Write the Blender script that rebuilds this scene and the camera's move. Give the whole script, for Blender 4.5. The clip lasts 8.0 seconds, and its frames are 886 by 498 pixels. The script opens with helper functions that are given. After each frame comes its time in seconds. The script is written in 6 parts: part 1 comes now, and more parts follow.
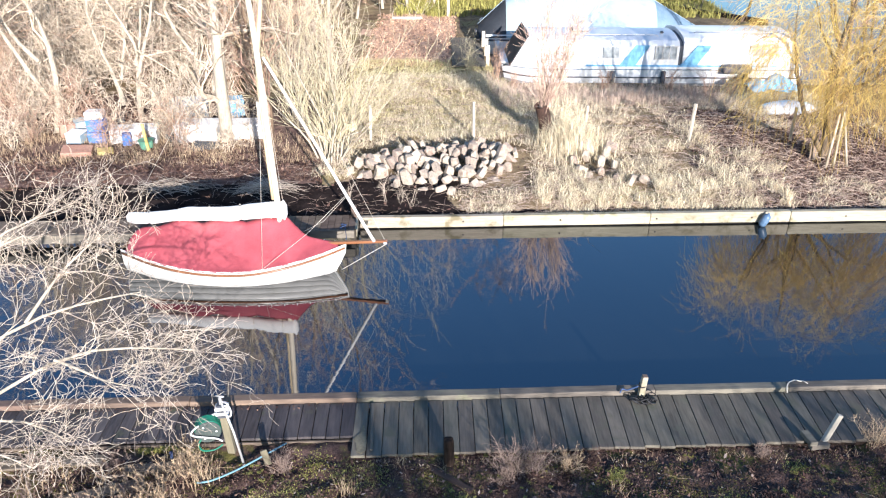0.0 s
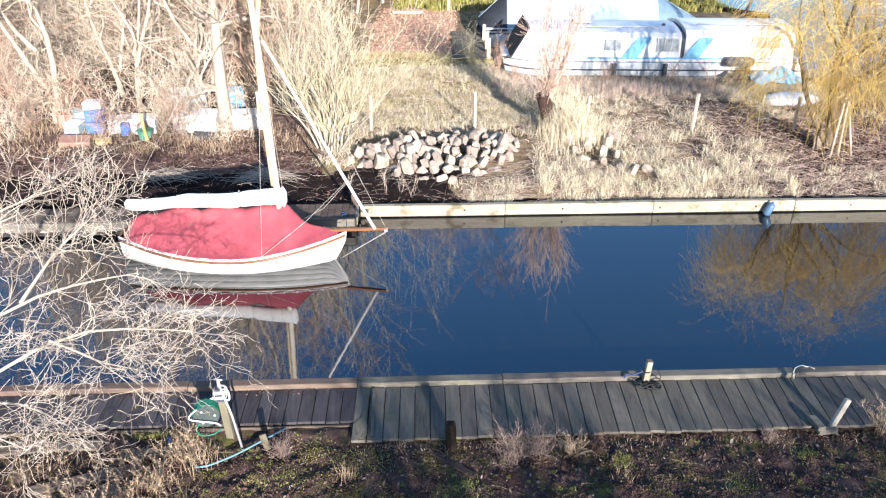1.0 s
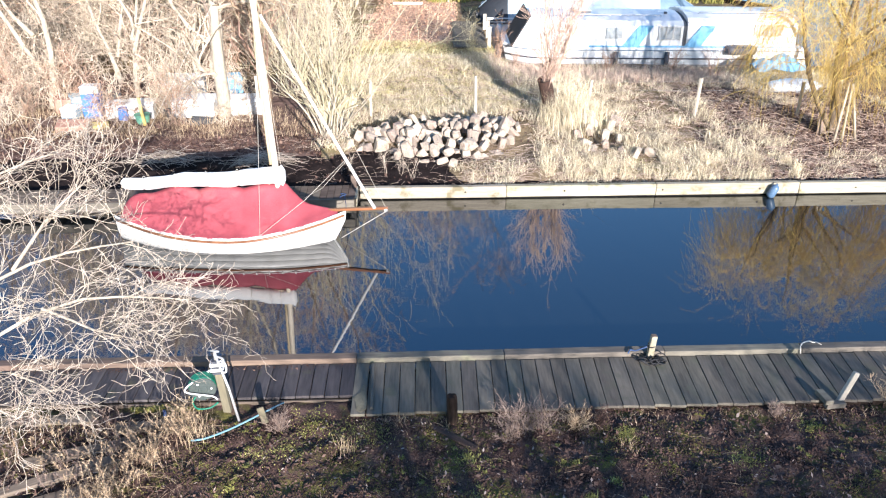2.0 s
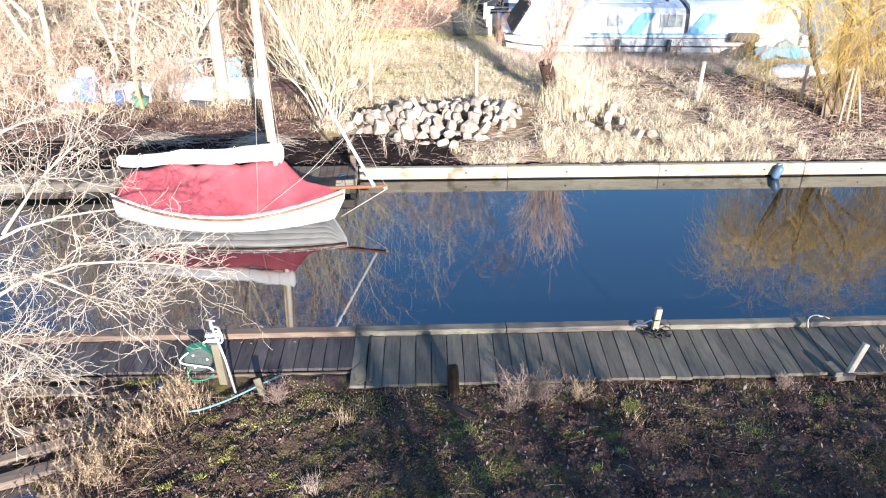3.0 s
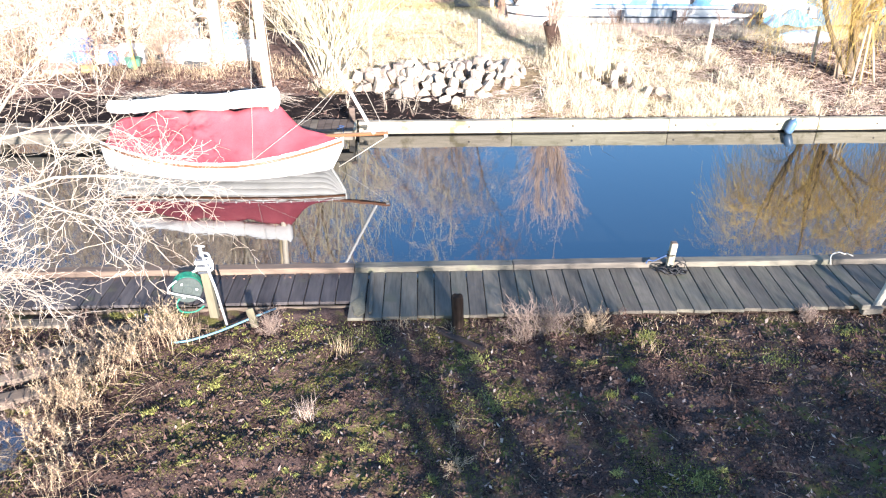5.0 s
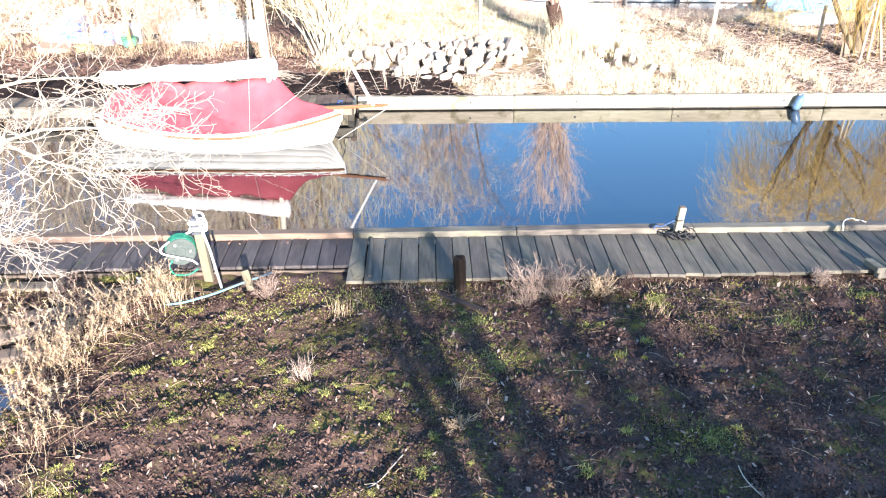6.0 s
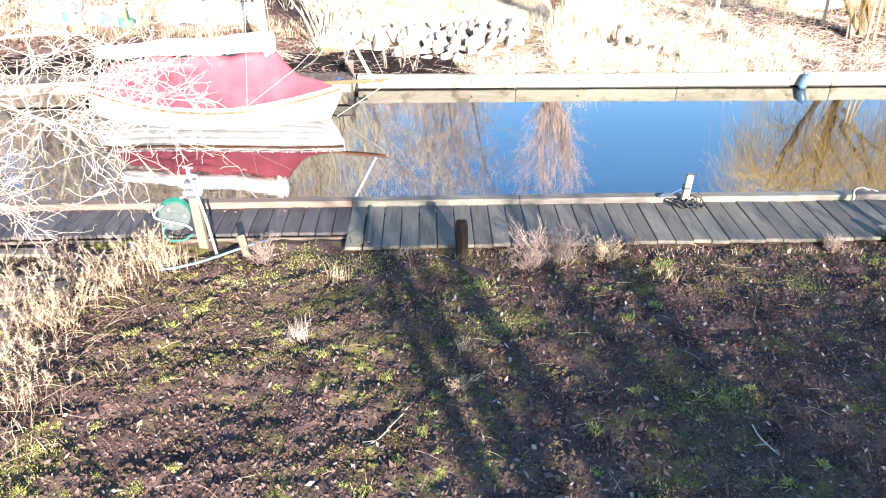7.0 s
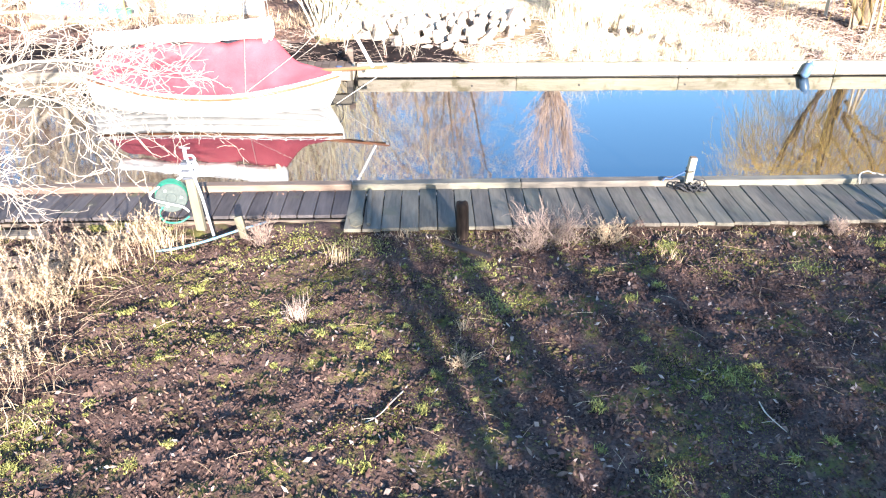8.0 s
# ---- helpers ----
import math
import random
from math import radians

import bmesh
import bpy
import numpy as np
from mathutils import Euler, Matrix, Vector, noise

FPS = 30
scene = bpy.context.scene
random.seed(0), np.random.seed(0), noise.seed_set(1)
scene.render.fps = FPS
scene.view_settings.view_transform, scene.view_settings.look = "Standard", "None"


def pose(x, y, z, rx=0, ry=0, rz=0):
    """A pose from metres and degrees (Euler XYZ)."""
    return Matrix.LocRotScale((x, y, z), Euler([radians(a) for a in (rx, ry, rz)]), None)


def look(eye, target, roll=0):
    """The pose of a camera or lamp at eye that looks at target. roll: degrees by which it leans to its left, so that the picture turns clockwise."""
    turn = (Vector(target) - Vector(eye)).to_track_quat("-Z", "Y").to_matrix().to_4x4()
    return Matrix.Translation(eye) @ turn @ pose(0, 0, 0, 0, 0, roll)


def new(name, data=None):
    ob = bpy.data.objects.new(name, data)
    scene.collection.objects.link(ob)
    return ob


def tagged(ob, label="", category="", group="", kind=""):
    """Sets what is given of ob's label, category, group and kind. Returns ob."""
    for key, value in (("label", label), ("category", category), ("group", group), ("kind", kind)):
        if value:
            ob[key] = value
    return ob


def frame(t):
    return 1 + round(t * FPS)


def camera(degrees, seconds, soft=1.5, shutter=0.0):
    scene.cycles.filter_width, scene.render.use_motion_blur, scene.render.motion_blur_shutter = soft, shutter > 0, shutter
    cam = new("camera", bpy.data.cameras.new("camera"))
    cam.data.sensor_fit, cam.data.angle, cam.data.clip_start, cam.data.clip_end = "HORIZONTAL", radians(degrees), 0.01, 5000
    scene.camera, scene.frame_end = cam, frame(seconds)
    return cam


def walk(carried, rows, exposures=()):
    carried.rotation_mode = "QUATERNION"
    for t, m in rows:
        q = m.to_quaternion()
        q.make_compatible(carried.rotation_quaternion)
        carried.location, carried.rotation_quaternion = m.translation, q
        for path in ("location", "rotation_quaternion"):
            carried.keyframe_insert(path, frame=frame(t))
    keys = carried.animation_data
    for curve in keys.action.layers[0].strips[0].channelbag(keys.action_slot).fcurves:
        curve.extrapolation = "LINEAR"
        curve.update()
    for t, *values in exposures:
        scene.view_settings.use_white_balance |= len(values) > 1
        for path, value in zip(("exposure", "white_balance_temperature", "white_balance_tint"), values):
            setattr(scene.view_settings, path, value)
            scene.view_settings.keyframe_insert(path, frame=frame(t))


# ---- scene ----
# The drone sinks almost straight down beside a narrow boat dyke, its lens steady.
cam = camera(62.16, 8.0, soft=1.2)
PITCH, ROLL = -27.22, 0.35
ROWS = [
    (0.0, 0.000, 0.000, 7.065),
    (0.5, -0.010, 0.004, 6.986),
    (1.0, -0.024, 0.026, 6.776),
    (1.5, -0.030, 0.016, 6.561),
    (3.0, -0.043, 0.002, 5.899),
    (3.5, -0.049, 0.008, 5.649),
    (4.0, -0.056, 0.021, 5.382),
    (4.5, -0.070, 0.037, 5.114),
    (6.0, -0.100, 0.092, 4.318),
    (6.5, -0.107, 0.109, 4.065),
    (7.0, -0.113, 0.118, 3.862),
    (7.5, -0.116, 0.124, 3.688),
    (8.0, -0.116, 0.130, 3.631),
]
EXPOSURES = [(t, stops, warmth, 14) for t, stops, warmth in ((0.0, 1.29, 6200), (1.5, 1.31, 6200), (3.0, 1.51, 6250), (4.5, 1.84, 6300), (6.0, 2.21, 6400), (8.0, 2.45, 6450))]
walk(cam, [(t, pose(x, y, z, 90 + PITCH, 0, 0) @ pose(0, 0, 0, 0, 0, ROLL)) for t, x, y, z in ROWS], EXPOSURES)

# ---- light: a low winter sun behind the camera, clear blue sky ----
SUN_ELEVATION, SUN_TURN = radians(14.0), radians(163.4)
world = bpy.data.worlds.new("winter_sky")
scene.world = world
world.use_nodes = True
wn = world.node_tree
sky = wn.nodes.new("ShaderNodeTexSky")
sky.sky_type, sky.sun_disc = "NISHITA", False
sky.sun_elevation, sky.sun_rotation = SUN_ELEVATION, SUN_TURN
sky.air_density, sky.dust_density, sky.ozone_density = 1.05, 0.4, 2.6
wn.nodes["Background"].inputs["Strength"].default_value = 0.113
deep = wn.nodes.new("ShaderNodeHueSaturation")
deep.inputs["Hue"].default_value, deep.inputs["Saturation"].default_value = 0.503, 1.20
wn.links.new(sky.outputs[0], deep.inputs["Color"])
wn.links.new(deep.outputs[0], wn.nodes["Background"].inputs["Color"])
sun_data = bpy.data.lights.new("sun", "SUN")
sun_data.energy, sun_data.angle, sun_data.color = 5.0, radians(0.53), (1.0, 0.935, 0.875)
sun = new("sun", sun_data)
sun_way = Vector((math.sin(SUN_TURN) * math.cos(SUN_ELEVATION), math.cos(SUN_TURN) * math.cos(SUN_ELEVATION), math.sin(SUN_ELEVATION)))
sun.matrix_world = look(sun_way * 60, (0, 0, 0))


# ---- materials ----
def mat(name, dark, light, scale=3.0, fine=40.0, rough=0.85, bump=0.3, stretch=(1, 1, 1), metal=0.0, spec=0.4, spread=0.5,
        stain=None, stain_scale=1.2, stain_at=0.6, each=0.0, island=0.0, depth=0.01, clear=0.0):
    """Two scales of noise between two colours, stains of a third, fine relief; each/island: how much pieces differ."""
    m = bpy.data.materials.new(name)
    m.use_nodes = True
    nt = m.node_tree
    n, ln = nt.nodes, nt.links.new
    bsdf = n["Principled BSDF"]
    coord = n.new("ShaderNodeTexCoord")
    info = n.new("ShaderNodeObjectInfo")
    shift = n.new("ShaderNodeVectorMath")
    shift.operation = "MULTIPLY_ADD"
    ln(info.outputs["Random"], shift.inputs[0])
    shift.inputs[1].default_value = (37.0, 53.0, 71.0)
    ln(coord.outputs["Object"], shift.inputs[2])
    mp = n.new("ShaderNodeMapping")
    mp.inputs["Scale"].default_value = stretch
    ln(shift.outputs[0], mp.inputs["Vector"])
    def nz(sc, detail=5.0, vec=None):
        t = n.new("ShaderNodeTexNoise")
        t.inputs["Scale"].default_value, t.inputs["Detail"].default_value, t.inputs["Roughness"].default_value = sc, detail, 0.6
        ln(vec or mp.outputs[0], t.inputs["Vector"])
        return t.outputs["Fac"]
    def mth(op, a, b):
        t = n.new("ShaderNodeMath")
        t.operation = op
        for k, v in enumerate((a, b)):
            if isinstance(v, (int, float)):
                t.inputs[k].default_value = v
            else:
                ln(v, t.inputs[k])
        return t.outputs[0]
    coarse, grain = nz(scale), nz(fine, 6.0)
    both = mth("ADD", mth("MULTIPLY", coarse, 0.55), mth("MULTIPLY", grain, 0.45))
    ramp = n.new("ShaderNodeValToRGB")
    ramp.color_ramp.elements[0].position, ramp.color_ramp.elements[1].position = 0.5 - spread * 0.3, 0.5 + spread * 0.3
    ramp.color_ramp.elements[0].color, ramp.color_ramp.elements[1].color = (*dark, 1), (*light, 1)
    ln(both, ramp.inputs["Fac"])
    colour = ramp.outputs["Color"]
    if stain:
        sr = n.new("ShaderNodeValToRGB")
        sr.color_ramp.elements[0].position, sr.color_ramp.elements[1].position = stain_at - 0.06, stain_at + 0.06
        ln(nz(stain_scale, 6.0, shift.outputs[0]), sr.inputs["Fac"])
        mx = n.new("ShaderNodeMix")
        mx.data_type = "RGBA"
        ln(sr.outputs["Color"], mx.inputs["Factor"])
        ln(colour, mx.inputs["A"])
        mx.inputs["B"].default_value = (*stain, 1)
        colour = mx.outputs["Result"]
    if each or island:
        if island:
            geo = n.new("ShaderNodeNewGeometry")
            src, amount = geo.outputs["Random Per Island"], island
        else:
            src, amount = info.outputs["Random"], each
        hsv = n.new("ShaderNodeHueSaturation")
        ln(mth("ADD", mth("MULTIPLY", src, 2 * amount), 1.0 - amount), hsv.inputs["Value"])
        ln(mth("ADD", mth("MULTIPLY", src, 0.03), 0.485), hsv.inputs["Hue"])
        ln(colour, hsv.inputs["Color"])
        colour = hsv.outputs["Color"]
    ln(colour, bsdf.inputs["Base Color"])
    bsdf.inputs["Roughness"].default_value, bsdf.inputs["Metallic"].default_value = rough, metal
    bsdf.inputs["Specular IOR Level"].default_value = spec
    bsdf.inputs["Coat Weight"].default_value = clear
    if bump:
        bm_ = n.new("ShaderNodeBump")
        bm_.inputs["Strength"].default_value, bm_.inputs["Distance"].default_value = bump, depth
        ln(both, bm_.inputs["Height"])
        ln(bm_.outputs[0], bsdf.inputs["Normal"])
    return m


def water_mat(name, deep, ripple, scale):
    m = bpy.data.materials.new(name)
    m.use_nodes = True
    n, ln = m.node_tree.nodes, m.node_tree.links.new
    b = n["Principled BSDF"]
    b.inputs["Base Color"].default_value = (*deep, 1)
    b.inputs["Roughness"].default_value, b.inputs["IOR"].default_value = 0.015, 2.25
    b.inputs["Specular Tint"].default_value = (0.95, 0.97, 1.0, 1)
    coord = n.new("ShaderNodeTexCoord")
    mp = n.new("ShaderNodeMapping")
    mp.inputs["Scale"].default_value = (1.0, 1.6, 1.0)
    ln(coord.outputs["Object"], mp.inputs["Vector"])
    t = n.new("ShaderNodeTexNoise")
    t.inputs["Scale"].default_value, t.inputs["Detail"].default_value = scale, 3.0
    ln(mp.outputs[0], t.inputs["Vector"])
    t2 = n.new("ShaderNodeTexNoise")
    t2.inputs["Scale"].default_value, t2.inputs["Detail"].default_value = 0.35, 2.0
    ln(mp.outputs[0], t2.inputs["Vector"])
    mu = n.new("ShaderNodeMath")
    mu.operation = "MULTIPLY"
    ln(t.outputs["Fac"], mu.inputs[0])
    ln(t2.outputs["Fac"], mu.inputs[1])
    bp = n.new("ShaderNodeBump")
    bp.inputs["Strength"].default_value, bp.inputs["Distance"].default_value = ripple, 0.01
    ln(mu.outputs[0], bp.inputs["Height"])
    ln(bp.outputs[0], b.inputs["Normal"])
    return m


# the soil's dark end is lowered to put crevice shade into the colour
M_SOIL = mat("dark_soil", (0.009, 0.006, 0.0053), (0.168, 0.106, 0.086), 2.6, 46, 0.95, 0.9, stain=(0.135, 0.12, 0.04), stain_scale=2.2, stain_at=0.59, depth=0.03, spec=0.06)
M_FAR = mat("bank_turf", (0.085, 0.056, 0.034), (0.42, 0.315, 0.18), 1.4, 30, 0.95, 0.9, stain=(0.30, 0.26, 0.12), stain_scale=0.5, stain_at=0.64, depth=0.04, spec=0.06)
M_PATH = mat("leaf_path", (0.46, 0.27, 0.17), (0.74, 0.50, 0.34), 3, 45, 0.95, 0.8, depth=0.03)
M_REEDLITTER = mat("dead_reed_litter", (0.06, 0.038, 0.034), (0.25, 0.165, 0.13), 3, 40, 0.95, 0.9, (1, 2.5, 1), depth=0.03, spec=0.06)
M_PEAT = mat("bare_peat", (0.006, 0.0045, 0.0045), (0.036, 0.026, 0.023), 2.5, 30, 0.95, 0.9, depth=0.04, spec=0.06)
M_WATER = water_mat("still_water", (0.006, 0.008, 0.009), 0.10, 5.0)
M_PUDDLE = water_mat("shallow_water", (0.03, 0.027, 0.03), 0.2, 9.0)
M_DECK = mat("grey_deck_board", (0.075, 0.066, 0.053), (0.185, 0.163, 0.128), 2.0, 26, 0.8, 0.35, (1, 0.12, 1), each=0.09, stain=(0.115, 0.112, 0.08), stain_at=0.62, stain_scale=2.2, depth=0.004, spec=0.2)
M_DECK_DARK = mat("dark_wet_deck_board", (0.038, 0.034, 0.035), (0.112, 0.098, 0.096), 2.0, 26, 0.6, 0.35, (1, 0.12, 1), each=0.16, stain=(0.10, 0.10, 0.06), stain_at=0.66, stain_scale=2.2, depth=0.004, spec=0.2)
M_KERB = mat("weathered_kerb_timber", (0.085, 0.077, 0.066), (0.225, 0.20, 0.155), 1.6, 24, 0.85, 0.4, (0.12, 1, 1), each=0.1, stain=(0.20, 0.20, 0.12), stain_at=0.64, depth=0.005, spec=0.2)
M_KERB_RED = mat("red_brown_kerb_timber", (0.09, 0.066, 0.055), (0.23, 0.165, 0.12), 1.6, 24, 0.8, 0.4, (0.12, 1, 1), each=0.1, depth=0.005, spec=0.2)
M_QUAY = mat("pale_quay_timber", (0.21, 0.185, 0.125), (0.46, 0.41, 0.31), 1.4, 26, 0.85, 0.6, (0.10, 1, 1), each=0.08, stain=(0.17, 0.15, 0.085), stain_at=0.60, stain_scale=2.6, depth=0.005)
# wet timber, darkened further to hold the shade under the quay beam
M_WETSHADE = mat("wet_shaded_piling", (0.012, 0.010, 0.007), (0.045, 0.035, 0.021), 2.5, 25, 0.5, 0.5, (1, 1, 0.2), depth=0.006)
# darkened further for the shade band the deck-edge mooring post stands in
M_POSTDARK = mat("old_dark_post", (0.010, 0.007, 0.006), (0.055, 0.039, 0.030), 3, 30, 0.85, 0.7, (1, 1, 0.15), depth=0.008, spec=0.06)
M_POSTPALE = mat("bleached_post", (0.36, 0.32, 0.25), (0.60, 0.54, 0.43), 3, 30, 0.85, 0.4, (1, 1, 0.12), depth=0.004)
M_POSTYEL = mat("yellow_stake", (0.50, 0.38, 0.12), (0.68, 0.54, 0.22), 3, 30, 0.8, 0.3, (1, 1, 0.12))
M_STAKE = mat("greenish_sawn_stake", (0.10, 0.09, 0.06), (0.215, 0.19, 0.125), 3, 30, 0.85, 0.3, (1, 1, 0.12))
M_SLEEPER = mat("old_sleeper", (0.07, 0.055, 0.042), (0.24, 0.19, 0.148), 2, 25, 0.9, 0.7, (0.12, 1, 1), each=0.2, depth=0.008, spec=0.06)
M_HULL = mat("white_hull_paint", (0.70, 0.685, 0.635), (0.79, 0.775, 0.725), 1.5, 20, 0.35, 0.04, stain=(0.66, 0.65, 0.58), stain_at=0.68, stain_scale=2.0)
M_VARNISH = mat("varnished_wood", (0.14, 0.055, 0.024), (0.28, 0.12, 0.052), 2, 30, 0.3, 0.1, (0.1, 1, 1), clear=0.4)
M_MAST = mat("pale_spar_wood", (0.60, 0.50, 0.36), (0.78, 0.70, 0.56), 2, 24, 0.4, 0.05, (1, 1, 0.1))
M_YARD = mat("golden_varnished_spar", (0.52, 0.39, 0.21), (0.68, 0.55, 0.35), 2, 24, 0.35, 0.05, (1, 1, 0.1), clear=0.3)
M_COVER = mat("red_canvas_cover", (0.26, 0.042, 0.054), (0.375, 0.078, 0.094), 1.5, 60, 0.85, 0.3, stain=(0.37, 0.10, 0.105), stain_at=0.62, stain_scale=1.3, depth=0.006)
M_SAIL = mat("white_sail_cloth", (0.70, 0.69, 0.65), (0.82, 0.81, 0.77), 2, 50, 0.85, 0.25, stain=(0.62, 0.60, 0.54), stain_at=0.66, depth=0.008)
M_ROPE = mat("pale_rope", (0.52, 0.48, 0.40), (0.70, 0.66, 0.57), 8, 90, 0.9, 0.4)
M_BLACK = mat("black_chain_rope", (0.006, 0.006, 0.007), (0.025, 0.025, 0.028), 12, 90, 0.6, 0.4)
M_BLUEROPE = mat("blue_rope", (0.03, 0.06, 0.14), (0.07, 0.12, 0.24), 12, 90, 0.8, 0.4)
M_FENDER = mat("blue_fender_vinyl", (0.05, 0.10, 0.17), (0.11, 0.18, 0.27), 4, 30, 0.35, 0.05)
M_HOSE = mat("green_garden_hose", (0.0, 0.12, 0.075), (0.02, 0.25, 0.15), 4, 40, 0.4, 0.1)
M_PIPE = mat("pale_blue_water_pipe", (0.11, 0.24, 0.30), (0.22, 0.38, 0.44), 4, 30, 0.45, 0.1)
M_WIRE = mat("dull_fence_wire", (0.16, 0.16, 0.155), (0.28, 0.28, 0.27), 6, 60, 0.5, 0.0, metal=0.5)
M_STEEL = mat("galvanised_steel", (0.50, 0.50, 0.49), (0.72, 0.72, 0.70), 6, 60, 0.4, 0.1, metal=0.6)
M_WHITEPLAST = mat("white_plastic", (0.70, 0.70, 0.68), (0.82, 0.82, 0.80), 4, 30, 0.4, 0.05)
M_DRUM = mat("grey_reel_plastic", (0.03, 0.042, 0.039), (0.075, 0.092, 0.085), 4, 40, 0.5, 0.1)
M_STONE = mat("rubble_stone", (0.19, 0.155, 0.12), (0.54, 0.46, 0.365), 3, 25, 0.9, 0.8, each=0.26, stain=(0.30, 0.205, 0.155), stain_at=0.6, stain_scale=3, depth=0.015)
M_TWIG = mat("grey_bare_twig", (0.30, 0.24, 0.18), (0.60, 0.52, 0.42), 2, 20, 0.85, 0.0, island=0.25)
M_TWIGWARM = mat("tan_bare_twig", (0.28, 0.215, 0.15), (0.70, 0.60, 0.465), 2, 20, 0.85, 0.0, island=0.25)
M_OSIER = mat("yellow_green_osier_stem", (0.31, 0.27, 0.165), (0.58, 0.515, 0.345), 2, 20, 0.8, 0.0, island=0.25)
M_WILLOW = mat("golden_willow_twig", (0.45, 0.295, 0.072), (0.78, 0.56, 0.19), 2, 20, 0.8, 0.0, island=0.25)
M_REDTWIG = mat("red_brown_twig", (0.27, 0.165, 0.115), (0.48, 0.33, 0.235), 2, 20, 0.85, 0.0, island=0.25)
M_SHOOT = mat("pinkish_willow_shoot", (0.36, 0.25, 0.19), (0.58, 0.43, 0.34), 2, 20, 0.85, 0.0, island=0.25)
M_BARK = mat("pale_grey_bark", (0.24, 0.205, 0.155), (0.54, 0.475, 0.37), 4, 30, 0.9, 0.6, (1, 1, 0.3), depth=0.015)
M_BARKWILLOW = mat("furrowed_willow_bark", (0.075, 0.055, 0.035), (0.22, 0.165, 0.105), 4, 30, 0.9, 0.8, (1, 1, 0.3), depth=0.02)
M_BARKDARK = mat("dark_brown_bark", (0.07, 0.045, 0.03), (0.20, 0.14, 0.09), 4, 30, 0.9, 0.8, (1, 1, 0.3), depth=0.02)
M_BARKPOLLARD = mat("wet_dark_pollard_bark", (0.022, 0.012, 0.009), (0.085, 0.046, 0.033), 4, 30, 0.9, 0.8, (1, 1, 0.3), depth=0.02)
M_STRAW = mat("dry_straw_grass", (0.47, 0.385, 0.25), (0.84, 0.745, 0.54), 2, 20, 0.85, 0.0, island=0.4, spec=0.06)
M_STRAWPINK = mat("dead_reed_stalk", (0.36, 0.26, 0.20), (0.60, 0.47, 0.38), 2, 20, 0.85, 0.0, island=0.3)
M_NEARSTRAW = mat("tan_dead_weed", (0.27, 0.19, 0.12), (0.56, 0.43, 0.29), 2, 20, 0.85, 0.0, island=0.35, spec=0.06)
M_BROWNWEED = mat("brown_dead_weed", (0.15, 0.105, 0.085), (0.33, 0.25, 0.205), 2, 20, 0.85, 0.0, island=0.35, spec=0.06)
M_GRASS = mat("winter_green_grass", (0.17, 0.158, 0.045), (0.41, 0.375, 0.12), 2, 20, 0.8, 0.0, island=0.3, spec=0.06)
M_OLIVE = mat("olive_straw_grass", (0.34, 0.29, 0.125), (0.66, 0.565, 0.30), 2, 20, 0.85, 0.0, island=0.3)
M_PATHLEAF = mat("tan_fallen_leaf", (0.46, 0.27, 0.17), (0.74, 0.50, 0.34), 2, 20, 0.85, 0.0, island=0.3)
M_MOSS = mat("olive_moss", (0.10, 0.104, 0.025), (0.29, 0.275, 0.075), 2, 20, 0.9, 0.0, island=0.35, spec=0.06)
M_WEED = mat("fresh_green_weed", (0.17, 0.165, 0.045), (0.385, 0.365, 0.125), 3, 20, 0.7, 0.0, island=0.3, spec=0.06)
M_LEAF = mat("fallen_brown_leaf", (0.022, 0.013, 0.011), (0.215, 0.132, 0.103), 2, 20, 0.75, 0.0, island=0.5, spec=0.06)
M_LEAFPALE = mat("bleached_fallen_leaf", (0.20, 0.145, 0.12), (0.38, 0.30, 0.25), 2, 20, 0.8, 0.0, island=0.5, spec=0.06)
M_GRP = mat("white_boat_gelcoat", (0.68, 0.70, 0.70), (0.79, 0.805, 0.80), 0.8, 12, 0.3, 0.02, stain=(0.70, 0.72, 0.70), stain_at=0.66)
M_BOATBLUE = mat("light_blue_boat_paint", (0.14, 0.40, 0.62), (0.22, 0.50, 0.70), 1.5, 12, 0.4, 0.02)
M_TARP = mat("pale_blue_boat_canvas", (0.27, 0.36, 0.40), (0.37, 0.47, 0.51), 1.0, 40, 0.7, 0.2, depth=0.01)
M_TARPDARK = mat("dark_grey_canvas", (0.045, 0.05, 0.056), (0.10, 0.11, 0.12), 1.2, 40, 0.7, 0.2, depth=0.01)
M_TARPBLUE = mat("slate_blue_canvas", (0.10, 0.17, 0.23), (0.19, 0.27, 0.34), 1.2, 40, 0.7, 0.2, depth=0.01)
M_SLATE = mat("dark_slate_canvas", (0.016, 0.020, 0.025), (0.042, 0.048, 0.056), 1.2, 40, 0.75, 0.2, depth=0.01)
M_TRIM = mat("dark_rubber_trim", (0.03, 0.035, 0.045), (0.09, 0.10, 0.12), 3, 30, 0.6, 0.1)
M_GLASSDARK = mat("curtained_window", (0.26, 0.29, 0.30), (0.50, 0.53, 0.53), 1, 8, 0.12, 0.0, spec=0.6)
M_CRATE = mat("blue_plastic_crate", (0.03, 0.11, 0.36), (0.10, 0.23, 0.52), 3, 30, 0.5, 0.1)
M_TERRA = mat("orange_brown_plastic_sheet", (0.30, 0.155, 0.11), (0.46, 0.27, 0.20), 3, 25, 0.7, 0.3)
M_TUB = mat("green_plastic_tub", (0.08, 0.25, 0.16), (0.16, 0.36, 0.26), 3, 25, 0.45, 0.1)


# ---- building helpers ----
SLOPE = 0.048                       # both quays run slightly away to the right
QUAY_TURN = math.degrees(math.atan(SLOPE))
WATER_Z, DECK_Z = -0.09, 0.09


def near_y(x):
    return 8.67 + SLOPE * x


def far_y(x):
    return 14.93 + SLOPE * x


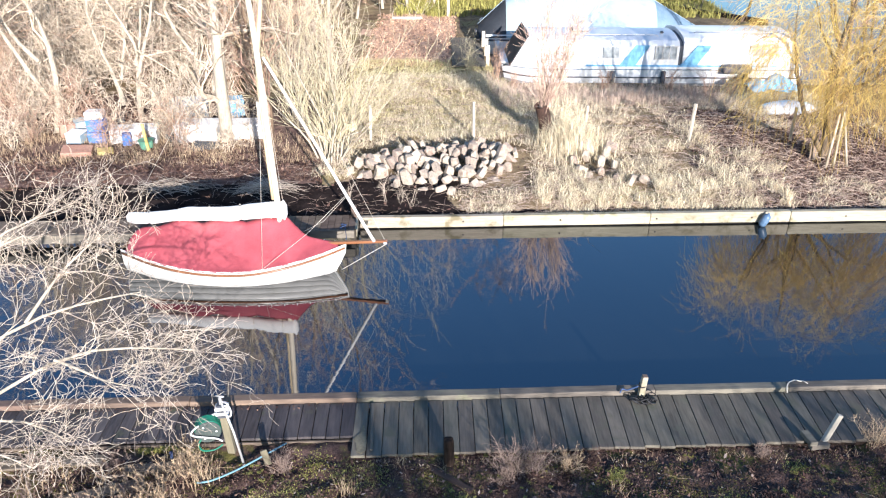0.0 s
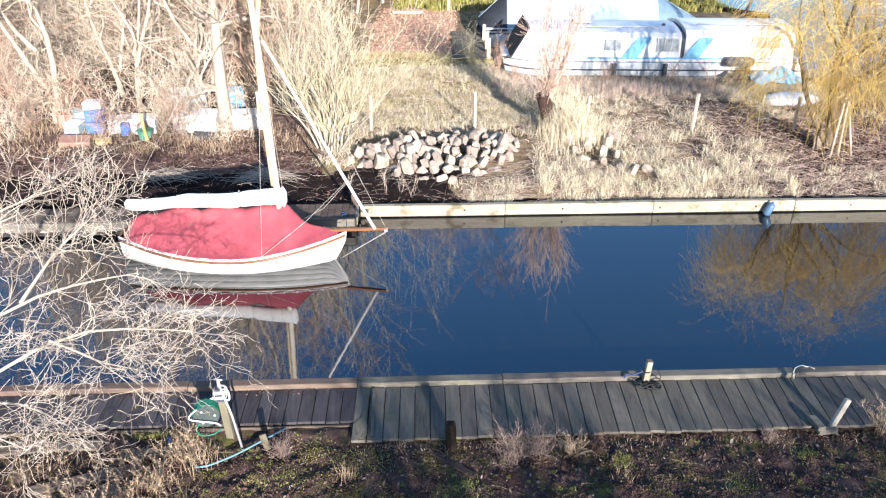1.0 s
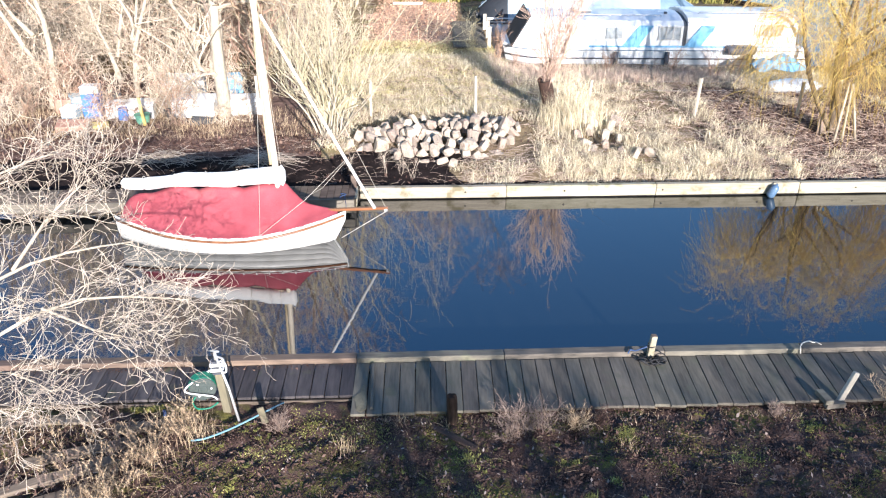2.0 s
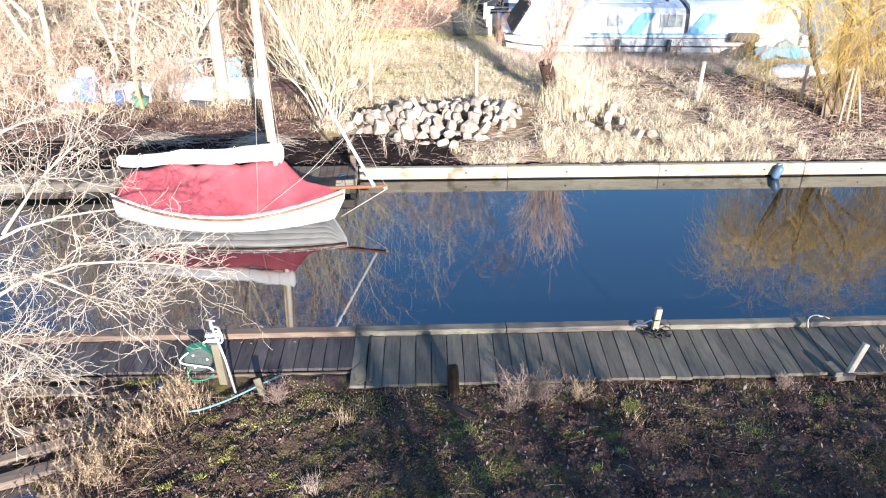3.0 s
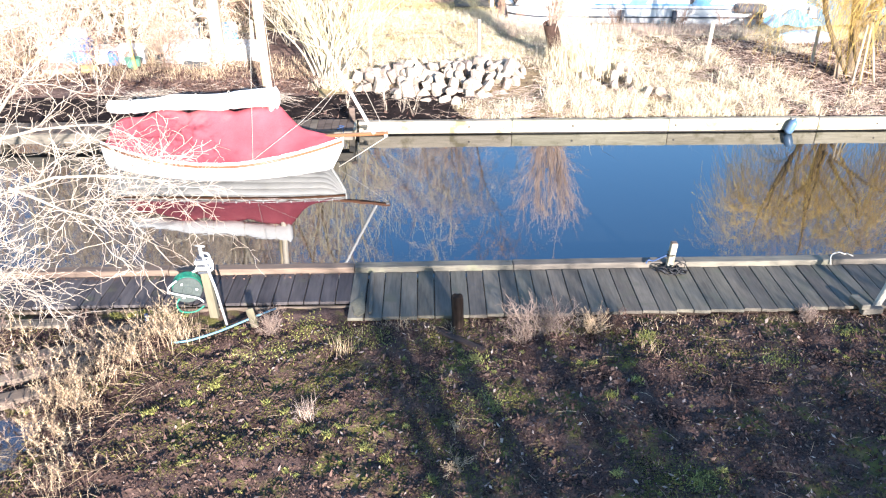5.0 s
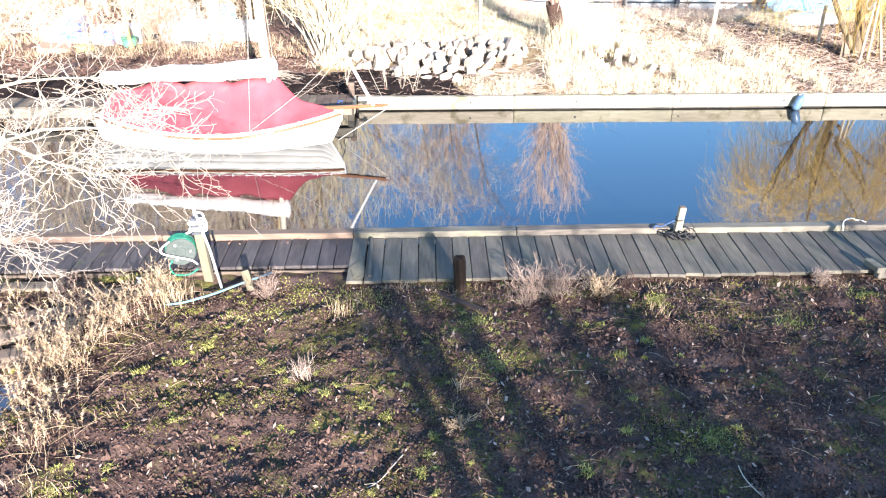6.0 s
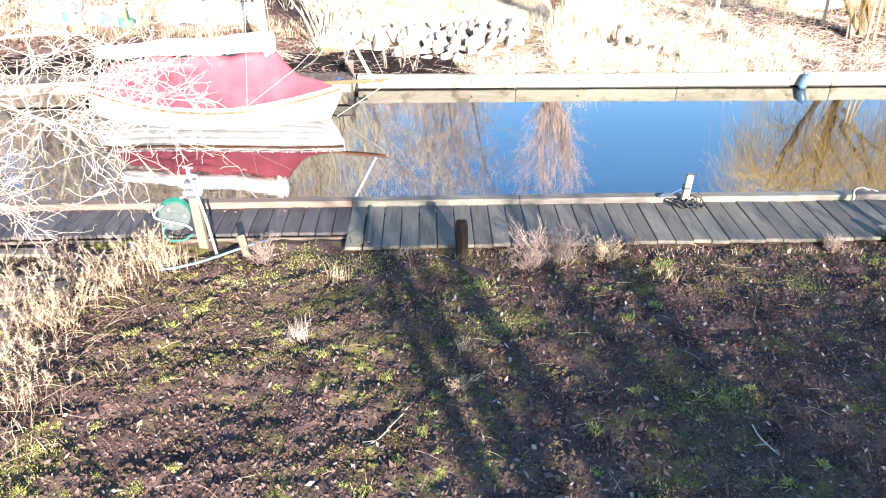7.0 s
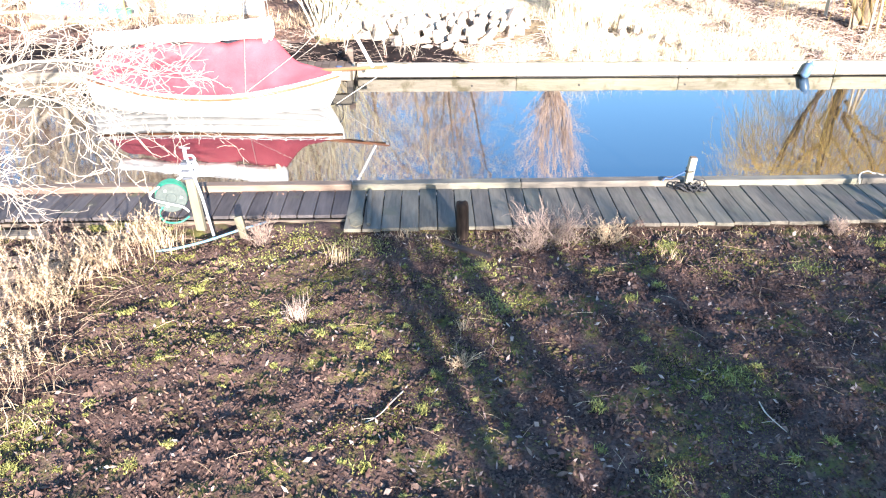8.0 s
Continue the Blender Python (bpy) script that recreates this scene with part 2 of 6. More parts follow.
def mesh_from(name, verts, faces, smooth=False):
    """A mesh from arrays; faces: one array of triangles or quads, or a list of such arrays."""
    me = bpy.data.meshes.new(name)
    faces = faces if isinstance(faces, list) else [faces]
    faces = [np.asarray(f, dtype=np.int32) for f in faces if len(f)]
    verts = np.asarray(verts, dtype=np.float32)
    me.vertices.add(len(verts))
    me.vertices.foreach_set("co", verts.ravel())
    loops = np.concatenate([f.ravel() for f in faces])
    sizes = np.concatenate([np.full(len(f), f.shape[1], dtype=np.int32) for f in faces])
    me.loops.add(len(loops))
    me.loops.foreach_set("vertex_index", loops)
    me.polygons.add(len(sizes))
    me.polygons.foreach_set("loop_start", np.concatenate(([0], np.cumsum(sizes)[:-1])).astype(np.int32))
    me.update(calc_edges=True)
    me.polygons.foreach_set("use_smooth", np.full(len(sizes), smooth))
    return me


def from_bm(name, bm, smooth=False):
    me = bpy.data.meshes.new(name)
    bmesh.ops.recalc_face_normals(bm, faces=bm.faces)
    bm.to_mesh(me)
    bm.free()
    if smooth:
        me.polygons.foreach_set("use_smooth", np.full(len(me.polygons), True))
    return me


def part(name, data, material, parent=None, label="", m=None, smooth=False):
    """One mesh object, under a thing or a part."""
    me = from_bm(name, data, smooth) if isinstance(data, bmesh.types.BMesh) else data
    if material and not me.materials:
        me.materials.append(material)
    ob = new(name, me)
    if parent:
        ob.parent = parent
    if m is not None:
        ob.matrix_local = m
    return tagged(ob, label)


def thing(name, m, label, category, group="", kind=""):
    ob = new(name)
    ob.empty_display_size = 0.1
    ob.matrix_world = m
    return tagged(ob, label, category, group, kind)


def box(sx, sy, sz, bevel=0.004, at=(0, 0, 0), seg=1, bm=None, turn=None):
    """A block whose base centre is at `at`."""
    own = bm is None
    bm = bmesh.new() if own else bm
    m = Matrix.Translation(at) @ (turn or Matrix()) @ Matrix.Translation((0, 0, sz / 2)) @ Matrix.Diagonal((sx, sy, sz, 1))
    got = bmesh.ops.create_cube(bm, size=1, matrix=m)
    if bevel:
        edges = list({e for v in got["verts"] for e in v.link_edges})
        bmesh.ops.bevel(bm, geom=edges, offset=bevel, segments=seg, affect="EDGES", profile=0.5)
    return bm


def rough(bm, amount, scale=3.0, seed=0):
    for v in bm.verts:
        v.co += noise.noise_vector(v.co * scale + Vector((seed, seed * 2, 0))) * amount
    return bm


def tubes(P, R, sides=3, cap=False):
    """Verts and faces of many tapered tubes: P (n, k, 3) points, R (n, k) radii."""
    P, R = np.asarray(P, float), np.asarray(R, float)
    n, k, _ = P.shape
    T = np.gradient(P, axis=1)
    T /= np.linalg.norm(T, axis=2, keepdims=True) + 1e-9
    main = P[:, -1] - P[:, 0]
    ref = np.where(np.abs(main[:, 2:3]) > 0.7 * np.linalg.norm(main, axis=1, keepdims=True), np.array([[1.0, 0, 0]]), np.array([[0, 0, 1.0]]))
    A = np.cross(T, ref[:, None, :])
    A /= np.linalg.norm(A, axis=2, keepdims=True) + 1e-9
    B = np.cross(T, A)
    ang = np.arange(sides) * 2 * np.pi / sides
    V = P[:, :, None, :] + R[:, :, None, None] * (A[:, :, None, :] * np.cos(ang)[None, None, :, None] + B[:, :, None, :] * np.sin(ang)[None, None, :, None])
    idx = np.arange(n * k * sides).reshape(n, k, sides)
    a, b = idx[:, :-1], idx[:, 1:]
    F = np.stack([a, np.roll(a, -1, 2), np.roll(b, -1, 2), b], -1).reshape(-1, 4)
    return V.reshape(-1, 3), F


def join_tubes(*sets):
    """One (verts, faces) out of several."""
    vs, fs, off = [], [], 0
    for v, f in sets:
        vs.append(v)
        fs.append(f + off)
        off += len(v)
    return np.concatenate(vs), np.concatenate(fs)


def tube(points, radius, sides=8, taper=1.0, smooth_steps=0):
    """One round bar, rope or pipe along points."""
    P = np.array(points, float)
    if smooth_steps:
        t = np.linspace(0, len(P) - 1, smooth_steps)
        i = np.clip(t.astype(int), 0, len(P) - 2)
        u = (t - i)[:, None]
        p0, p1, p2, p3 = P[np.clip(i - 1, 0, len(P) - 1)], P[i], P[i + 1], P[np.clip(i + 2, 0, len(P) - 1)]
        P = 0.5 * (2 * p1 + (p2 - p0) * u + (2 * p0 - 5 * p1 + 4 * p2 - p3) * u**2 + (3 * p1 - p0 - 3 * p2 + p3) * u**3)
    R = radius * np.linspace(1, taper, len(P))
    V, F = tubes(P[None], R[None], sides)
    n = len(V)
    ring0, ring1 = np.arange(sides)[::-1], np.arange(n - sides, n)
    caps = [np.stack([np.full(sides - 2, r[0]), r[1:-1], r[2:]], 1) for r in (ring0, ring1)]
    return V, [F, np.concatenate(caps)]


def bar(name, points, radius, material, parent, label="", sides=8, taper=1.0, smooth_steps=0):
    V, F = tube(points, radius, sides, taper, smooth_steps)
    return part(name, mesh_from(name, V, F, True), material, parent, label)


def grow(rng, P, R, count, length, spread, up, wiggle, k=4, where=(0.25, 1.0), thin=0.6, tip=0.35, droop=0.0):
    """Side shoots off each limb of P: count to a limb, vectorised."""
    n, kk, _ = P.shape
    idx = np.repeat(np.arange(n), count)
    t = rng.uniform(*where, len(idx)) * (kk - 1)
    i = np.clip(t.astype(int), 0, kk - 2)
    u = (t - i)[:, None]
    start = P[idx, i] * (1 - u) + P[idx, i + 1] * u
    r0 = (R[idx, i] * (1 - u[:, 0]) + R[idx, i + 1] * u[:, 0]) * thin
    way = P[idx, i + 1] - P[idx, i]
    way /= np.linalg.norm(way, axis=1, keepdims=True) + 1e-9
    way = way + rng.normal(0, spread, way.shape) + np.array([0, 0, up])
    way /= np.linalg.norm(way, axis=1, keepdims=True)
    size = np.linalg.norm(P[idx, -1] - P[idx, 0], axis=1) if length[0] < 0 else 1.0
    L = rng.uniform(abs(length[0]), abs(length[1]), len(idx)) * size
    out = [start]
    for s in range(k - 1):
        way = way + rng.normal(0, wiggle, way.shape) - np.array([0, 0, droop])
        way /= np.linalg.norm(way, axis=1, keepdims=True)
        out.append(out[-1] + way * (L / (k - 1))[:, None])
    return np.stack(out, 1), r0[:, None] * np.linspace(1, tip, k)[None]


def limb(points, r0, r1, k=7, rng=None, wobble=0.0):
    """One main stem through the given points."""
    P = np.array(points, float)
    t = np.linspace(0, len(P) - 1, k)
    i = np.clip(t.astype(int), 0, len(P) - 2)
    Q = P[i] + (P[i + 1] - P[i]) * (t - i)[:, None]
    if rng is not None and wobble:
        knots = np.vstack([np.zeros(3), rng.normal(0, wobble * 1.6, (4, 3))])
        u = np.linspace(0, 4, k)
        Q += np.stack([np.interp(u, np.arange(5), knots[:, c]) for c in range(3)], 1)
        Q[1:-1] = 0.25 * Q[:-2] + 0.5 * Q[1:-1] + 0.25 * Q[2:]
    return Q[None], np.linspace(r0, r1, k)[None]


def blades(rng, base, height, width, lean, bend=0.5):
    """Flat grass blades: base (n, 3); two segments each, tapering to a point."""
    n = len(base)
    h = height * rng.uniform(0.55, 1.15, n)
    a = rng.uniform(0, 2 * np.pi, n)
    out = np.stack([np.cos(a), np.sin(a), np.zeros(n)], 1)
    b = rng.uniform(0, 2 * np.pi, n)
    side = np.stack([np.cos(b), np.sin(b), np.zeros(n)], 1) * (width * rng.uniform(0.6, 1.3, n))[:, None]
    l = (lean * np.abs(rng.normal(0.6, 0.5, n)))[:, None]
    mid = base + (np.array([0, 0, 0.55]) + out * l * 0.3) * h[:, None]
    tipp = base + (np.array([0, 0, 1.0]) * (1 - bend * np.clip(l, 0, 1.2) * 0.5) + out * l) * h[:, None]
    V = np.stack([base - side, base + side, mid + side * 0.7, mid - side * 0.7, tipp], 1).reshape(-1, 3)
    o = (np.arange(n) * 5)[:, None]
    return V, [o + np.array([[0, 1, 2, 3]]), o + np.array([[3, 2, 4]])]


def litter(rng, base, size, tilt=0.5):
    """Fallen leaves: bent pointed quads lying about."""
    n = len(base)
    a = rng.uniform(0, 2 * np.pi, n)
    s = (size * rng.uniform(0.5, 1.4, n))[:, None]
    d = np.stack([np.cos(a), np.sin(a), rng.normal(0, tilt, n)], 1)
    e = np.stack([-np.sin(a), np.cos(a), rng.normal(0, tilt, n)], 1)
    wide = rng.uniform(0.2, 0.6, n)[:, None]
    lift = np.array([0, 0, 1.0]) * s * 0.35
    V = np.stack([base - d * s, base + e * s * wide + lift * 0.5, base + d * s + lift, base - e * s * wide + lift * 0.3], 1).reshape(-1, 3)
    o = (np.arange(n) * 4)[:, None]
    return V, [o + np.array([[0, 1, 2]]), o + np.array([[0, 2, 3]])]


def stuff(name, VF, material, label, category):
    V, F = VF
    return tagged(part(name, mesh_from(name, V, F), material), label, category, kind="stuff")


# ---- the ground: one sheet with the dykes cut into it ----
TABLE = np.random.default_rng(5).uniform(-1, 1, (257, 257))


def vnoise(x, y, cell, seed=0):
    u, v = np.asarray(x) / cell + 31.7 * (seed + 1), np.asarray(y) / cell + 17.3 * (seed + 1)
    i, j = np.floor(u).astype(int), np.floor(v).astype(int)
    a, b = u - i, v - j
    a, b = a * a * (3 - 2 * a), b * b * (3 - 2 * b)
    g = lambda p, q: TABLE[p % 257, q % 257]
    return (g(i, j) * (1 - a) + g(i + 1, j) * a) * (1 - b) + (g(i, j + 1) * (1 - a) + g(i + 1, j + 1) * a) * b


def ground_z(x, y):
    """Height of the ground: the near bank at 0, the far bank rising gently, water courses cut out."""
    x, y = np.asarray(x, float), np.asarray(y, float)
    v = y - SLOPE * x
    near = 0.018 * vnoise(x, y, 0.45) + 0.022 * vnoise(x, y, 0.19, 1) + 0.020 * vnoise(x, y, 0.105, 5) + 0.02 * vnoise(x, y, 1.3, 2)
    pud = np.exp(-(((x + 4.75) / 0.75) ** 2 + ((y - 5.35) / 0.62) ** 2) ** 1.5)
    near = near - 0.13 * pud
    far = 0.12 + 0.10 * np.clip((v - 15.1) / 3.0, 0, 1) + 0.10 * np.clip((v - 18) / 6, 0, 1) + 0.03 * vnoise(x, y, 0.5) + 0.02 * vnoise(x, y, 0.2, 1) + 0.05 * vnoise(x, y, 2.5, 2)
    far = far - 0.06 * np.exp(-((v - 15.4) / 0.5) ** 2)
    far = far - 0.40 * np.clip((y - 23.6) / 2.6, 0, 1) * np.clip((x - 1.2) / 1.5, 0, 1) * (y < 30)
    z = np.where(v < 12, near, far)
    z = np.where((v > 8.62) & (v < 15.02), -0.9, z)
    z = np.where((x < -1.95) & (v > 14.2) & (v < 15.3), np.minimum(z, -0.05), z)
    z = np.where((x > 1.9) & (x < 60) & (y > 27.6) & (y < 36.6), -0.7, z)
    z = np.where((x > 15.5) & (x < 27) & (y > 36) & (y < 75), -0.7, z)
    return z


def steps(*runs):
    return np.unique(np.round(np.concatenate([np.arange(a, b, s) for a, b, s in runs] + [[runs[-1][1]]]), 4))


gx = steps((-900, -100, 100), (-100, -20, 8), (-20, -13, 0.5), (-13, -6.5, 0.12), (-6.5, 6.5, 0.05), (6.5, 13, 0.12), (13, 24, 0.4), (24, 100, 8), (100, 900, 100))
gy = steps((-900, -100, 100), (-100, -20, 8), (-20, 2.4, 0.8), (2.4, 7.9, 0.042), (7.9, 9.0, 0.1), (9.0, 14.4, 0.6), (14.4, 22, 0.09), (22, 50, 0.4), (50, 100, 5), (100, 1200, 100))
X, Y = np.meshgrid(gx, gy)
Z = ground_z(X, Y)
nx, ny = len(gx), len(gy)
q = np.arange(nx * ny).reshape(ny, nx)
gf = np.stack([q[:-1, :-1], q[:-1, 1:], q[1:, 1:], q[1:, :-1]], -1).reshape(-1, 4)
ground_mesh = mesh_from("ground", np.stack([X, Y, Z], -1).reshape(-1, 3), gf, True)
for m_ in (M_SOIL, M_FAR, M_PATH, M_PEAT, M_REEDLITTER):
    ground_mesh.materials.append(m_)
cx, cy = (0.5 * (X[:-1, :-1] + X[1:, 1:])).ravel(), (0.5 * (Y[:-1, :-1] + Y[1:, 1:])).ravel()
cv = cy - SLOPE * cx
w1 = vnoise(cx, cy, 0.9, 3) * 0.5 + vnoise(cx, cy, 0.3, 4) * 0.3
slot = np.where(cv < 12, 0, 1)
slot[(cv > 12) & (cv < 17.4 + w1) & (cx < 0.4 + w1)] = 3
slot[(cv > 12) & (cv < 15.45 + 0.4 * w1)] = 3
slot[(cv > 15) & (cy > 29.0 + w1) & (cy < 40 + w1) & (cx > -3.4 + 1.5 * w1) & (cx < 0.5)] = 2
slot[(cv > 17) & (cx < -3.0 + w1) & (cy < 24 + w1)] = 4
slot[(cv > 15.4) & (cx > 8.0 + 3.2 * w1) & (cy < 23 + w1) & (cy > 15.9 + 0.6 * w1)] = 4
ground_mesh.polygons.foreach_set("material_index", slot.astype(np.int32))
tagged(part("ground", ground_mesh, None), "dark leaf-strewn soil bank and straw-coloured grass bank", "ground", kind="structure")


def sheet(name, corners, material, label, category="water", kind="structure"):
    me = mesh_from(name, np.array(corners, float), np.array([[0, 1, 2, 3]]))
    return tagged(part(name, me, material), label, category, kind=kind)


sheet("water", [(-300, near_y(-300) - 0.04, WATER_Z), (300, near_y(300) - 0.04, WATER_Z), (300, far_y(300) + 0.08, WATER_Z), (-300, far_y(-300) + 0.08, WATER_Z)], M_WATER, "still dark dyke water mirroring blue sky and bare trees")
sheet("water", [(1.8, 27.5, WATER_Z), (62, 27.5, WATER_Z), (62, 36.7, WATER_Z), (1.8, 36.7, WATER_Z)], M_WATER, "still water of the mooring basin under the cruisers")
sheet("water", [(15.4, 36.75, WATER_Z), (27.1, 36.75, WATER_Z), (27.1, 75, WATER_Z), (15.4, 75, WATER_Z)], M_WATER, "bright rippled water beyond the moored cruisers")
sheet("water", [(-6.3, 4.3, -0.06), (-3.5, 4.3, -0.06), (-3.5, 6.4, -0.06), (-6.3, 6.4, -0.06)], M_PUDDLE, "shallow puddle between old sleepers in the bank")

# ---- the near jetty ----
QN = pose(0, 8.67, 0, 0, 0, QUAY_TURN)
jetty = thing("jetty", QN, "weathered grey plank jetty with a raised timber edge beam", "jetty", kind="structure")


def board_mesh(name, width, length, thick, seed):
    """A deck board with eased edges, slightly cupped and uneven at its ends."""
    bm = box(width, length, thick, 0.006)
    rng = random.Random(seed)
    for v in bm.verts:
        v.co.z += 0.004 * abs(v.co.x) / width + rng.uniform(-0.0008, 0.0008)
        if abs(v.co.y) > length * 0.45:
            v.co.y += rng.uniform(-0.004, 0.004)
    return from_bm(name, bm)


WIDE = [board_mesh("board", 0.2135, 1.085, 0.042, s) for s in range(4)]
NARROW = [board_mesh("board", 0.183, 0.725, 0.042, s) for s in range(3)]
for me in WIDE:
    me.materials.append(M_DECK)
for me in NARROW:
    me.materials.append(M_DECK_DARK)
rj = random.Random(4)
for k in range(52):     # the boards fan slightly towards the right-hand end
    u = -1.172 + 0.2145 * k
    skew = -math.degrees(math.atan((0.018 + 0.0145 * (u + 0.85)) / 1.15)) if u < 7 else -6.5
    size = (1.105 - 0.005 * min(u, 6)) / 1.085
    m_ = pose(u - 0.012 - 0.007 * min(u, 7), -0.012 - 0.5425 * size + rj.uniform(-0.012, 0.012), DECK_Z - 0.042 + rj.uniform(-0.004, 0.004), rj.uniform(-0.2, 0.2), 0, skew + rj.uniform(-0.2, 0.2))
    part("board", WIDE[k % 4], None, jetty, m=m_ @ Matrix.Diagonal((0.95 if k else 0.88, size, 1, 1)))
for k in range(46):
    u = -1.36 - 0.194 * k
    part("board", NARROW[k % 3], None, jetty, m=pose(u, -0.372 + rj.uniform(-0.008, 0.008), DECK_Z - 0.045 + rj.uniform(-0.003, 0.003), 0, 0, rj.uniform(-0.3, 0.3)))
part("batten", box(0.042, 0.98, 0.035, 0.005), M_DECK, jetty, "loose narrow batten lying on the boards", m=pose(-1.012, -0.56, DECK_Z + 0.002, 0, 0, 1.0))
EDGES = [(-11.2, -8.6), (-8.59, -6.0), (-5.99, -3.7), (-3.69, -1.26), (-1.25, 0.86), (0.865, 3.2), (3.205, 5.25), (5.255, 7.7), (7.705, 10.4)]
for k, (a, b) in enumerate(EDGES):
    bm = box(b - a, 0.155 if a > -1.3 else 0.15, 0.125, 0.012, seg=2)
    bmesh.ops.subdivide_edges(bm, edges=[e for e in bm.edges if abs(e.verts[0].co.x - e.verts[1].co.x) > 1.0], cuts=8)
    rough(bm, 0.006, 2.0, k * 3)
    part("edge_beam", bm, M_KERB if a > -1.3 else M_KERB_RED, jetty, "" if a > -1.3 else "red-brown edge beam", m=pose((a + b) / 2, 0.078 + 0.004 * ((k * 7) % 3 - 1), 0.038))
part("joist", box(11.4, 0.06, 0.09, 0.004), M_POSTDARK, jetty, m=pose(4.55, -1.02, -0.046))
part("joist", box(11.4, 0.06, 0.09, 0.004), M_POSTDARK, jetty, m=pose(4.55, -0.12, -0.046))
part("fascia", box(10.1, 0.03, 0.055, 0.004), M_SLEEPER, jetty, "pale yellowish fascia board", m=pose(-6.25, -0.748, -0.02))
part("joist", box(10.1, 0.06, 0.09, 0.004), M_POSTDARK, jetty, m=pose(-6.25, -0.12, -0.05))
for k in range(11):
    part("pile", box(0.12, 0.12, 0.95, 0.01), M_WETSHADE, jetty, m=pose(-10 + 2.0 * k, -0.06, -0.92))

# ---- the far quay ----
QF = pose(0, 14.93, 0, 0, 0, QUAY_TURN)
quay = thing("quay_edge", QF, "pale weathered timber quay beam above wet piling darkened for shade", "quay", kind="structure")
FAR = [(-1.86, 1.355), (1.357, 4.705), (4.707, 7.955), (7.957, 11.205), (11.207, 14.5), (14.51, 18.0), (18.01, 22.0)]
for k, (a, b) in enumerate(FAR):
    bm = box(b - a, 0.15, 0.262, 0.022, seg=2)
    bmesh.ops.subdivide_edges(bm, edges=[e for e in bm.edges if abs(e.verts[0].co.x - e.verts[1].co.x) > 1.0], cuts=10)
    rough(bm, 0.008, 1.6, k * 5 + 2)
    part("quay_beam", bm, M_QUAY, quay, m=pose((a + b) / 2, 0.075 + 0.006 * ((k * 5) % 3 - 1), -0.062 + 0.004 * ((k * 7) % 3 - 1)))
for k in range(9):
    part("bolt", mesh_from("bolt", *tube([(0, 0.01, 0), (0, -0.016, 0)], 0.022, 8)), M_WETSHADE, quay, m=pose(0.45 + 2.2 * k, 0.004, 0.075))
# dark board added to draw the shade line between beam and water
part("waler", box(24.0, 0.03, 0.16, 0.006), M_WETSHADE, quay, "dark board added for the shade line under the beam", m=pose(10.1, 0.09, -0.19))
for k in range(60):
    part("sheet_pile", box(0.398, 0.05, 0.93, 0.006), M_WETSHADE, quay, "wet piling board darkened for shade" if k == 0 else "", m=pose(-1.6 + 0.4 * k, 0.132, -0.95))

# ---- the far landing stage beside the sailing boat ----
stage = thing("landing_stage", pose(0, 14.30, 0, 0, 0, 3.4), "old grey plank landing stage with a pale fascia beside the sailing boat", "landing stage", kind="structure")
STAGE = board_mesh("board", 0.142, 0.70, 0.035, 9)
STAGE.materials.append(M_SLEEPER)
for k in range(70):
    part("board", STAGE, None, stage, m=pose(-1.97 - 0.148 * k, 0.345, 0.215 + rj.uniform(-0.004, 0.004), 0, 0, rj.uniform(-0.5, 0.5)))
bm = box(10.3, 0.05, 0.20, 0.006)
part("fascia", bm, M_KERB, stage, "pale worn fascia board", m=pose(-7.06, -0.03, 0.045))
part("end_board", box(0.045, 0.66, 0.2, 0.006), M_QUAY, stage, m=pose(-1.875, 0.34, 0.04))
for k in range(7):
    part("pile", box(0.13, 0.13, 1.15, 0.012), M_WETSHADE, stage, m=pose(-1.93 - 1.7 * k, 0.06, -0.92))
part("mooring_post", box(0.12, 0.10, 0.32, 0.01), M_SLEEPER, stage, m=pose(-1.94, 0.62, 0.20))


# ---- the sailing boat ----
def smooth_curve(knots, t):
    kx, ky = np.array(knots).T
    i = np.clip(np.searchsorted(kx, t) - 1, 0, len(kx) - 2)
    h = kx[i + 1] - kx[i]
    d = np.gradient(ky, kx)
    u = (t - kx[i]) / h
    return (2 * u**3 - 3 * u**2 + 1) * ky[i] + (u**3 - 2 * u**2 + u) * h * d[i] + (-2 * u**3 + 3 * u**2) * ky[i + 1] + (u**3 - u**2) * h * d[i + 1]


BEAM = [(-2.16, 0.24), (-1.64, 0.45), (-1.14, 0.60), (-0.3, 0.735), (0.55, 0.71), (1.2, 0.53), (1.7, 0.30), (2.0, 0.13), (2.17, 0.02)]
SHEER = [(-2.16, 0.58), (-1.64, 0.49), (-1.14, 0.42), (-0.3, 0.365), (0.55, 0.38), (1.2, 0.45), (1.7, 0.52), (2.17, 0.60)]
KEEL = [(-2.16, -0.02), (-1.6, -0.16), (-0.6, -0.28), (0.6, -0.28), (1.5, -0.18), (1.95, 0.0), (2.17, 0.42)]


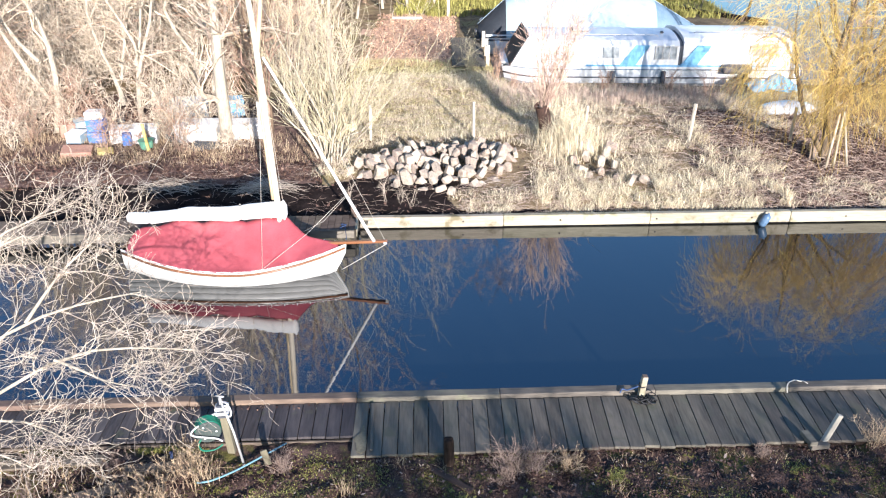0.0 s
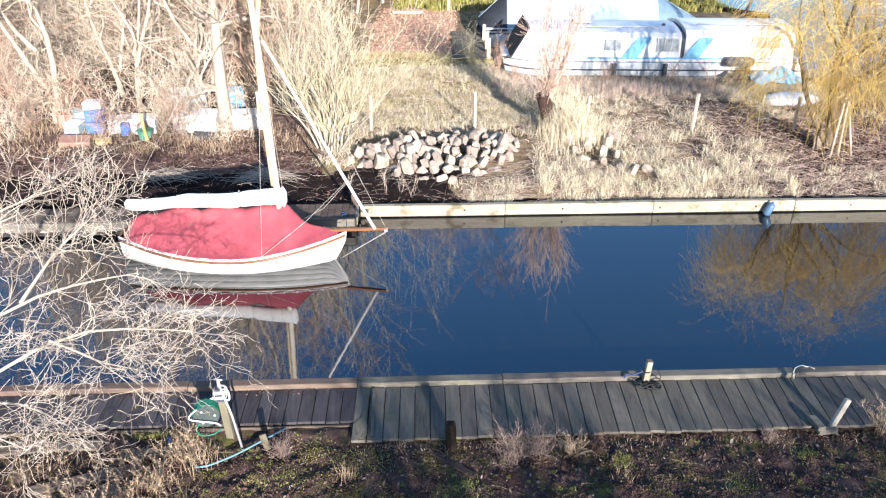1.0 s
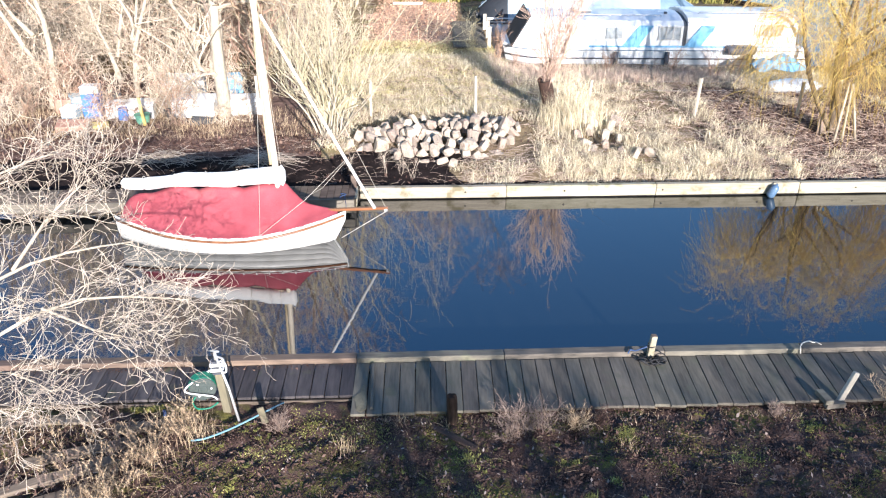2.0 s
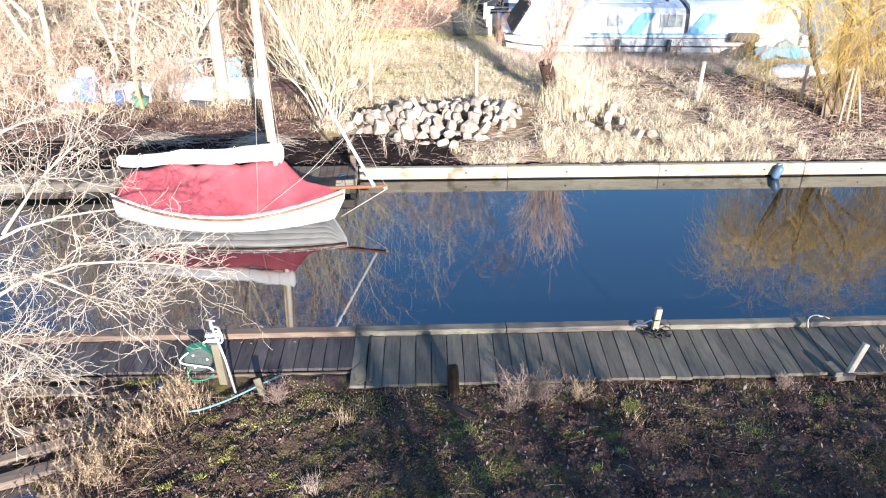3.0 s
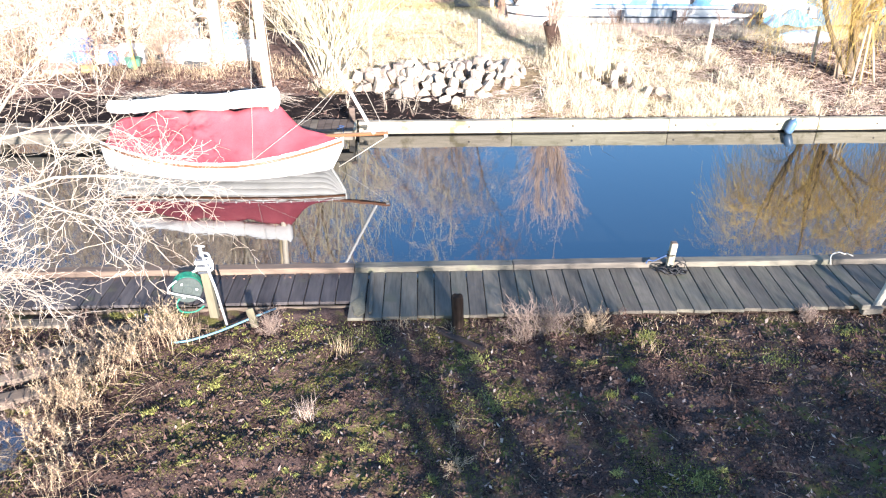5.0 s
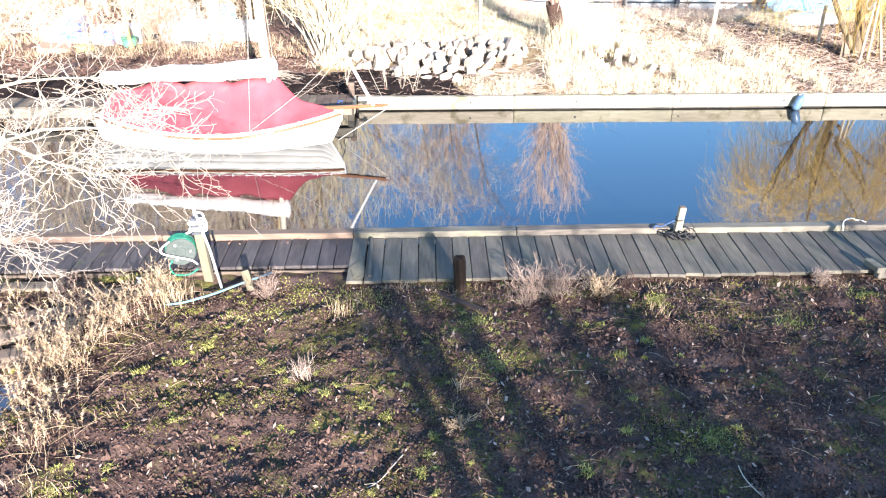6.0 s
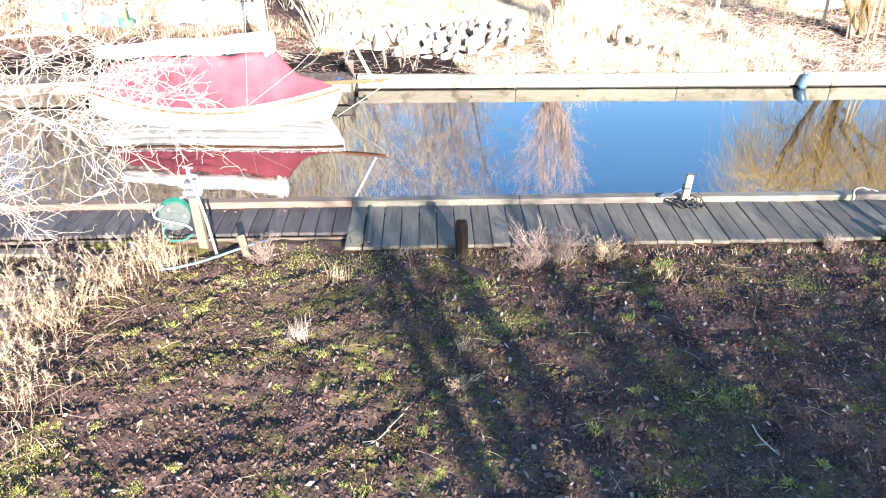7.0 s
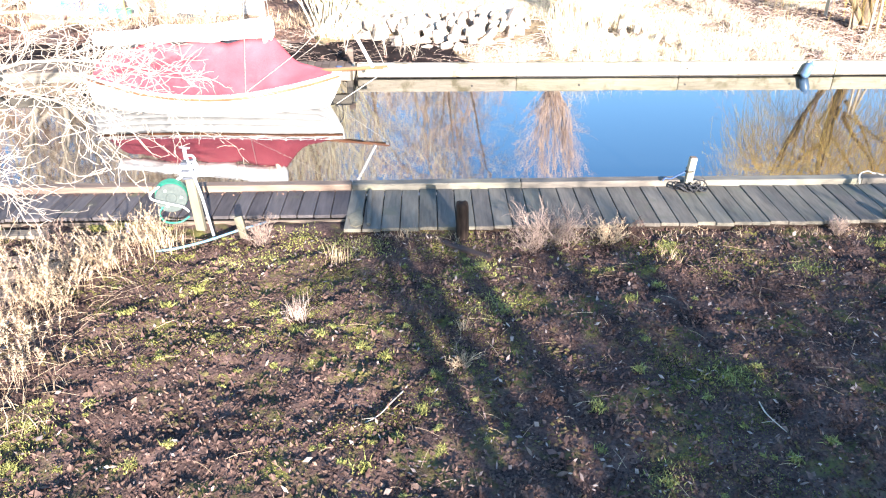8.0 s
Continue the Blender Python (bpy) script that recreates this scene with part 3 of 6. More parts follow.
def sailing_boat():
    boat = thing("sailing_boat", pose(-4.11, 12.93, WATER_Z), "white clinker sailing dinghy under a red canvas cover, moored afloat", "sailboat")
    t = np.linspace(-2.16, 2.17, 70)
    b, s, kz = smooth_curve(BEAM, t), smooth_curve(SHEER, t), smooth_curve(KEEL, t)
    kz = np.minimum(kz, s - 0.03)
    strakes = 8
    def row(qv, out, side):
        half = b * (1 - (1 - qv) ** 2.4) + out
        z = kz + (s - kz) * (0.25 * qv + 0.75 * qv**1.7)
        rake = np.where(t > 1.9, (t - 1.9) * (z - s) * 0.45, 0)
        return np.stack([t + rake, side * half, z], 1)
    n = len(t)
    for side in (-1, 1):
        for j in range(strakes):
            verts, faces, off = [], [], 0
            q0, q1 = j / strakes, (j + 1) / strakes
            rows = [row(q0, 0.0 if j == 0 else -0.004, side), row(q0, 0.009 * min(1, j), side), row(q1, 0.0, side)]
            for r in rows:
                verts.append(r)
            for a in (0, 1):
                i0 = off + a * n + np.arange(n - 1)
                f = np.stack([i0, i0 + 1, i0 + 1 + n, i0 + n], 1)
                faces.append(f if side < 0 else f[:, ::-1])
            part("strake", mesh_from("strake", np.concatenate(verts), np.concatenate(faces), True), M_HULL, boat, "white painted clinker plank" if j == strakes - 1 else "")
    # transom
    qs = np.linspace(0, 1, 9)
    lef = np.array([[t[0], -b[0] * (1 - (1 - qv) ** 2.4), kz[0] + (s[0] - kz[0]) * (0.25 * qv + 0.75 * qv**1.7)] for qv in qs])
    ring = np.concatenate([lef, (lef * (1, -1, 1))[::-1]])
    tv = np.concatenate([ring, ring + (0.03, 0, 0)])
    m_ = len(ring)
    part("transom", mesh_from("transom", tv, [np.array([[0, k, k + 1] for k in range(1, m_ - 1)]), np.array([[k, (k + 1) % m_, m_ + (k + 1) % m_, m_ + k] for k in range(m_)])]), M_VARNISH, boat)
    for side in (-1, 1):
        g = np.stack([t, side * (b + 0.012), s], 1)
        V, F = tube(g + (0, side * 0.004, -0.07), 0.024, 6)
        part("rubbing_strake", mesh_from("rubbing_strake", V, F, True), M_VARNISH, boat, "varnished rubbing strake")
        V, F = tube(g + (0, 0, 0.0), 0.014, 6)
        part("gunwale", mesh_from("gunwale", V, F, True), M_HULL, boat, "white gunwale")
    # stem and bowsprit
    part("stem", mesh_from("stem", *tube([(1.80, 0, -0.09), (1.945, 0, 0.0), (2.055, 0, 0.2), (2.16, 0, 0.42), (2.185, 0, 0.63)], 0.022, 6)), M_HULL, boat, "white stem post")
    bm = box(1.25, 0.075, 0.055, 0.012, seg=2)
    part("bowsprit", bm, M_VARNISH, boat, "varnished wooden bowsprit", m=pose(2.40, -0.03, 0.635, 0, -4.0, -3))
    V, F = tube([(2.95, -0.075, 0.665), (3.01, -0.08, 0.672)], 0.035, 8)
    part("cranse_iron", mesh_from("cranse_iron", V, F), M_STEEL, boat)
    # canvas cover
    tc = np.linspace(-2.05, 2.05, 120)
    bc, sc = smooth_curve(BEAM, tc), smooth_curve(SHEER, tc)
    ridge = smooth_curve([(-2.05, 0.70), (-1.9, 0.86), (-1.2, 1.08), (-0.1, 1.13), (0.8, 1.17), (1.10, 1.17), (1.22, 1.02), (1.42, 0.80), (1.7, 0.70), (2.05, 0.64)], tc)
    hang = np.array([-1.95, -1.0, -0.15, 0.72, 1.12])
    gap = np.min(np.abs(tc[:, None] - hang[None]), axis=1)
    ridge -= np.where(tc < 1.12, 0.085 * np.clip(gap / 0.42, 0, 1) ** 1.5, 0)
    qv = np.concatenate([np.linspace(-1, 0, 15), np.linspace(0, 1, 15)[1:]])
    cov = []
    for qq in qv:
        a = abs(qq)
        lift = (1 - a)
        half = (bc + 0.018) * (a ** 0.92) * np.sign(qq)
        zz = sc + 0.012 + (ridge - sc - 0.012) * lift ** (1.25 + 0.5 * np.exp(-((tc - 0.2) / 0.9) ** 2))
        wr = 0.010 * np.sin(tc * 11 + 3 * a) * a * (1 - a) * 3 + 0.016 * np.array([noise.noise(Vector((x * 2.2, qq * 2.0, 3))) for x in tc])
        wr = wr * np.clip((1 - a) * 8, 0, 1)
        cov.append(np.stack([tc, half, zz + wr], 1))
    cov.append(np.stack([tc, (bc + 0.030), sc - 0.008 + 0.012 * np.sin(tc * 19)], 1))
    cov.insert(0, np.stack([tc, -(bc + 0.030), sc - 0.008 + 0.012 * np.sin(tc * 19)], 1))
    cv_ = np.concatenate(cov)
    qi = np.arange(len(cv_)).reshape(len(cov), len(tc))
    cf = np.stack([qi[:-1, :-1], qi[:-1, 1:], qi[1:, 1:], qi[1:, :-1]], -1).reshape(-1, 4)
    cover = part("boat_cover", mesh_from("boat_cover", cv_, cf, True), M_COVER, boat, "faded red canvas boom tent")
    sol = cover.modifiers.new("thick", "SOLIDIFY")
    sol.thickness = 0.004
    for side in (-1, 1):
        for x in np.linspace(-1.8, 1.95, 17):
            bb, ss = smooth_curve(BEAM, np.array([x]))[0], smooth_curve(SHEER, np.array([x]))[0]
            part("cover_tie", box(0.022, 0.012, 0.05, 0.003), M_SAIL, cover, m=pose(x, side * (bb + 0.034), ss - 0.03))
    # boom with its white sail cover
    bar("boom", [(1.02, 0, 1.20), (-2.02, 0, 1.08)], 0.032, M_MAST, boat, "pale wooden boom")
    ts = np.linspace(0, 1, 60)
    rings, sd = [], 14
    for k, u in enumerate(ts):
        x = 1.10 - 3.12 * u
        zc = 1.345 - 0.20 * u + 0.02 * math.sin(u * 13)
        rz = 0.19 - 0.072 * u + 0.018 * noise.noise(Vector((u * 9, 0, 1))) + (0.05 if u < 0.03 else 0)
        ry = 0.115 - 0.03 * u + 0.015 * noise.noise(Vector((u * 8, 4, 1)))
        pinch = 1 - 0.12 * max(0, 1 - abs(((u * 5.2) % 1) - 0.5) / 0.07)
        shut = min(1, u / 0.015 + 0.5, (1 - u) / 0.02 + 0.4)
        for a in np.arange(sd) * 2 * np.pi / sd:
            w = 1 + 0.07 * noise.noise(Vector((u * 14, math.cos(a) * 1.5, math.sin(a) * 1.5)))
            rings.append((x, ry * w * pinch * shut * math.cos(a), zc + rz * w * pinch * shut * math.sin(a) * (0.85 if math.sin(a) > 0 else 1.0)))
    ri = np.arange(len(rings)).reshape(len(ts), sd)
    rf = np.stack([ri[:-1], np.roll(ri[:-1], -1, 1), np.roll(ri[1:], -1, 1), ri[1:]], -1).reshape(-1, 4)
    ends = np.array([[ri[0, 0], ri[0, k + 1], ri[0, k]] for k in range(1, sd - 1)] + [[ri[-1, 0], ri[-1, k], ri[-1, k + 1]] for k in range(1, sd - 1)])
    sailbag = part("sail_cover", mesh_from("sail_cover", np.array(rings), [rf, ends], True), M_SAIL, boat, "bundled white sail cover along the boom")
    for u in (0.10, 0.29, 0.48, 0.67, 0.86):
        ring = [(1.10 - 3.12 * u, 0.118 * math.cos(a) * (1 - 0.2 * u), 1.345 - 0.2 * u + (0.18 - 0.07 * u) * math.sin(a)) for a in np.linspace(0, 2 * math.pi, 15)]
        bar("tie", ring, 0.006, M_ROPE, sailbag, sides=5)
    # spars
    mast = [(0.99, 0, 0.1), (0.93, 0, 1.5), (0.85, 0, 4.2), (0.79, 0, 5.3), (0.76, 0, 6.0)]
    bar("mast", mast, 0.062, M_MAST, boat, "pale wooden mast", sides=14, taper=0.7, smooth_steps=12)
    bar("yard", [(0.84, 0.09, 1.52), (0.80, 0.10, 3.9), (0.97, 0.08, 5.1), (1.22, 0.06, 6.9)], 0.045, M_YARD, boat, "golden varnished yard hoisted beside the mast", sides=10, taper=0.8, smooth_steps=12)
    bar("furled_jib", [(2.73, -0.07, 0.76), (1.84, -0.03, 2.5), (0.94, 0, 4.25)], 0.031, M_SAIL, boat, "white furled jib on its stay", sides=10, taper=0.75)
    V, F = tube([(2.76, -0.07, 0.70), (2.735, -0.07, 0.76)], 0.036, 10)
    part("furling_drum", mesh_from("furling_drum", V, F), M_STEEL, boat)
    lines = [("forestay", [(2.99, -0.08, 0.69), (0.80, 0, 5.6)]), ("bobstay", [(2.99, -0.08, 0.64), (2.09, 0, 0.03)]),
             ("shroud", [(0.68, -0.70, 0.40), (0.87, 0, 4.3)]), ("shroud", [(0.68, 0.70, 0.40), (0.87, 0, 4.3)]),
             ("topping_lift", [(-1.95, 0, 1.22), (0.80, 0, 5.4)]),
             ("jib_sheet", [(2.25, -0.06, 1.66), (1.5, -0.36, 0.98), (0.7, -0.70, 0.42)]), ("jib_sheet", [(2.25, -0.04, 1.62), (1.75, 0.2, 1.0), (1.2, 0.45, 0.6)]),
             ("halyard", [(1.06, -0.05, 1.3), (0.86, -0.03, 5.0)])]
    for nm, pts in lines:
        bar(nm, pts, 0.003 if nm != "bobstay" else 0.006, M_ROPE, boat, sides=5)
    return boat


sailing_boat()
part_rope = thing("mooring_rope", pose(-2.5, 14.2, 0.25), "blue and pale mooring rope draped over the landing stage", "rope")
bar("rope", [(0.35, -1.28, 0.22), (0.5, -0.7, 0.06), (0.42, -0.12, 0.03), (0.38, 0.15, 0.02)], 0.007, M_BLUEROPE, part_rope, sides=6, smooth_steps=14)
bar("rope", [(0.35, -0.1, 0.03), (0.3, -0.02, 0.02), (0.42, 0.1, 0.03), (0.30, 0.15, 0.02), (0.36, 0.0, 0.04)], 0.007, M_BLUEROPE, part_rope, sides=6, smooth_steps=24)


# ---- things on and beside the near jetty ----
def hose_reel_post():
    post = thing("standpipe_post", pose(-2.86, 7.66, 0), "pale timber post carrying a garden tap and bracket", "post")
    bm = box(0.095, 0.085, 0.86, 0.008)
    for v in bm.verts:
        v.co.x += 0.012 * noise.noise(v.co * 3)
    part("timber", bm, M_STAKE, post, m=pose(0, 0, -0.05, 0, -3.5, 0))
    for z in (0.615, 0.70, 0.785):
        part("band", box(0.125, 0.115, 0.03, 0.005), M_TRIM, post, "dark band round the post", m=pose(-0.045, 0, z, 0, -3, 6))
    for z in (0.66, 0.74):
        part("bracket", box(0.17, 0.13, 0.045, 0.008), M_WHITEPLAST, post, "white strap round the post", m=pose(-0.045, 0, z, 0, -3, 6))
    bar("riser_pipe", [(0.23, -0.27, -0.03), (0.10, -0.12, 0.45), (-0.02, -0.06, 0.88)], 0.017, M_STEEL, post, "galvanised water pipe")
    tap = bar("tap", [(-0.03, -0.06, 0.86), (-0.03, -0.06, 0.97)], 0.022, M_STEEL, post, "metal tap")
    bar("spout", [(-0.03, -0.06, 0.90), (0.06, -0.10, 0.91), (0.085, -0.11, 0.86)], 0.014, M_STEEL, tap, smooth_steps=8)
    bar("handle", [(-0.085, -0.05, 0.985), (0.03, -0.07, 0.985)], 0.011, M_STEEL, tap)
    bar("hook", [(-0.03, -0.03, 0.80), (0.06, -0.06, 0.83), (0.10, -0.1, 0.78), (0.09, -0.11, 0.70), (0.03, -0.09, 0.69)], 0.011, M_WHITEPLAST, post, smooth_steps=14)
    reel = thing("hose_reel", pose(-3.13, 7.64, 0.42, 0, 0, 18), "grey and green garden hose reel hung on a post", "hose reel")
    def disc(r, depth, y, holes=0):
        bm = bmesh.new()
        bmesh.ops.create_cone(bm, cap_ends=True, segments=28, radius1=r, radius2=r, depth=depth, matrix=pose(0, y, 0, 90, 0, 0))
        bmesh.ops.bevel(bm, geom=[e for e in bm.edges if len(e.link_faces) == 2 and abs(e.calc_face_angle()) > 1], offset=0.006, segments=1, affect="EDGES")
        return bm
    front = part("flange", disc(0.168, 0.018, -0.085), M_DRUM, reel, "grey front flange")
    part("flange", disc(0.165, 0.018, 0.085), M_DRUM, reel)
    part("hub", disc(0.06, 0.20, 0.0), M_DRUM, reel)
    for a in (0, 2, 4):
        part("boss", disc(0.014, 0.012, -0.1), M_WHITEPLAST, front, m=pose(0.105 * math.cos(a * 1.047), 0, 0.105 * math.sin(a * 1.047)))
    coils = [(0.150 - 0.02 * lay, y + 0.009 * lay) for lay in range(2) for y in np.linspace(-0.062, 0.055, 6)]
    pts = []
    for k, (r, y) in enumerate(coils):
        pts += [((r + 0.012) * math.cos(a), y, (r + 0.012) * math.sin(a)) for a in np.linspace(0, 2 * math.pi, 24)]
    bar("hose", pts, 0.0125, M_HOSE, reel, "green hose wound on the drum", sides=6)
    bar("crank_frame", [(-0.10, -0.12, 0.16), (-0.19, -0.13, 0.10), (-0.20, -0.13, 0.03), (-0.05, -0.13, -0.04), (0.10, -0.13, -0.10), (0.16, -0.12, -0.17)], 0.0105, M_WHITEPLAST, reel, "white tubular frame", sides=7, smooth_steps=30)
    bar("arm", [(0.0, 0.09, 0.1), (0.16, 0.05, 0.19), (0.30, 0.03, 0.25)], 0.014, M_WHITEPLAST, reel, sides=7)
    bar("hanging_hose", [(-0.10, -0.10, -0.09), (-0.145, -0.115, -0.155), (-0.10, -0.13, -0.255), (0.05, -0.12, -0.285), (0.16, -0.11, -0.23)], 0.0115, M_HOSE, reel, "loose loop of green hose", sides=6, smooth_steps=22)


hose_reel_post()
pipe = thing("water_pipe", pose(-2.7, 7.3, 0.02), "pale blue plastic water pipe lying on the bank", "pipe")
bar("pipe", [(-0.47, -0.25, 0.0), (-0.38, -0.26, 0.02), (-0.25, -0.22, 0.025), (0.0, -0.04, 0.02), (0.30, 0.22, 0.03), (0.55, 0.50, 0.0)], 0.0125, M_PIPE, pipe, sides=7, smooth_steps=30)
bar("blue_stub", [(-0.93, 0.20, -0.03), (-0.93, 0.20, 0.10)], 0.022, M_BLUEROPE, pipe, "short bright blue pipe end")


def lone_post(name, x, y, z, sx, sy, h, material, label, rx=0, ry=0, rz=0, seed=1, cap=0.0):
    ob = thing(name, pose(x, y, z, rx, ry, rz), label, "post")
    bm = box(sx, sy, h, 0.008, seg=1)
    bmesh.ops.subdivide_edges(bm, edges=[e for e in bm.edges if abs(e.verts[0].co.z - e.verts[1].co.z) > h * 0.7], cuts=6)
    rough(bm, 0.007, 5.0, seed)
    part("shaft", bm, material, ob)
    if cap:
        part("cap", box(sx * 0.9, sy * 0.9, 0.012, 0.004), M_SLEEPER, ob, m=pose(0, 0, h - 0.004))
    return ob


old_post = thing("mooring_post", pose(0.10, 7.43, -0.1, 0, -1, 0), "dark rotting round timber mooring post at the deck edge, darkened further for its shade", "post")
prof = [(0.070, 0.0), (0.072, 0.15), (0.068, 0.30), (0.071, 0.42), (0.070, 0.50), (0.064, 0.535), (0.050, 0.548), (0.0, 0.542)]
ang = np.linspace(0, 2 * np.pi, 18, endpoint=False)
V = np.array([(r * (1 + 0.10 * noise.noise(Vector((math.cos(a) * 2, math.sin(a) * 2, z * 2.5)))) * math.cos(a), r * (1 + 0.10 * noise.noise(Vector((math.cos(a) * 2, math.sin(a) * 2, z * 2.5)))) * math.sin(a), z + 0.006 * math.sin(3 * a) * (z > 0.4)) for r, z in prof for a in ang])
qi = np.arange(len(V)).reshape(len(prof), 18)
part("shaft", mesh_from("shaft", V, np.stack([qi[:-1], np.roll(qi[:-1], -1, 1), np.roll(qi[1:], -1, 1), qi[1:]], -1).reshape(-1, 4), True), M_POSTDARK, old_post)
# irregular flake that stands in for the splintered edge of a broken board
felt = thing("board_flake", pose(-1.11, near_y(-1.11) - 0.80, DECK_Z + 0.004, 0, 0, 4), "thin greenish flake standing in for a splintered board edge", "felt scrap")
out = [(0.03, 0.30), (0.05, 0.12), (0.075, -0.05), (0.07, -0.24), (0.0, -0.30), (-0.06, -0.25), (-0.075, -0.08), (-0.11, 0.0), (-0.07, 0.06), (-0.01, 0.13), (0.0, 0.24)]
n_ = len(out)
V = np.array([(x, y, 0.004 + 0.01 * abs(noise.noise(Vector((x * 9, y * 9, 0))))) for x, y in out] + [(0.015, -0.07, 0.012)])
part("sheet", mesh_from("sheet", V, np.array([[k, n_, (k + 1) % n_] for k in range(n_)])), M_STAKE, felt).modifiers.new("thick", "SOLIDIFY").thickness = 0.006
lone_post("survey_stake", -2.30, 7.42, -0.08, 0.085, 0.03, 0.38, M_STAKE, "greenish sawn stake leaning beside the water pipe", ry=-9, rx=6, rz=20, seed=5)
bollard = lone_post("bollard", 2.955, 8.73, DECK_Z, 0.085, 0.08, 0.41, M_QUAY, "bleached square mooring bollard with black rope round its foot", ry=2.5, rz=4, seed=7, cap=1)
coil = thing("rope_coil", pose(2.955, 8.71, DECK_Z), "tangled heap of black chain and rope round a bollard", "rope")
rr = np.random.default_rng(8)
for k in range(20):     # loops lying and standing at all angles
    c0 = (0.02 + rr.normal(0, 0.085), -0.055 + rr.normal(0, 0.03))
    r0, tilt, a0, turn_ = rr.uniform(0.04, 0.10), rr.uniform(0.1, 1.2), rr.uniform(0, 6.28), rr.uniform(0, 6.28)
    P = [(c0[0] + r0 * (math.cos(a) * math.cos(turn_) - math.sin(a) * math.cos(tilt) * math.sin(turn_)), c0[1] + 0.8 * r0 * (math.cos(a) * math.sin(turn_) + math.sin(a) * math.cos(tilt) * math.cos(turn_)), max(0.012, 0.03 + r0 * math.sin(a) * math.sin(tilt) + 0.004 * (k % 4))) for a in np.linspace(a0, a0 + rr.uniform(4.0, 6.2), 10)]
    bar("loop", P, 0.0085, M_BLACK, coil, sides=5, smooth_steps=24)
bar("turn", [(0.05 * math.cos(a), 0.05 * math.sin(a) + 0.02, 0.21 + 0.006 * a) for a in np.linspace(0, 9, 24)], 0.009, M_BLACK, coil, "turn of dark line round the bollard", sides=5)
bar("blue_line", [(-0.05, 0.03, 0.22), (-0.14, 0.06, 0.15), (-0.2, 0.09, 0.10), (-0.26, 0.12, 0.095), (-0.31, 0.04, 0.09)], 0.011, M_BLUEROPE, coil, "faded blue line", sides=5, smooth_steps=16)
eye = thing("rope_loop", pose(5.33, 9.0, 0.165), "white rope loop hanging over the jetty edge beam", "rope")
bar("rope", [(-0.13, -0.13, -0.06), (-0.13, -0.08, 0.02), (-0.08, -0.02, 0.05), (0.03, 0.03, 0.055), (0.11, 0.05, 0.02), (0.15, 0.06, 0.012)], 0.008, M_ROPE, eye, sides=6, smooth_steps=20)
for k in range(2):
    bar("frayed_end", [(0.16, 0.07, 0.02), (0.20 + 0.02 * k, 0.03 - 0.03 * k, 0.012)], 0.006, M_ROPE, eye, sides=5)

cleat = thing("mooring_bracket", pose(5.17, 7.76, 0.0, 0, 0, 8), "weathered timber mooring bracket with a leaning prop at the deck edge", "post")
part("cross_block", box(0.27, 0.09, 0.08, 0.008), M_KERB, cleat, m=pose(0, -0.02, 0.05))
part("cross_block", box(0.11, 0.26, 0.07, 0.008), M_KERB, cleat, m=pose(-0.12, 0.06, 0.13))
bm = box(0.08, 0.06, 0.54, 0.008)
part("prop", bm, M_POSTPALE, cleat, m=pose(0.06, 0.02, 0.02, -6, 22, 0))
plank = thing("fallen_plank", pose(0.02, 7.22, 0.0, 0, 0, -36.5), "brown rotten plank lying on the soil", "plank")
part("plank", rough(box(0.93, 0.09, 0.03, 0.006), 0.01, 4, 2), mat("rotten_plank", (0.04, 0.025, 0.019), (0.13, 0.08, 0.058), 2, 25, 0.9, 0.6, (0.15, 1, 1)), plank)

# old sleepers let into the bank by the puddle
for x, y, z, l, a, w in ((-4.9, 5.86, -0.05, 1.7, 24, 0.17), (-4.62, 6.38, -0.05, 1.4, 27, 0.15), (-4.45, 6.85, -0.06, 1.3, 20, 0.16), (-5.6, 7.35, -0.06, 2.2, 6, 0.18), (-3.75, 7.32, -0.05, 0.9, 5, 0.16)):
    sl = thing("sleeper", pose(x, y, z, 2, 0, a), "old cracked timber sleeper half sunk in the bank", "sleeper", "sleepers in the bank")
    bm = box(l, w, 0.10, 0.012)
    bmesh.ops.subdivide_edges(bm, edges=[e for e in bm.edges if abs(e.verts[0].co.x - e.verts[1].co.x) > 0.5], cuts=8)
    part("timber", rough(bm, 0.018, 3.5, x), M_SLEEPER, sl)

# ---- blue fender on the far quay ----
fender = thing("fender", pose(7.24, far_y(7.24) - 0.115, -0.10, 4, 20, 0), "blue vinyl boat fender hung on the quay beam", "fender")
prof = [(0.0, 0.0), (0.045, 0.01), (0.08, 0.04), (0.092, 0.08), (0.092, 0.25), (0.08, 0.29), (0.04, 0.325), (0.022, 0.335), (0.022, 0.36), (0.0, 0.365)]
ang = np.linspace(0, 2 * np.pi, 20, endpoint=False)
V = np.array([(r * math.cos(a), r * math.sin(a), z) for r, z in prof for a in ang])
qi = np.arange(len(V)).reshape(len(prof), 20)
part("body", mesh_from("body", V, np.stack([qi[:-1], np.roll(qi[:-1], -1, 1), np.roll(qi[1:], -1, 1), qi[1:]], -1).reshape(-1, 4), True), M_FENDER, fender)
bar("lanyard", [(0, 0, 0.35), (0.0, 0.09, 0.345), (0.0, 0.2, 0.30)], 0.008, M_ROPE, fender, sides=5)


# ---- the far bank ----
def gz1(x, y):
    return float(ground_z(np.array([x]), np.array([y]))[0])


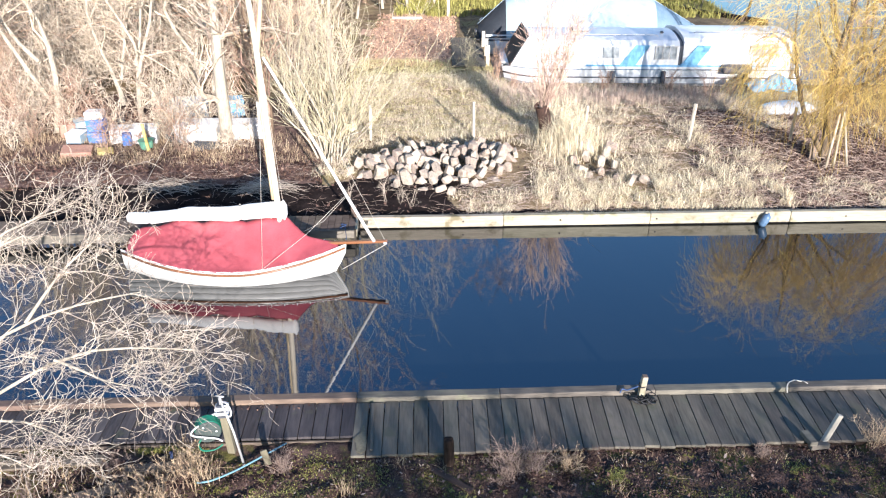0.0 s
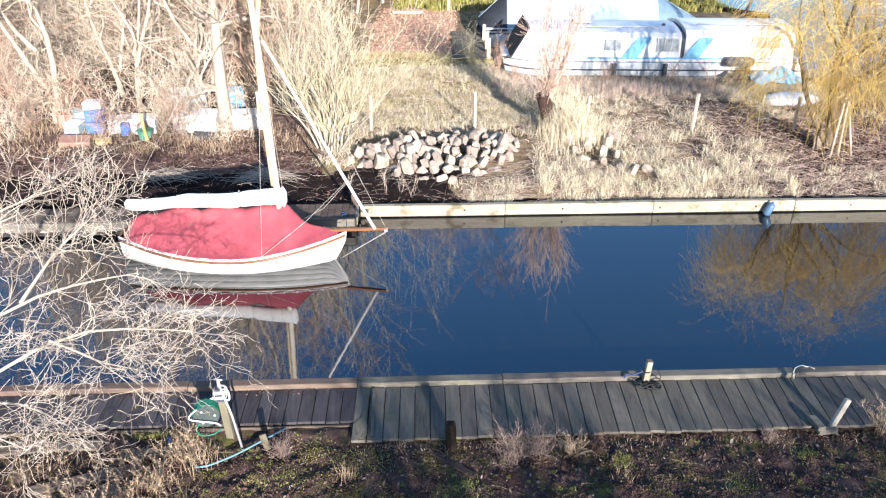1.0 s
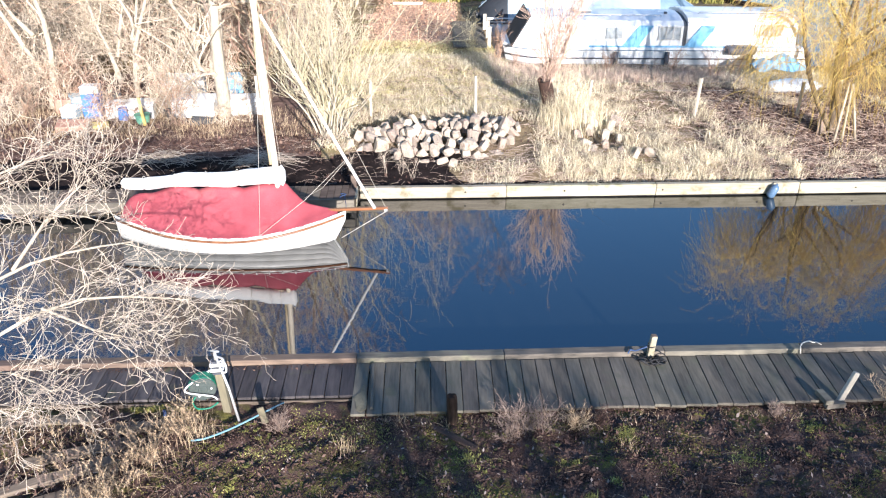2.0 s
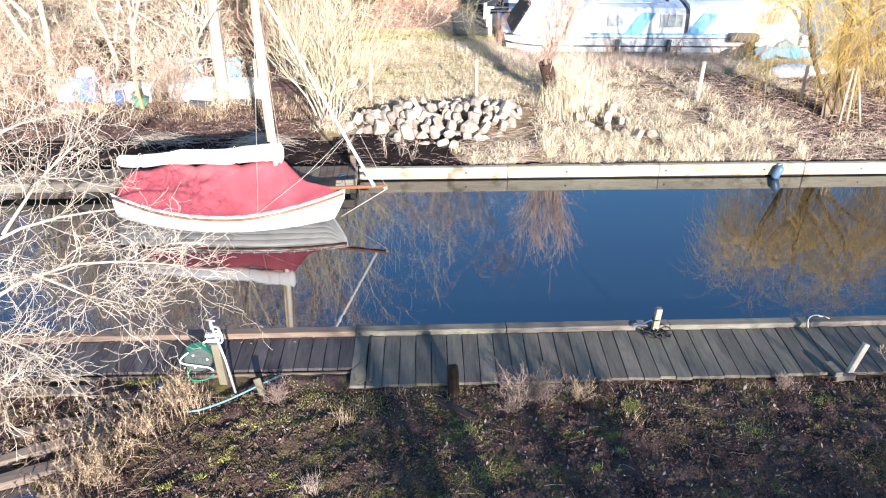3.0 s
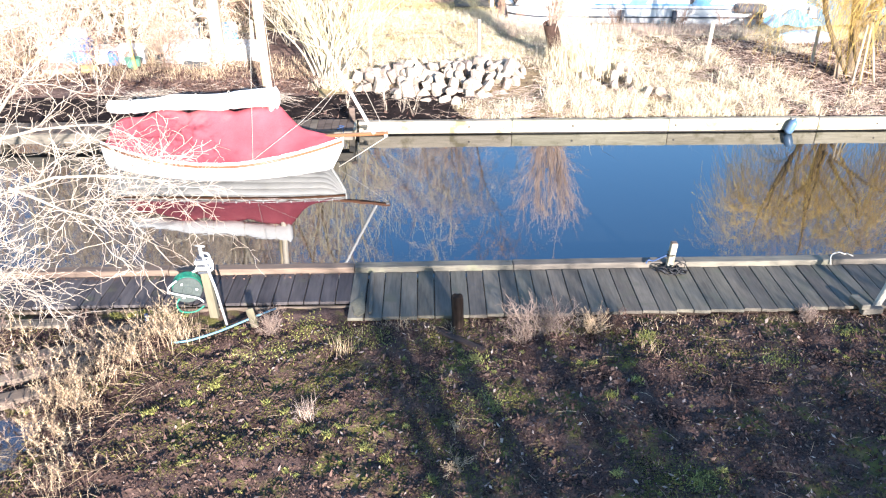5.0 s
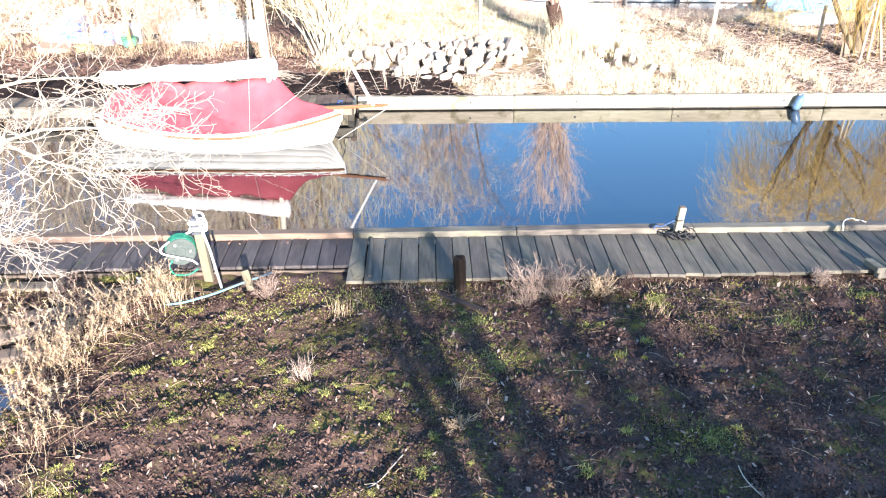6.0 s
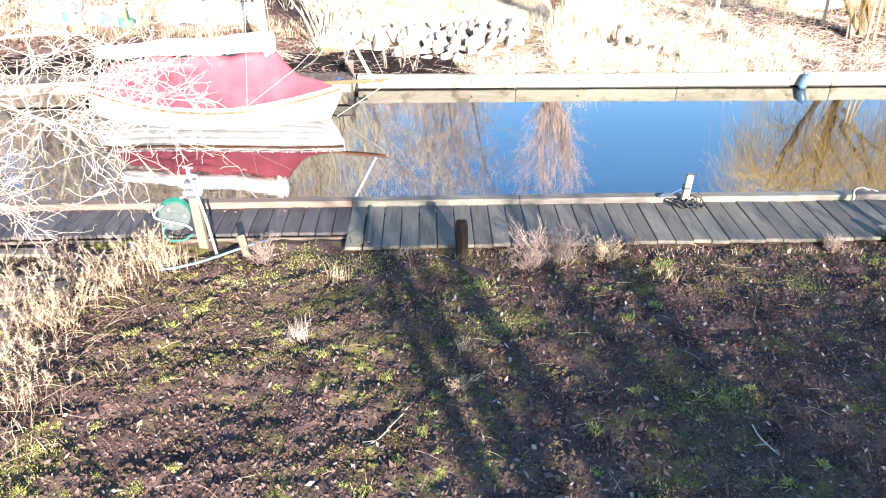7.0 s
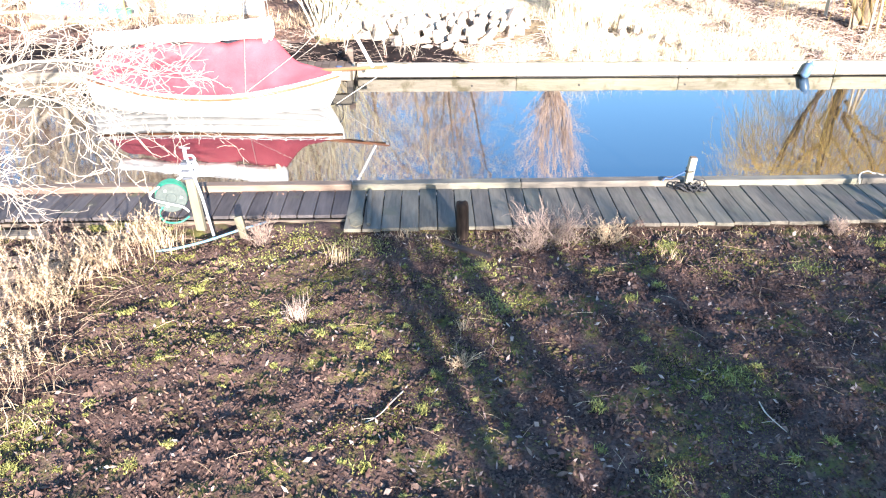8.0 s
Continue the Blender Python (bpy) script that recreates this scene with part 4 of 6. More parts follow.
fence = thing("wire_fence", pose(0, 20.05, 0), "post and wire fence of pale stakes along the bank", "fence", kind="structure")
FENCE = [(-5.2, 0.02, 1.05, 0), (-2.08, 0.0, 1.02, 1), (0.85, -0.02, 1.12, -1), (3.98, 0.05, 1.05, 2), (6.95, -0.08, 1.14, 3), (9.9, 0.1, 1.0, -2), (13.2, 0.1, 1.0, 1)]
for k, (x, y, h, lean) in enumerate(FENCE):
    bm = box(0.075, 0.075, h + 0.2, 0.008)
    part("post", rough(bm, 0.006, 4, k), M_POSTPALE, fence, m=pose(x, y, gz1(x, 20) - 0.2, 0, lean, 10 * k))
for z in (0.50, 0.78, 1.02):
    P = [(x - 0.0, y - 0.045, gz1(x, 20) + z * h / 1.08) for x, y, h, l in FENCE[1:]]
    bar("wire", P, 0.0028, M_WIRE, fence, sides=4)

stake = lone_post("yellow_stake", -7.95, 18.85, 0.1, 0.075, 0.06, 0.95, M_POSTYEL, "yellow painted timber stake in front of dumped boxes", ry=-4, seed=9)

# stone heaps
def stone_mesh(seed):
    """An angular broken block: the hull of points strewn near the faces of a box."""
    r = random.Random(seed)
    bm = bmesh.new()
    a, b, c = 0.5, r.uniform(0.34, 0.46), r.uniform(0.26, 0.40)
    for _ in range(17):
        p = [r.uniform(-1, 1), r.uniform(-1, 1), r.uniform(-1, 1)]
        p[r.randrange(3)] = r.choice((-1, 1)) * r.uniform(0.88, 1.0)
        q = Vector(p).length ** 0.45
        bm.verts.new((p[0] * a / q, p[1] * b / q, p[2] * c / q))
    for sx in (-1, 1):
        for sy in (-1, 1):
            for sz in (-1, 1):
                k = r.uniform(0.60, 0.86)
                bm.verts.new((sx * a * k, sy * b * k, sz * c * k))
    hull = bmesh.ops.convex_hull(bm, input=bm.verts[:])
    bmesh.ops.delete(bm, geom=[v for v in bm.verts if not v.link_faces], context="VERTS")
    bmesh.ops.dissolve_limit(bm, angle_limit=0.20, verts=bm.verts[:], edges=bm.edges[:])
    bmesh.ops.bevel(bm, geom=bm.edges[:], offset=0.026, segments=1, affect="EDGES", clamp_overlap=True)
    bmesh.ops.triangulate(bm, faces=bm.faces[:])
    me = from_bm("stone", bm)
    me.materials.append(M_STONE)
    return me


STONES = [stone_mesh(s) for s in range(12)]


def stone_heap(label, cx_, cy_, spots, seed):
    heap = thing("stone_heap", pose(cx_, cy_, 0), label, "stones")
    r = random.Random(seed)
    for x, y, z, s in spots:
        ob = part("stone", STONES[r.randrange(12)], None, heap)
        ob.matrix_local = pose(x - cx_, y - cy_, z, r.uniform(0, 360), r.uniform(0, 360), r.uniform(0, 360)) @ Matrix.Diagonal((s * r.uniform(0.95, 1.35), s * r.uniform(0.75, 1.0), s * r.uniform(0.7, 0.95), 1))
    return heap


rs = random.Random(21)
spots = []
for y, z0, a, b in ((16.55, 0.15, -0.7, 0.75), (16.85, 0.24, -1.3, 1.15), (17.12, 0.33, -2.15, 1.4), (17.4, 0.40, -2.3, 1.6), (17.7, 0.46, -2.2, 1.75), (18.0, 0.50, -2.05, 1.9), (18.3, 0.52, -1.7, 2.0), (18.62, 0.50, -1.2, 2.05), (18.95, 0.42, -0.5, 1.9)):
    x = a
    while x < b:
        s = rs.uniform(0.22, 0.43)
        edge = min(x - a, b - x)
        spots.append((x + rs.uniform(-0.06, 0.06), y + rs.uniform(-0.12, 0.12), z0 - (0.12 if edge < 0.3 else 0) + rs.uniform(-0.09, 0.09), s))
        x += s * rs.uniform(0.66, 0.98)
stone_heap("heap of pale rubble stones on a dark soil bank", 0, 17.9, spots, 3)
spots = [(3.75, 18.35, 0.40, 0.38), (4.08, 18.0, 0.38, 0.36), (3.55, 17.75, 0.26, 0.32), (4.30, 18.5, 0.44, 0.36), (3.40, 18.2, 0.32, 0.30), (3.98, 17.5, 0.30, 0.30), (3.65, 17.3, 0.24, 0.28), (4.42, 17.9, 0.34, 0.28), (4.65, 16.9, 0.32, 0.38), (5.0, 17.02, 0.28, 0.30), (4.35, 17.2, 0.26, 0.24), (3.9, 18.8, 0.50, 0.40), (4.5, 18.9, 0.48, 0.4)]
stone_heap("scattered rubble stones half hidden in dry grass", 4, 18, spots, 5)
stone_heap("few small stones at the foot of a shrub", -2.7, 18, [(-2.95, 17.95, 0.2, 0.26), (-2.6, 18.25, 0.22, 0.24), (-2.55, 17.5, 0.2, 0.22)], 6)

# dumped boxes and crates under the trees
def dumped(name, x, y, w, d, h, rz, material, label, category, tilt=0, lid=None):
    ob = thing(name, pose(x, y, gz1(x, y) - 0.02, tilt, tilt * 0.4, rz), label, category, "dumped things under the trees")
    bm = box(w, d, h, 0.02, seg=2)
    part("body", rough(bm, 0.02, 3, x), material, ob)
    if lid:
        part("lid", box(w * 1.04, d * 1.04, 0.05, 0.012), lid, ob, m=pose(0.01, 0, h - 0.015))
    return ob


dumped("crate", -9.65, 19.7, 0.46, 0.40, 0.34, 8, M_CRATE, "blue plastic crate in a dumped stack", "crate")
dumped("crate", -9.63, 19.72, 0.46, 0.40, 0.34, 5, M_CRATE, "blue plastic crate in a dumped stack", "crate").location.z += 0.35
dumped("crate", -9.65, 19.74, 0.46, 0.40, 0.20, 9, M_WHITEPLAST, "pale plastic crate on top of blue crates", "crate").location.z += 0.70
dumped("storage_box", -10.22, 19.6, 0.42, 0.4, 0.30, -6, M_TARP, "pale grey storage box under the trees", "box", 3, M_WHITEPLAST)
dumped("storage_box", -9.0, 19.7, 0.56, 0.45, 0.42, 14, M_WHITEPLAST, "white plastic box among brush", "box", 6)
dumped("storage_box", -8.35, 19.75, 0.68, 0.45, 0.42, 9, M_WHITEPLAST, "white plastic box with a blue end among brush", "box", 5, M_WHITEPLAST)
dumped("storage_box", -8.74, 19.45, 0.24, 0.3, 0.36, 9, M_CRATE, "small blue box beside a white one", "box", 4)
dumped("locker", -6.95, 20.0, 1.15, 0.6, 0.50, 4, M_WHITEPLAST, "long white locker lying under the trees", "locker", 3, M_WHITEPLAST)
dumped("locker", -5.65, 20.2, 1.2, 0.6, 0.48, 10, M_WHITEPLAST, "white panel box lying under the trees", "locker", 4)
dumped("locker", -7.9, 21.9, 1.3, 0.7, 0.6, 12, M_WHITEPLAST, "white dumped locker further back in the brush", "locker", 6)
dumped("crate", -6.5, 22.2, 0.6, 0.5, 0.55, 20, M_BOATBLUE, "light blue crate further back in the brush", "crate", 5)
dumped("storage_box", -10.7, 20.3, 0.6, 0.45, 0.4, 30, M_TERRA, "orange-brown plastic box under the trees", "box", 8)
dumped("storage_box", -9.85, 18.75, 0.75, 0.5, 0.18, 15, M_TERRA, "crumpled orange-brown sheet on the ground", "sheet", 9)
dumped("storage_box", -9.1, 18.75, 0.4, 0.3, 0.12, 25, M_POSTYEL, "flattened yellow container on the ground", "box", 9)
for k, (x, y, w, h, m_, l) in enumerate(((-7.9, 20.9, 0.5, 0.3, M_WHITEPLAST, "white plastic lid among brush"), (-7.3, 21.3, 0.45, 0.34, M_TARP, "pale grey plastic box among brush"), (-6.4, 21.5, 0.5, 0.3, M_BOATBLUE, "light blue plastic box among brush"),
                                          (-9.5, 20.7, 0.4, 0.5, M_TARPDARK, "dark grey bin under the trees"), (-10.4, 20.3, 0.35, 0.45, M_TARP, "grey drum-shaped box under the trees"), (-7.6, 19.9, 0.4, 0.22, M_TARPDARK, "dark box among brush"))):
    dumped("storage_box", x, y, w, 0.38, h, 17 * k - 30, m_, l, "box", 5 + k)
dumped("slab", -6.5, 19.2, 0.7, 0.45, 0.10, 12, M_TARPDARK, "grey slab leaning on the ground", "slab", 16)
tub = thing("tub", pose(-8.08, 19.05, gz1(-8.08, 19.05)), "green plastic tub standing behind a yellow stake", "tub", "dumped things under the trees")
bm = bmesh.new()
bmesh.ops.create_cone(bm, cap_ends=True, segments=20, radius1=0.15, radius2=0.2, depth=0.26, matrix=pose(0, 0, 0.13))
part("body", bm, M_TUB, tub)
bar("rim", [(0.2 * math.cos(a), 0.2 * math.sin(a), 0.26) for a in np.linspace(0, 6.2832, 21)], 0.014, M_TUB, tub, sides=5)

# ---- grey landing deck at the head of the basin, with its posts ----
deck2 = thing("landing_deck", pose(0.95, 31.2, 0.0), "small grey plank landing at the head of the basin", "deck", kind="structure")
B2 = board_mesh("board", 1.3, 0.19, 0.04, 3)
B2.materials.append(M_DECK)
for k in range(27):
    part("board", B2, None, deck2, m=pose(0.02 * math.sin(k), -2.7 + 0.2 * k, 0.36))
for y in (-2.6, 0.0, 2.6):
    part("bearer", box(1.3, 0.1, 0.75, 0.01), M_POSTDARK, deck2, m=pose(0, y, -0.4))
for k, (x, y, h) in enumerate(((1.72, 29.3, 0.75), (1.72, 30.6, 0.75), (1.68, 32.3, 0.72), (1.7, 33.9, 0.75), (0.2, 39.6, 1.05))):
    lp = lone_post("mooring_post", x, y, 0.0, 0.14, 0.14, h + 0.25, M_POSTPALE, "white-topped mooring post at the basin head", seed=20 + k)
    lp["group"] = "posts at the basin head"
bm = bmesh.new()
bmesh.ops.create_uvsphere(bm, u_segments=14, v_segments=10, radius=0.17)
tagged(part("buoy", bm, M_WHITEPLAST, None, smooth=True, m=pose(1.75, 34.6, 0.98)), "round white buoy on a mooring post", "buoy")
lone_post("mooring_post", 1.75, 34.6, 0.0, 0.12, 0.12, 0.85, M_POSTPALE, "mooring post carrying a white buoy", seed=31)
lone_post("trimmed_log", -1.9, 38.7, 0.32, 1.5, 0.14, 0.14, M_POSTPALE, "pale trimmed log lying at the end of the path", seed=33, rz=4)
edge2 = thing("bank_edge", pose(13.6, 41.5, 0, 0, 0, -52), "dark timber bank edge beyond the cruisers", "quay", kind="structure")
part("plank", box(8.5, 0.35, 0.6, 0.02), M_POSTDARK, edge2, m=pose(0, 0, -0.1))


# ---- cruisers ----
def loft(sections, close=False):
    """Faces over a list of equally long point rows."""
    S = np.array(sections, float)
    r, c, _ = S.shape
    i = np.arange(r * c).reshape(r, c)
    return S.reshape(-1, 3), np.stack([i[:-1, :-1], i[:-1, 1:], i[1:, 1:], i[1:, :-1]], -1).reshape(-1, 4)


def prism(outline, x0, x1):
    """A solid between two planes across x from an outline in (y, z)."""
    o = np.array(outline, float)
    n = len(o)
    V = np.concatenate([np.column_stack([np.full(n, x0), o]), np.column_stack([np.full(n, x1), o])])
    i = np.arange(n)
    side = np.stack([i, (i + 1) % n, n + (i + 1) % n, n + i], 1)
    caps = np.concatenate([np.stack([np.zeros(n - 2, int), i[1:-1], i[2:]], 1), n + np.stack([np.zeros(n - 2, int), i[2:], i[1:-1]], 1)])
    return V, [side, caps]


def slab_xz(pts, y, thick):
    """A thin upright panel facing the viewer from an outline in (x, z)."""
    o = np.array(pts, float)
    n = len(o)
    V = np.concatenate([np.column_stack([o[:, 0], np.full(n, y), o[:, 1]]), np.column_stack([o[:, 0], np.full(n, y + thick), o[:, 1]])])
    i = np.arange(n)
    side = np.stack([i, (i + 1) % n, n + (i + 1) % n, n + i], 1)
    caps = np.concatenate([np.stack([np.zeros(n - 2, int), i[2:], i[1:-1]], 1), n + np.stack([np.zeros(n - 2, int), i[1:-1], i[2:]], 1)])
    return V, [side, caps]


def river_cruiser():
    """Local frame: x along the boat, y away from the viewer, z up from the water."""
    c = thing("river_cruiser", pose(2.35, 27.75, WATER_Z), "long white river cruiser with light blue flashes, moored", "boat")
    L, W = 11.2, 3.1
    t = np.linspace(0, L, 40)
    half = W / 2 * np.clip(1 - np.clip((1.6 - t) / 1.6, 0, 1) ** 2.2 * 0.55, 0, 1)
    rows = []
    for z, k in ((-0.25, 0.86), (0.0, 0.93), (0.28, 0.98), (0.55, 1.0), (0.64, 1.0)):
        rows.append(np.stack([t - 0.25 * z, W / 2 - half * k, np.full_like(t, z)], 1))
    back = [r * (1, -1, 1) + (0, W, 0) for r in rows]
    V1, F1 = loft(rows)
    V2, F2 = loft(back[::-1])
    deck = loft([rows[-1], back[-1]])
    bow = loft([[r[0] for r in rows], [r[0] for r in back]])
    stern = loft([[r[-1] for r in back], [r[-1] for r in rows]])
    vs, fs, off = [], [], 0
    for v, f in ((V1, F1), (V2, F2), deck, bow, stern):
        vs.append(v)
        fs.append(f + off)
        off += len(v)
    part("hull", mesh_from("hull", np.concatenate(vs), np.concatenate(fs)), M_GRP, c, "white hull")
    bar("rubbing_band", np.stack([t - 0.06, W / 2 - half - 0.02, np.full_like(t, 0.24)], 1), 0.028, M_TRIM, c, "dark rubbing band", sides=6)
    bar("rubbing_band", np.stack([t - 0.12, W / 2 - half - 0.02, np.full_like(t, 0.54)], 1), 0.02, M_TARPBLUE, c, sides=6)
    V, F = slab_xz([(3.0, 0.58), (10.6, 0.58), (10.6, 0.70), (3.0, 0.70)], 0.03, 0.03)
    part("blue_band", mesh_from("blue_band", V, F), M_BOATBLUE, c, "light blue band along the side")
    cab = [(0.06, 0.62), (0.12, 1.42), (0.30, 1.56), (0.9, 1.68), (W / 2, 1.73), (W - 0.9, 1.68), (W - 0.30, 1.56), (W - 0.12, 1.42), (W - 0.06, 0.62)]
    part("cabin", mesh_from("cabin", *prism(cab, 0.85, 6.45)), M_GRP, c, "white cabin with cambered roof")
    aft = [(y, z + (0.10 if z > 1 else 0)) for y, z in cab]
    part("cabin", mesh_from("cabin", *prism(aft, 6.6, 10.7)), M_GRP, c, "white aft cabin")
    part("cabin", mesh_from("cabin", *prism([(y * 0.97 + 0.04, z - 0.04) for y, z in cab], 6.44, 6.62)), M_TRIM, c, "dark joint between the cabins")
    # sloping front canvas
    V, F = loft([[(0.15, 0.12, 0.62), (0.15, W - 0.12, 0.62)], [(0.80, 0.16, 1.72), (0.80, W - 0.16, 1.72)]])
    scr = part("front_canvas", mesh_from("front_canvas", V, F), M_SLATE, c, "dark grey canvas over the sloping front")
    scr.modifiers.new("thick", "SOLIDIFY").thickness = 0.04
    V, F = slab_xz([(0.15, 0.63), (0.95, 0.63), (0.95, 1.60), (0.80, 1.70)], 0.14, 0.05)
    part("front_cheek", mesh_from("front_cheek", V, F), M_GRP, c)
    for x0 in (4.25, 6.55):
        V, F = slab_xz([(x0, 0.70), (x0 + 0.62, 0.70), (x0 + 1.08, 1.42), (x0 + 0.55, 1.42)], 0.06, 0.05)
        part("blue_flash", mesh_from("blue_flash", V, F), M_BOATBLUE, c, "slanting light blue flash")
    for x0, x1 in ((5.55, 6.35),):
        w = part("window", box(x1 - x0, 0.05, 0.46, 0.01), M_GLASSDARK, c, m=pose((x0 + x1) / 2, 0.075, 0.92))
        for a, b_, sx, sz in (((x0 + x1) / 2, 0.90, x1 - x0 + 0.06, 0.035), ((x0 + x1) / 2, 1.37, x1 - x0 + 0.06, 0.035)):
            part("window_frame", box(sx, 0.04, sz, 0.004), M_STEEL, w, m=pose(0, -0.02, b_ - 0.92))
        for dx in (-(x1 - x0) / 2, -0.13, 0.13, (x1 - x0) / 2):
            part("window_bar", box(0.03, 0.04, 0.46, 0.004), M_STEEL, w, m=pose(dx, -0.02, 0.0))
    w = part("window", box(1.05, 0.05, 0.42, 0.01), M_GLASSDARK, c, "curtained pale window", m=pose(9.6, 0.07, 1.06))
    for dx in (-0.52, 0.0, 0.52):
        part("window_bar", box(0.03, 0.04, 0.44, 0.004), M_GRP, w, m=pose(dx, -0.02, -0.01))
    part("window", box(0.62, 0.05, 0.40, 0.01), M_GLASSDARK, c, m=pose(3.9, 0.07, 0.95))
    h = part("hatch", box(0.62, 0.5, 0.09, 0.015), M_TARPDARK, c, "grey roof hatch", m=pose(2.85, 1.35, 1.70, 0, 0, 0))
    part("hatch_lid", box(0.58, 0.46, 0.04, 0.01), M_GRP, h, m=pose(0.02, -0.04, 0.08, 6, 0, 0))
    bar("roof_rail", [(7.0, 0.45, 1.80), (7.05, 0.42, 1.86), (10.4, 0.42, 1.86), (10.45, 0.45, 1.80)], 0.018, M_STEEL, c, sides=6)
    bar("roof_rail", [(1.6, 0.45, 1.68), (1.65, 0.42, 1.74), (5.6, 0.42, 1.74), (5.65, 0.45, 1.68)], 0.018, M_STEEL, c, sides=6)
    part("vent", box(0.12, 0.12, 0.08, 0.02), M_TRIM, c, m=pose(5.95, 1.0, 1.69))
    for x in (4.0, 5.9, 9.0):
        V, F = tube([(x, -0.12, 0.05), (x, -0.12, 0.5)], 0.09, 10)
        f_ = part("fender", mesh_from("fender", V, F, True), M_TRIM, c, "dark fender hung over the side")
    part("tender_cover", box(1.1, 0.5, 0.3, 0.1, seg=3), M_TRIM, c, "dark covered bundle at the side", m=pose(8.6, -0.1, 0.45))
    return c


def covered_boat():
    c = thing("covered_boat", pose(1.55, 32.6, WATER_Z), "white cabin boat under a pale blue-grey canvas cover, moored", "boat")
    L, W = 9.6, 2.9
    t = np.linspace(0.25, L, 30)
    half = W / 2 * np.clip(1 - (np.clip((2.4 - (L - t)) / 2.4, 0, 1)) ** 2 * 0.9, 0.05, 1)
    rows = [np.stack([t, W / 2 - half * k, np.full_like(t, z)], 1) for z, k in ((-0.2, 0.8), (0.1, 0.92), (0.5, 1.0), (0.85, 1.0))]
    back = [r * (1, -1, 1) + (0, W, 0) for r in rows]
    vs, fs, off = [], [], 0
    for v, f in (loft(rows), loft(back[::-1]), loft([rows[-1], back[-1]]), loft([[r[0] for r in rows], [r[0] for r in back]])):
        vs.append(v)
        fs.append(f + off)
        off += len(v)
    part("hull", mesh_from("hull", np.concatenate(vs), np.concatenate(fs)), M_GRP, c, "white hull")
    bar("rubbing_band", np.stack([t, W / 2 - half - 0.02, np.full_like(t, 0.62)], 1), 0.04, M_TRIM, c, sides=6)
    # tent-like cover: ridge line with sagging sides
    tc = np.linspace(-0.05, L + 0.1, 50)
    rz = np.interp(tc, [-0.05, 1.15, 2.2, 7.4, L + 0.1], [1.05, 2.15, 2.35, 2.30, 1.05])
    hw = W / 2 * np.clip(1 - (np.clip((2.3 - (L + 0.1 - tc)) / 2.3, 0, 1)) ** 2 * 0.93, 0.05, 1) + 0.05
    rows2 = []
    for qv in np.linspace(-1, 1, 17):
        a = abs(qv)
        z = rz + (0.72 - rz) * (a ** 1.5) + 0.04 * np.sin(tc * 5 + qv * 3) * (1 - a) * a * 3
        rows2.append(np.stack([tc, W / 2 + hw * np.sign(qv) * a ** 0.75, z], 1))
    V, F = loft(rows2)
    me = mesh_from("canvas_cover", V, F, True)
    for m_ in (M_TARP, M_SLATE, M_TARPBLUE):
        me.materials.append(m_)
    at = V[F].mean(1)[:, 0]
    me.polygons.foreach_set("material_index", np.where(at < 1.1, 1, np.where(at > 7.7, 2, 0)).astype(np.int32))
    cover = part("canvas_cover", me, None, c, "pale blue canvas tent cover with dark slate ends")
    V, F = loft([[r[0] for r in rows2], [(-0.05 + 0.12, W / 2 + (r[0][1] - W / 2) * 0.3, 0.9) for r in rows2]])
    part("end_flap", mesh_from("end_flap", V, F), M_TARPDARK, cover, "dark end flap of the cover")
    bar("ridge_pole", np.stack([tc, np.full_like(tc, W / 2), rz - 0.01], 1), 0.03, M_TARP, cover, sides=6)
    part("outboard", rough(box(0.35, 0.45, 0.75, 0.06, seg=2), 0.02, 3, 2), M_TRIM, c, "dark outboard engine at the stern", m=pose(-0.02, 1.0, 0.15))
    bar("fender", [(0.75, -0.06, 0.15), (0.75, -0.06, 0.62)], 0.11, M_WHITEPLAST, c, sides=10)
    return c


river_cruiser()
covered_boat()
dinghy = thing("dinghy", pose(11.1, 23.1, 0.15, 0, 0, 6), "upturned white dinghy lying in the grass behind the willow", "boat")
t = np.linspace(0, 1, 16)
hw = 0.45 * np.sin(np.pi * np.clip(t * 0.86 + 0.14, 0, 1)) ** 0.6 + 0.03
rows = [np.stack([-0.95 + 1.9 * t, hw * math.cos(a), 0.42 * math.sin(a) * np.sin(np.pi * np.clip(t * 0.8 + 0.15, 0, 1)) ** 0.5], 1) for a in np.linspace(0, math.pi, 11)]
V, F = loft(rows)
part("hull", mesh_from("hull", V, F, True), M_GRP, dinghy).modifiers.new("thick", "SOLIDIFY").thickness = 0.02
bar("keel_strip", np.stack([-0.95 + 1.9 * t, 0 * t, 0.42 * np.sin(np.pi * np.clip(t * 0.8 + 0.15, 0, 1)) ** 0.5 + 0.01], 1), 0.02, M_BOATBLUE, dinghy, sides=5)
tarp2 = thing("tarpaulin", pose(11.7, 25.9, 0.15), "crumpled blue and white tarpaulin beyond the willow", "tarpaulin")
gxx, gyy = np.meshgrid(np.linspace(-0.9, 0.9, 26), np.linspace(-0.5, 0.5, 16))
zz = 0.45 * np.exp(-(gxx / 0.7) ** 2 - (gyy / 0.4) ** 2) + 0.12 * vnoise(gxx, gyy, 0.22, 7) + 0.12
V, F = loft(np.stack([gxx, gyy, zz], -1))
part("sheet", mesh_from("sheet", V, F), M_BOATBLUE, tarp2).modifiers.new("thick", "SOLIDIFY").thickness = 0.01


